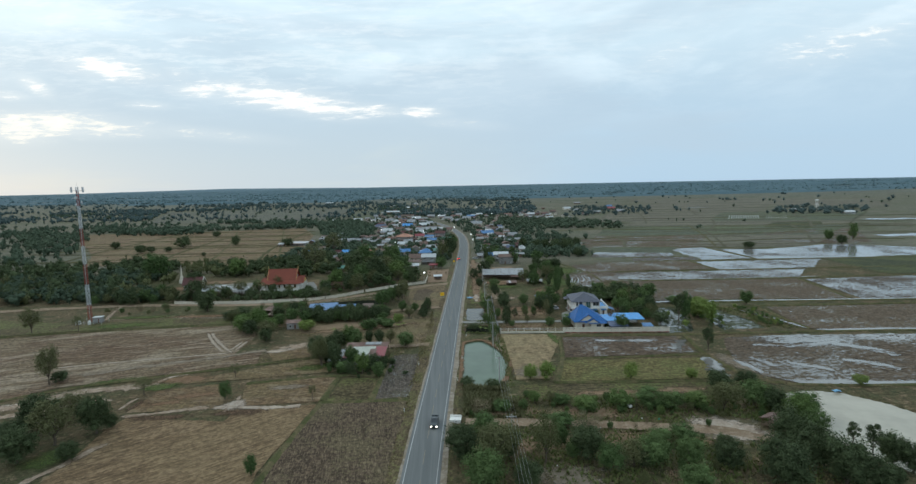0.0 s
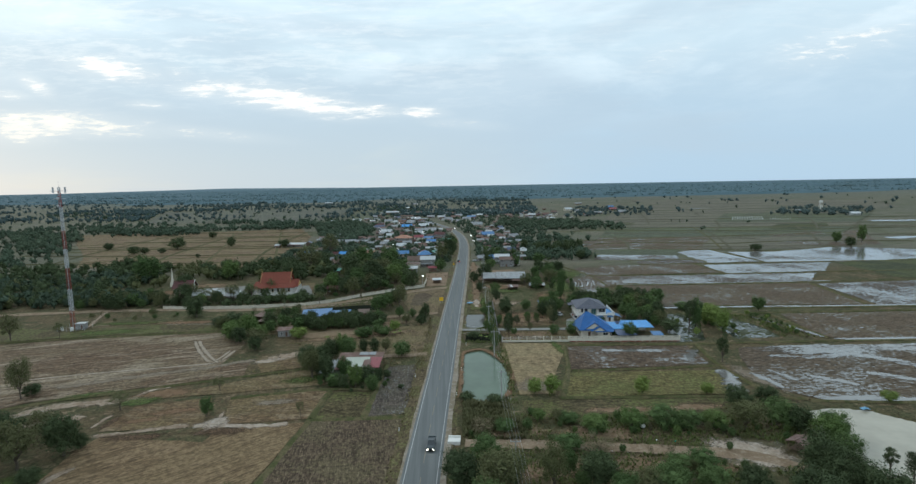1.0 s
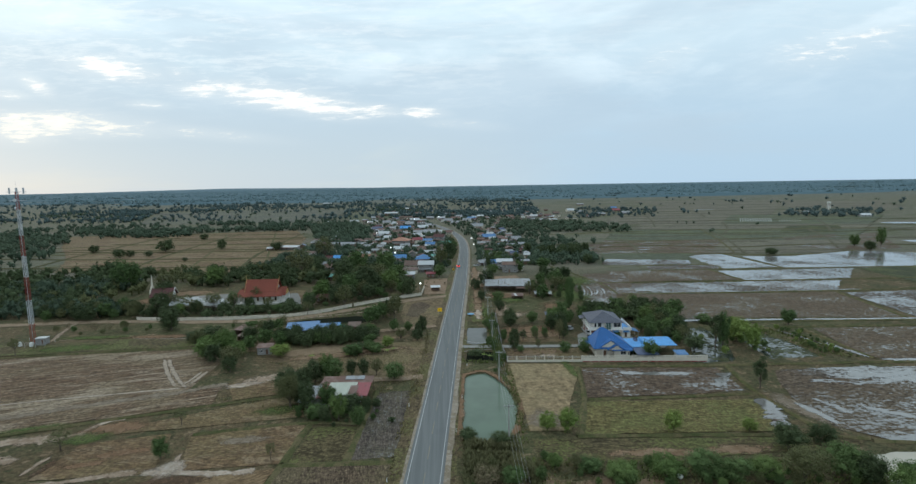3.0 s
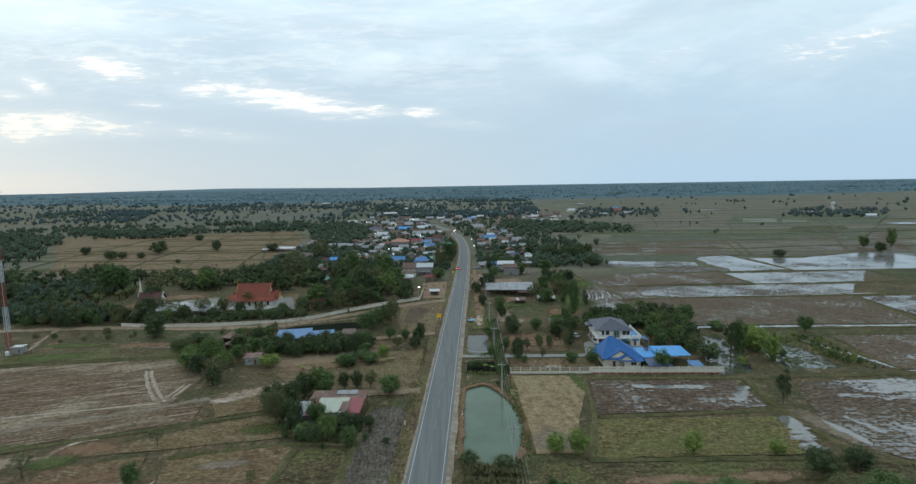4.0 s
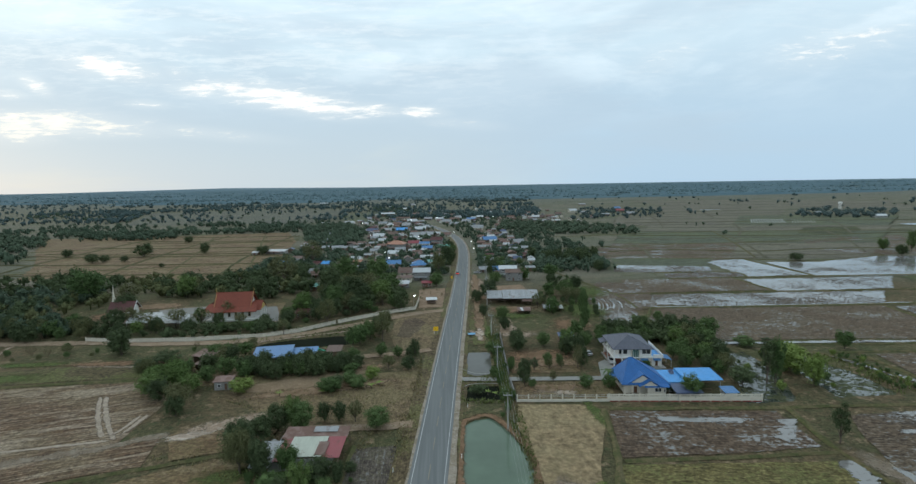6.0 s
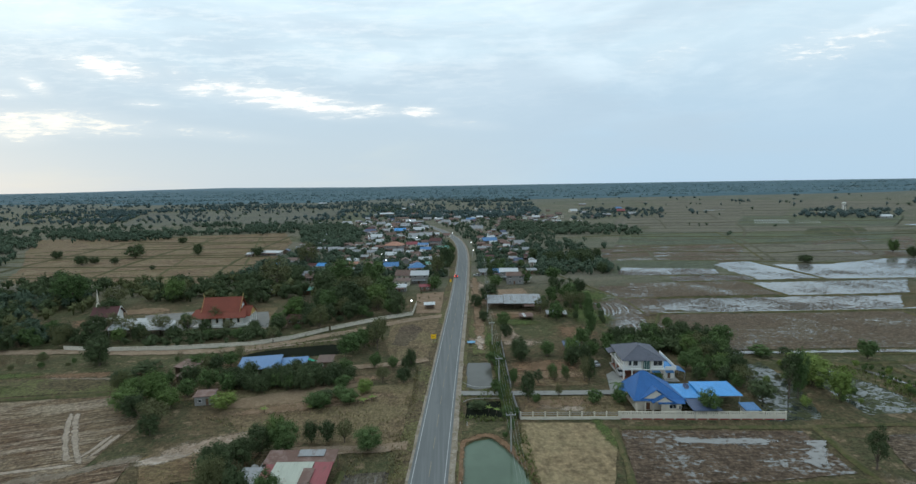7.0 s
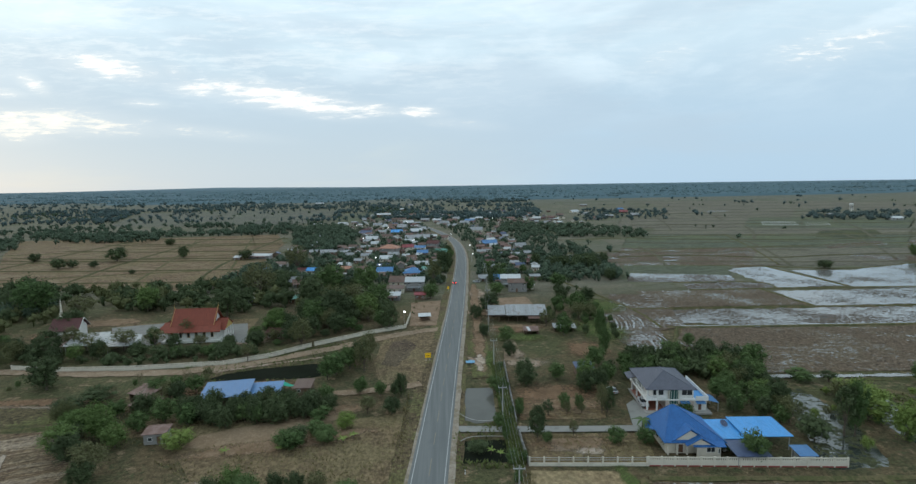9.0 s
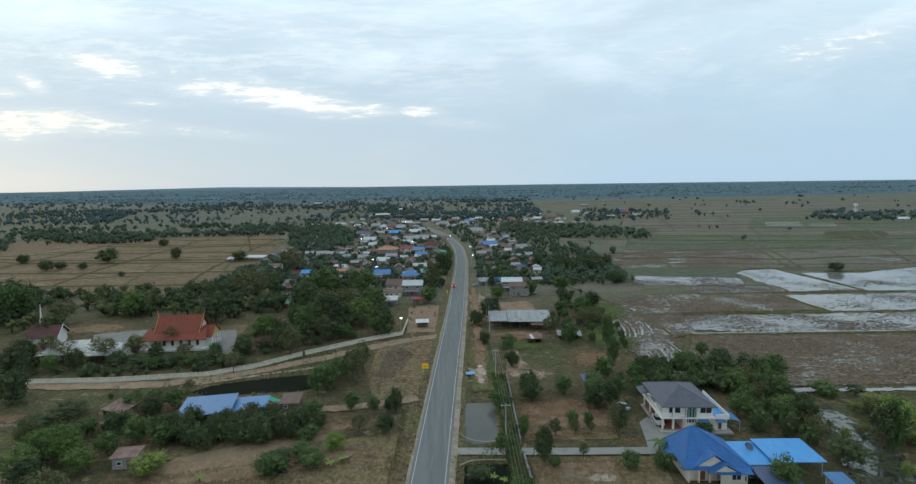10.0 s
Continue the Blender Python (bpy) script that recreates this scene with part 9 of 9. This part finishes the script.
        ra, rb = half_width(a), half_width(b)
        for k in range(4):
            (sx, sy), (tx, ty) = CORNERS[k], CORNERS[(k + 1) % 4]
            m.tube((sx * ra, sy * ra, a), (sx * rb, sy * rb, b), 0.075, 0.075, 4)
            m.tube((sx * ra, sy * ra, a), (tx * rb, ty * rb, b), 0.04, 0.04, 3)
            m.tube((sx * rb, sy * rb, b), (tx * rb, ty * rb, b), 0.035, 0.035, 3)
    part("lattice_section", m, M[mat], ob, "red lattice section" if mat == "red_paint" else "white lattice section")
part("ladder", Mesh().box(-0.1, -0.25, 0, 0.1, -0.2, 60), M["steel"], ob)
for z, r in ((57.0, 1.9), (60.4, 2.3)):
    m = Mesh()
    for k in range(4):
        (sx, sy), (tx, ty) = CORNERS[k], CORNERS[(k + 1) % 4]
        m.tube((sx * r, sy * r, z), (tx * r, ty * r, z), 0.07, 0.07, 4).tube((sx * 0.4, sy * 0.4, z), (sx * r, sy * r, z), 0.06, 0.06, 4)
    part("antenna_frame", m, M["steel"], ob)
for k in range(6):
    a = math.pi * k / 3
    x, y = 2.4 * math.cos(a), 2.4 * math.sin(a)
    part("panel_antenna", Mesh().box(x - 0.17, y - 0.13, 59.6, x + 0.17, y + 0.13, 62.0), M["white_paint"], ob)
for k, z in ((0, 55.2), (2, 54.0), (4, 57.2)):
    a = math.pi * k / 3 + 0.4
    part("dish_antenna", Mesh().tube((0.9 * math.cos(a), 0.9 * math.sin(a), z), (1.5 * math.cos(a), 1.5 * math.sin(a), z), 0.25, 0.65, 10), M["white_paint"], ob)
part("lightning_rod", Mesh().tube((0, 0, 60), (0, 0, 64.5), 0.05, 0.02), M["steel"], ob)
ob = thing("equipment_cabin", "small white equipment cabin beside the tower", "cabin", pose(-165.5, 228.1, 0, 0, 0, 10))
part("body", Mesh().box(-1.8, -1.3, 0.2, 1.8, 1.3, 2.7), M["grey_wall"], ob)
part("roof", Mesh().box(-2.0, -1.5, 2.7, 2.0, 1.5, 2.85), M["white_sheet"], ob)
opening(ob, 0.6, -1.31, 0.2, 0.9, 2.0, 0, "door", "door", "steel")
for ox, oy in ((1.7, -3.2), (-3.2, -2.6)):
    ob = thing("water_tank", "small white plastic tank beside the tower", "water tank", pose(-169.5 + ox, 228.5 + oy, 0))
    part("body", Mesh().tube((0, 0, 0), (0, 0, 1.5), 0.65, 0.65, 12).tube((0, 0, 1.5), (0, 0, 1.75), 0.65, 0.3, 12), M["white"], ob)
ob = thing("tower_fence", "wire mesh fence round the tower base", "fence")
for x, y in ((-173.3, 224.2), (-169.3, 224.0), (-165.3, 224.2), (-162.3, 225.2), (-162.3, 230.2), (-173.3, 231.2)):
    part("post", Mesh().tube((x, y, 0), (x, y, 1.8), 0.06), M["steel"], ob)
for z in (0.6, 1.2, 1.75):
    part("wire", Mesh().tube((-173.3, 224.2, z), (-162.3, 225.2, z), 0.03, 0.03, 4), M["steel"], ob)

# ---- power line beside the road ----
POLES = [(10.8, 70), (11.0, 107), (11.4, 145), (12.2, 183), (12.6, 220), (13.3, 259), (14.1, 299), (16.2, 338), (18.0, 378), (19.5, 420)]
pole = thing("power_pole", "grey concrete power pole with steel crossarm", "power pole", pose(*POLES[0], 0), "power poles")
part("shaft", Mesh().tube((0, 0, -0.3), (0, 0, 9.4), 0.19, 0.12, 6), M["concrete"], pole)
part("crossarm", Mesh().box(-1.1, -0.06, 8.7, 1.1, 0.06, 8.85), M["steel"], pole)
for x in (-1.0, 0.35, 1.0):
    part("insulator", Mesh().tube((x, 0, 8.85), (x, 0, 9.1), 0.06, 0.05, 6), M["white"], pole)
for x, y in POLES[1:]:
    copy_thing(pole, pose(x, y, 0, 0, 0, -1))
for (ax, ay), (bx, by) in zip(POLES, POLES[1:]):
    ob = thing("power_cable", "thin sagging power cables between poles", "cable", group="power cables")
    for k, (off, z) in enumerate(((-1.0, 9.1), (0.35, 9.1), (1.0, 9.1), (0.0, 7.4))):
        m = Mesh()
        for i in range(9):
            t = i / 8
            x, y, h = ax + (bx - ax) * t + off, ay + (by - ay) * t, z - 2.2 * t * (1 - t)
            m.v += [(x - 0.014, y, h - 0.008), (x + 0.014, y, h - 0.008), (x, y, h + 0.016)]
            if i:
                q = 3 * i
                m.f += [(q - 3 + e, q - 3 + (e + 1) % 3, q + (e + 1) % 3, q + e) for e in range(3)]
        part("wire", m, M["steel"], ob)

# ---- signs and roadside things ----
ob = thing("road_sign", "yellow warning board on two posts by the road", "road sign", pose(-8.9, 265.0, 0, 0, 0, 4))
part("board", Mesh().box(-1.0, -0.04, 1.2, 1.0, 0.02, 2.9), M["yellow_sign"], ob)
for x in (-0.6, 0.6):
    part("post", Mesh().box(x - 0.05, 0.02, 0, x + 0.05, 0.1, 2.8), M["steel"], ob)
for z, h in ((1.95, 0.1),):
    part("lettering_bar", Mesh().box(-0.55, -0.05, z, 0.55, -0.042, z + h), M["black"], ob, "black bar of unreadable lettering")
for x, y, turn in ((-3.4, 374.5, 0), (-3.4, 377.5, 0)):
    ob = thing("road_sign", "small yellow diamond warning sign", "road sign", pose(x, y, 0), "small warning signs")
    part("post", Mesh().tube((0, 0, 0), (0, 0, 2.6), 0.05), M["steel"], ob)
    m = Mesh()
    m.slab([(0, -0.06, 3.2), (-0.6, -0.06, 2.6), (0, -0.06, 2.0), (0.6, -0.06, 2.6)], 0.001)
    m.v = [(a, b if i < 4 else b + 0.04, c) for i, (a, b, c) in enumerate(m.v)]
    part("board", m, M["yellow_sign"], ob)
ob = thing("culvert", "whitewashed concrete culvert head beside the road", "culvert", pose(-1.6, 124.0, 0, 0, 0, -4))
part("headwall", Mesh().box(-1.4, -1.5, -0.2, 1.5, -1.1, 0.75).box(-1.4, 1.1, -0.2, 1.5, 1.5, 0.75), M["white"], ob)
part("deck", Mesh().box(-1.4, -1.1, 0.2, 1.5, 1.1, 0.42), M["white"], ob)
ob = thing("tarpaulin", "crumpled light blue tarpaulin on the ground", "tarpaulin", pose(5.6, 262.5, 0.1))
m = Mesh()
for i in range(5):
    for j in range(4):
        m.face(*[(-1.5 + 0.6 * a, -1.2 + 0.6 * b, 0.35 + 0.3 * noise.noise(Vector((a * 0.9, b * 0.9, 2)))) for a, b in ((i, j), (i + 1, j), (i + 1, j + 1), (i, j + 1))])
part("sheet", m, M["blue_tarp"], ob)
marker = thing("guide_post", "small white roadside guide post", "guide post", pose(-15.2, 129.5, 0), "guide posts")
part("shaft", Mesh().box(-0.1, -0.08, 0, 0.1, 0.08, 0.95), M["white"], marker)
part("band", Mesh().box(-0.105, -0.085, 0.7, 0.105, 0.085, 0.82), M["black"], marker)
for x, y in ((-14.0, 165), (-1.0, 150), (0.6, 170), (2.5, 196)):
    copy_thing(marker, pose(x, y, 0))
# rim walls of the two small ponds
tagged(part("pond_edge_upper", strip(smooth_line([(1.6, 224), (4.2, 220.6), (8.0, 219.4), (11.6, 220.6)]), 0.11, 0.2, 1.0), M["drive"]), "pale concrete pond rim", "pond rim", kind="structure")
tagged(part("pond_edge_lower", strip(smooth_line([(1.6, 209.5), (3.8, 211.6), (8.0, 211.8), (12.8, 211.4)]), 0.15, 0.22, 1.0), M["drive"]), "pale concrete pond rim", "pond rim", kind="structure")

# street lamps, lit at dusk
lamp_thing = None
for x, y in ((-137, 800), (-84, 745), (-41, 595), (-58.5, 475), (-50.6, 442.7), (109, 1050), (151, 1000), (-33, 900), (13.0, 545), (13.5, 490), (-21.6, 311), (-3.0, 640), (60, 900), (-95, 620), (-70, 850), (-10, 470)):
    if lamp_thing is None:
        lamp_thing = thing("street_lamp", "grey street lamp with a lit white head", "street lamp", pose(x, y, 0), "street lamps")
        part("pole", Mesh().tube((0, 0, 0), (0, 0, 5.8), 0.08, 0.05), M["steel"], lamp_thing)
        part("arm", Mesh().tube((0, 0, 5.7), (0.8, 0, 6.0), 0.04), M["steel"], lamp_thing)
        part("head", Mesh().box(0.5, -0.3, 5.8, 1.3, 0.3, 6.1), M["bulb"], lamp_thing, "glowing white lamp head")
    else:
        copy_thing(lamp_thing, pose(x, y, 0, 0, 0, (x * 53) % 360))

# ---- vehicles ----
def shell(profile, half, pinch):
    """A body from a side outline of (y, z), narrower where pinch says."""
    m = Mesh()
    n = len(profile)
    m.v = [(-half + pinch(z), y, z) for y, z in profile] + [(half - pinch(z), y, z) for y, z in profile]
    m.f = [tuple(range(n))[::-1], tuple(range(n, 2 * n))]
    m.f += [(i, (i + 1) % n, n + (i + 1) % n, n + i) for i in range(n)]
    return m


def vehicle(name, text, m, paint, front_lit=False, back_lit=False, pickup=False):
    """Front towards +y, standing on its wheels."""
    ob = thing(name, text, name, m)
    if pickup:
        body = [(-2.6, 0.55), (2.55, 0.5), (2.6, 0.95), (2.4, 1.1), (1.1, 1.18), (-2.6, 1.12)]
        cabin = [(-0.9, 1.12), (1.15, 1.16), (0.45, 1.74), (-0.65, 1.78)]
    else:
        body = [(-2.2, 0.4), (2.15, 0.4), (2.2, 0.75), (2.0, 0.9), (1.0, 0.98), (-2.1, 1.0), (-2.2, 0.8)]
        cabin = [(-1.8, 1.0), (1.05, 0.98), (0.3, 1.48), (-1.1, 1.5)]
    part("body", shell(body, 0.9, lambda z: 0.04 if z > 0.9 else 0.0), M[paint], ob)
    part("cabin", shell(cabin, 0.84, lambda z: 0.14 if z > 1.3 else 0.0), M["glass"], ob)
    part("cabin_roof", Mesh().box(-0.68, cabin[3][0] + 0.05, cabin[3][1] - 0.06, 0.68, cabin[2][0] - 0.02, cabin[3][1] + 0.03), M[paint], ob)
    if pickup:
        part("bed_rim", Mesh().box(-0.9, -2.6, 1.12, -0.78, -0.95, 1.3).box(0.78, -2.6, 1.12, 0.9, -0.95, 1.3).box(-0.78, -2.6, 1.12, 0.78, -2.5, 1.3), M[paint], ob)
    reach = 1.6 if pickup else 1.35
    for sx in (-1, 1):
        for y in (-reach, reach):
            wheel = part("wheel", Mesh().tube((sx * 0.68, y, 0.36), (sx * 0.9, y, 0.36), 0.36, 0.36, 12), M["black"], ob)
            part("rim", Mesh().tube((sx * 0.86, y, 0.36), (sx * 0.915, y, 0.36), 0.2, 0.2, 10), M["steel"], wheel)
        yf, yb = body[1][0], body[0][0]
        part("headlight", Mesh().box(sx * 0.66 - 0.17, yf - 0.02, 0.66, sx * 0.66 + 0.17, yf + 0.07, 0.86), M["head" if front_lit else "white"], ob)
        part("tail_light", Mesh().box(sx * 0.72 - 0.15, yb - 0.06, 0.72, sx * 0.72 + 0.15, yb + 0.02, 1.0), M["tail" if back_lit else "red_paint"], ob)
    part("bumper", Mesh().box(-0.85, body[1][0], 0.42, 0.85, body[1][0] + 0.1, 0.6), M["black"], ob)
    return ob


vehicle("pickup_truck", "dark pickup truck with lit headlights on the road", pose(-6.75, 121.0, 0.41, 0, 0, 178), "car_dark", front_lit=True, pickup=True)
vehicle("car", "dark car with glowing red tail lights on the road", pose(0.2, 399, 0.42, 0, 0, -2), "car_dark", back_lit=True)
vehicle("pickup_truck", "silver pickup truck parked in the carport", pose(51.2, 227.0, 0.44, 0, 0, 175), "car_silver", pickup=True)
vehicle("car", "pale car parked beside the house", pose(45.5, 236.5, 0.0, 0, 0, 20), "car_silver")
vehicle("car", "pale car parked by the roadside shop", pose(13.5, 403, 0.0, 0, 0, 80), "car_silver")

# far white water tower
ob = thing("water_tower", "white water tower above far trees", "water tower", pose(695, 984, 0) @ Matrix.Scale(0.75, 4))
for sx, sy in CORNERS:
    part("leg", Mesh().tube((sx * 3.0, sy * 3.0, 0), (sx * 1.8, sy * 1.8, 15), 0.5, 0.4), M["white"], ob)
part("tank", Mesh().tube((0, 0, 15), (0, 0, 17), 2.0, 4.4, 12).tube((0, 0, 17), (0, 0, 20), 4.4, 4.4, 12).tube((0, 0, 20), (0, 0, 21), 4.4, 1.0, 12), M["white"], ob)
part("brace", Mesh().tube((-2.4, -2.4, 7), (2.4, -2.4, 7), 0.3).tube((2.4, 2.4, 7), (-2.4, 2.4, 7), 0.3), M["white"], ob)

# hut and litter in the scrub
ob = thing("hut", "small open hut with rusty sheet roof among trees", "hut", pose(75.4, 117.3, 0, 0, 0, 32))
part("roof", gable_roof(4.2, 3.6, 2.3, 0.7, 0.3), M["rust"], ob)
posts(ob, [(-1.9, -1.6), (1.9, -1.6), (-1.9, 1.6), (1.9, 1.6)], 2.3, 0.07, "wood_wall")
part("floor_deck", Mesh().box(-1.8, -1.5, 0.45, 1.8, 1.5, 0.55), M["wood_wall"], ob)
ob = thing("tarpaulin", "blue tarpaulin heaped on the pond bank", "tarpaulin", pose(105.6, 137.0, 0.05) @ Matrix.Scale(0.6, 4))
m = Mesh()
for i in range(6):
    for j in range(4):
        m.face(*[(-1.8 + 0.6 * a, -0.9 + 0.5 * b, max(0.0, 0.75 - 0.12 * ((a - 3) ** 2 + (b - 2) ** 2) + 0.25 * noise.noise(Vector((a * 0.9, b * 0.9, 5))))) for a, b in ((i, j), (i + 1, j), (i + 1, j + 1), (i, j + 1))])
part("sheet", m, M["blue_tarp"], ob)
for x, y, size, mat, text in (
    (44.6, 129.0, 0.75, "white", "heap of white plastic sacks beside the track"), (45.4, 122.2, 0.4, "white", "white plastic bag beside the track"), (49.5, 121.6, 0.4, "green_net", "green plastic bag beside the track"),
    (33.8, 117.9, 0.25, "white", "scrap of white litter in the grass"), (37.0, 117.1, 0.25, "white", "scrap of white litter in the grass"), (20.0, 101.5, 0.3, "white", "scrap of white litter in the grass"),
):
    m = Mesh()
    for i in range(4 if size > 0.5 else 1):
        o = Vector((0.5 * size * math.cos(2.3 * i), 0.5 * size * math.sin(2.3 * i), 0)) * (1 if size > 0.5 else 0)
        rings = [[(o.x + size * w * math.cos(a) * (0.8 + 0.3 * math.sin(3 * a + i)), o.y + size * w * math.sin(a), h * size * (0.9 + 0.3 * math.sin(2 * a))) for a in [math.pi * j / 4 for j in range(8)]] for h, w in ((0, 0.5), (0.35, 0.6), (0.65, 0.4), (0.8, 0.1))]
        for lo, hi in zip(rings, rings[1:]):
            for j in range(8):
                m.face(lo[j], lo[(j + 1) % 8], hi[(j + 1) % 8], hi[j])
    ob = thing("litter", text, "litter", pose(x, y, 0.26))
    part("bag", m, M[mat], ob)

# low lean-tos beside the tin barn
for (x, y), w, d, rz, mat, text in (((45.3, 298.9), 9.0, 5.0, -4, "tin", "low lean-to with patched tin sheet roof"), ((31.1, 295.2), 5.5, 4.0, 6, "rust", "low rusty tin shed beside the barn")):
    ob = thing("shed", text, "shed", pose(x, y, 0, 0, 0, rz))
    for i in range(5):
        part("roof_sheet", Mesh().slab([(-w / 2 + w * i / 5, -d / 2, 1.7 + 0.05 * (i % 2)), (-w / 2 + w * (i + 0.96) / 5, -d / 2, 1.7 + 0.05 * (i % 2)), (-w / 2 + w * (i + 0.96) / 5, d / 2, 2.3), (-w / 2 + w * i / 5, d / 2, 2.3)], 0.04), M[(mat, "white_sheet", mat, "rust", mat)[i]], ob)
    posts(ob, [(u, v) for u in (-w / 2 + 0.3, w / 2 - 0.3) for v in (-d / 2 + 0.3, d / 2 - 0.3)], 1.72, 0.07, "wood_wall")
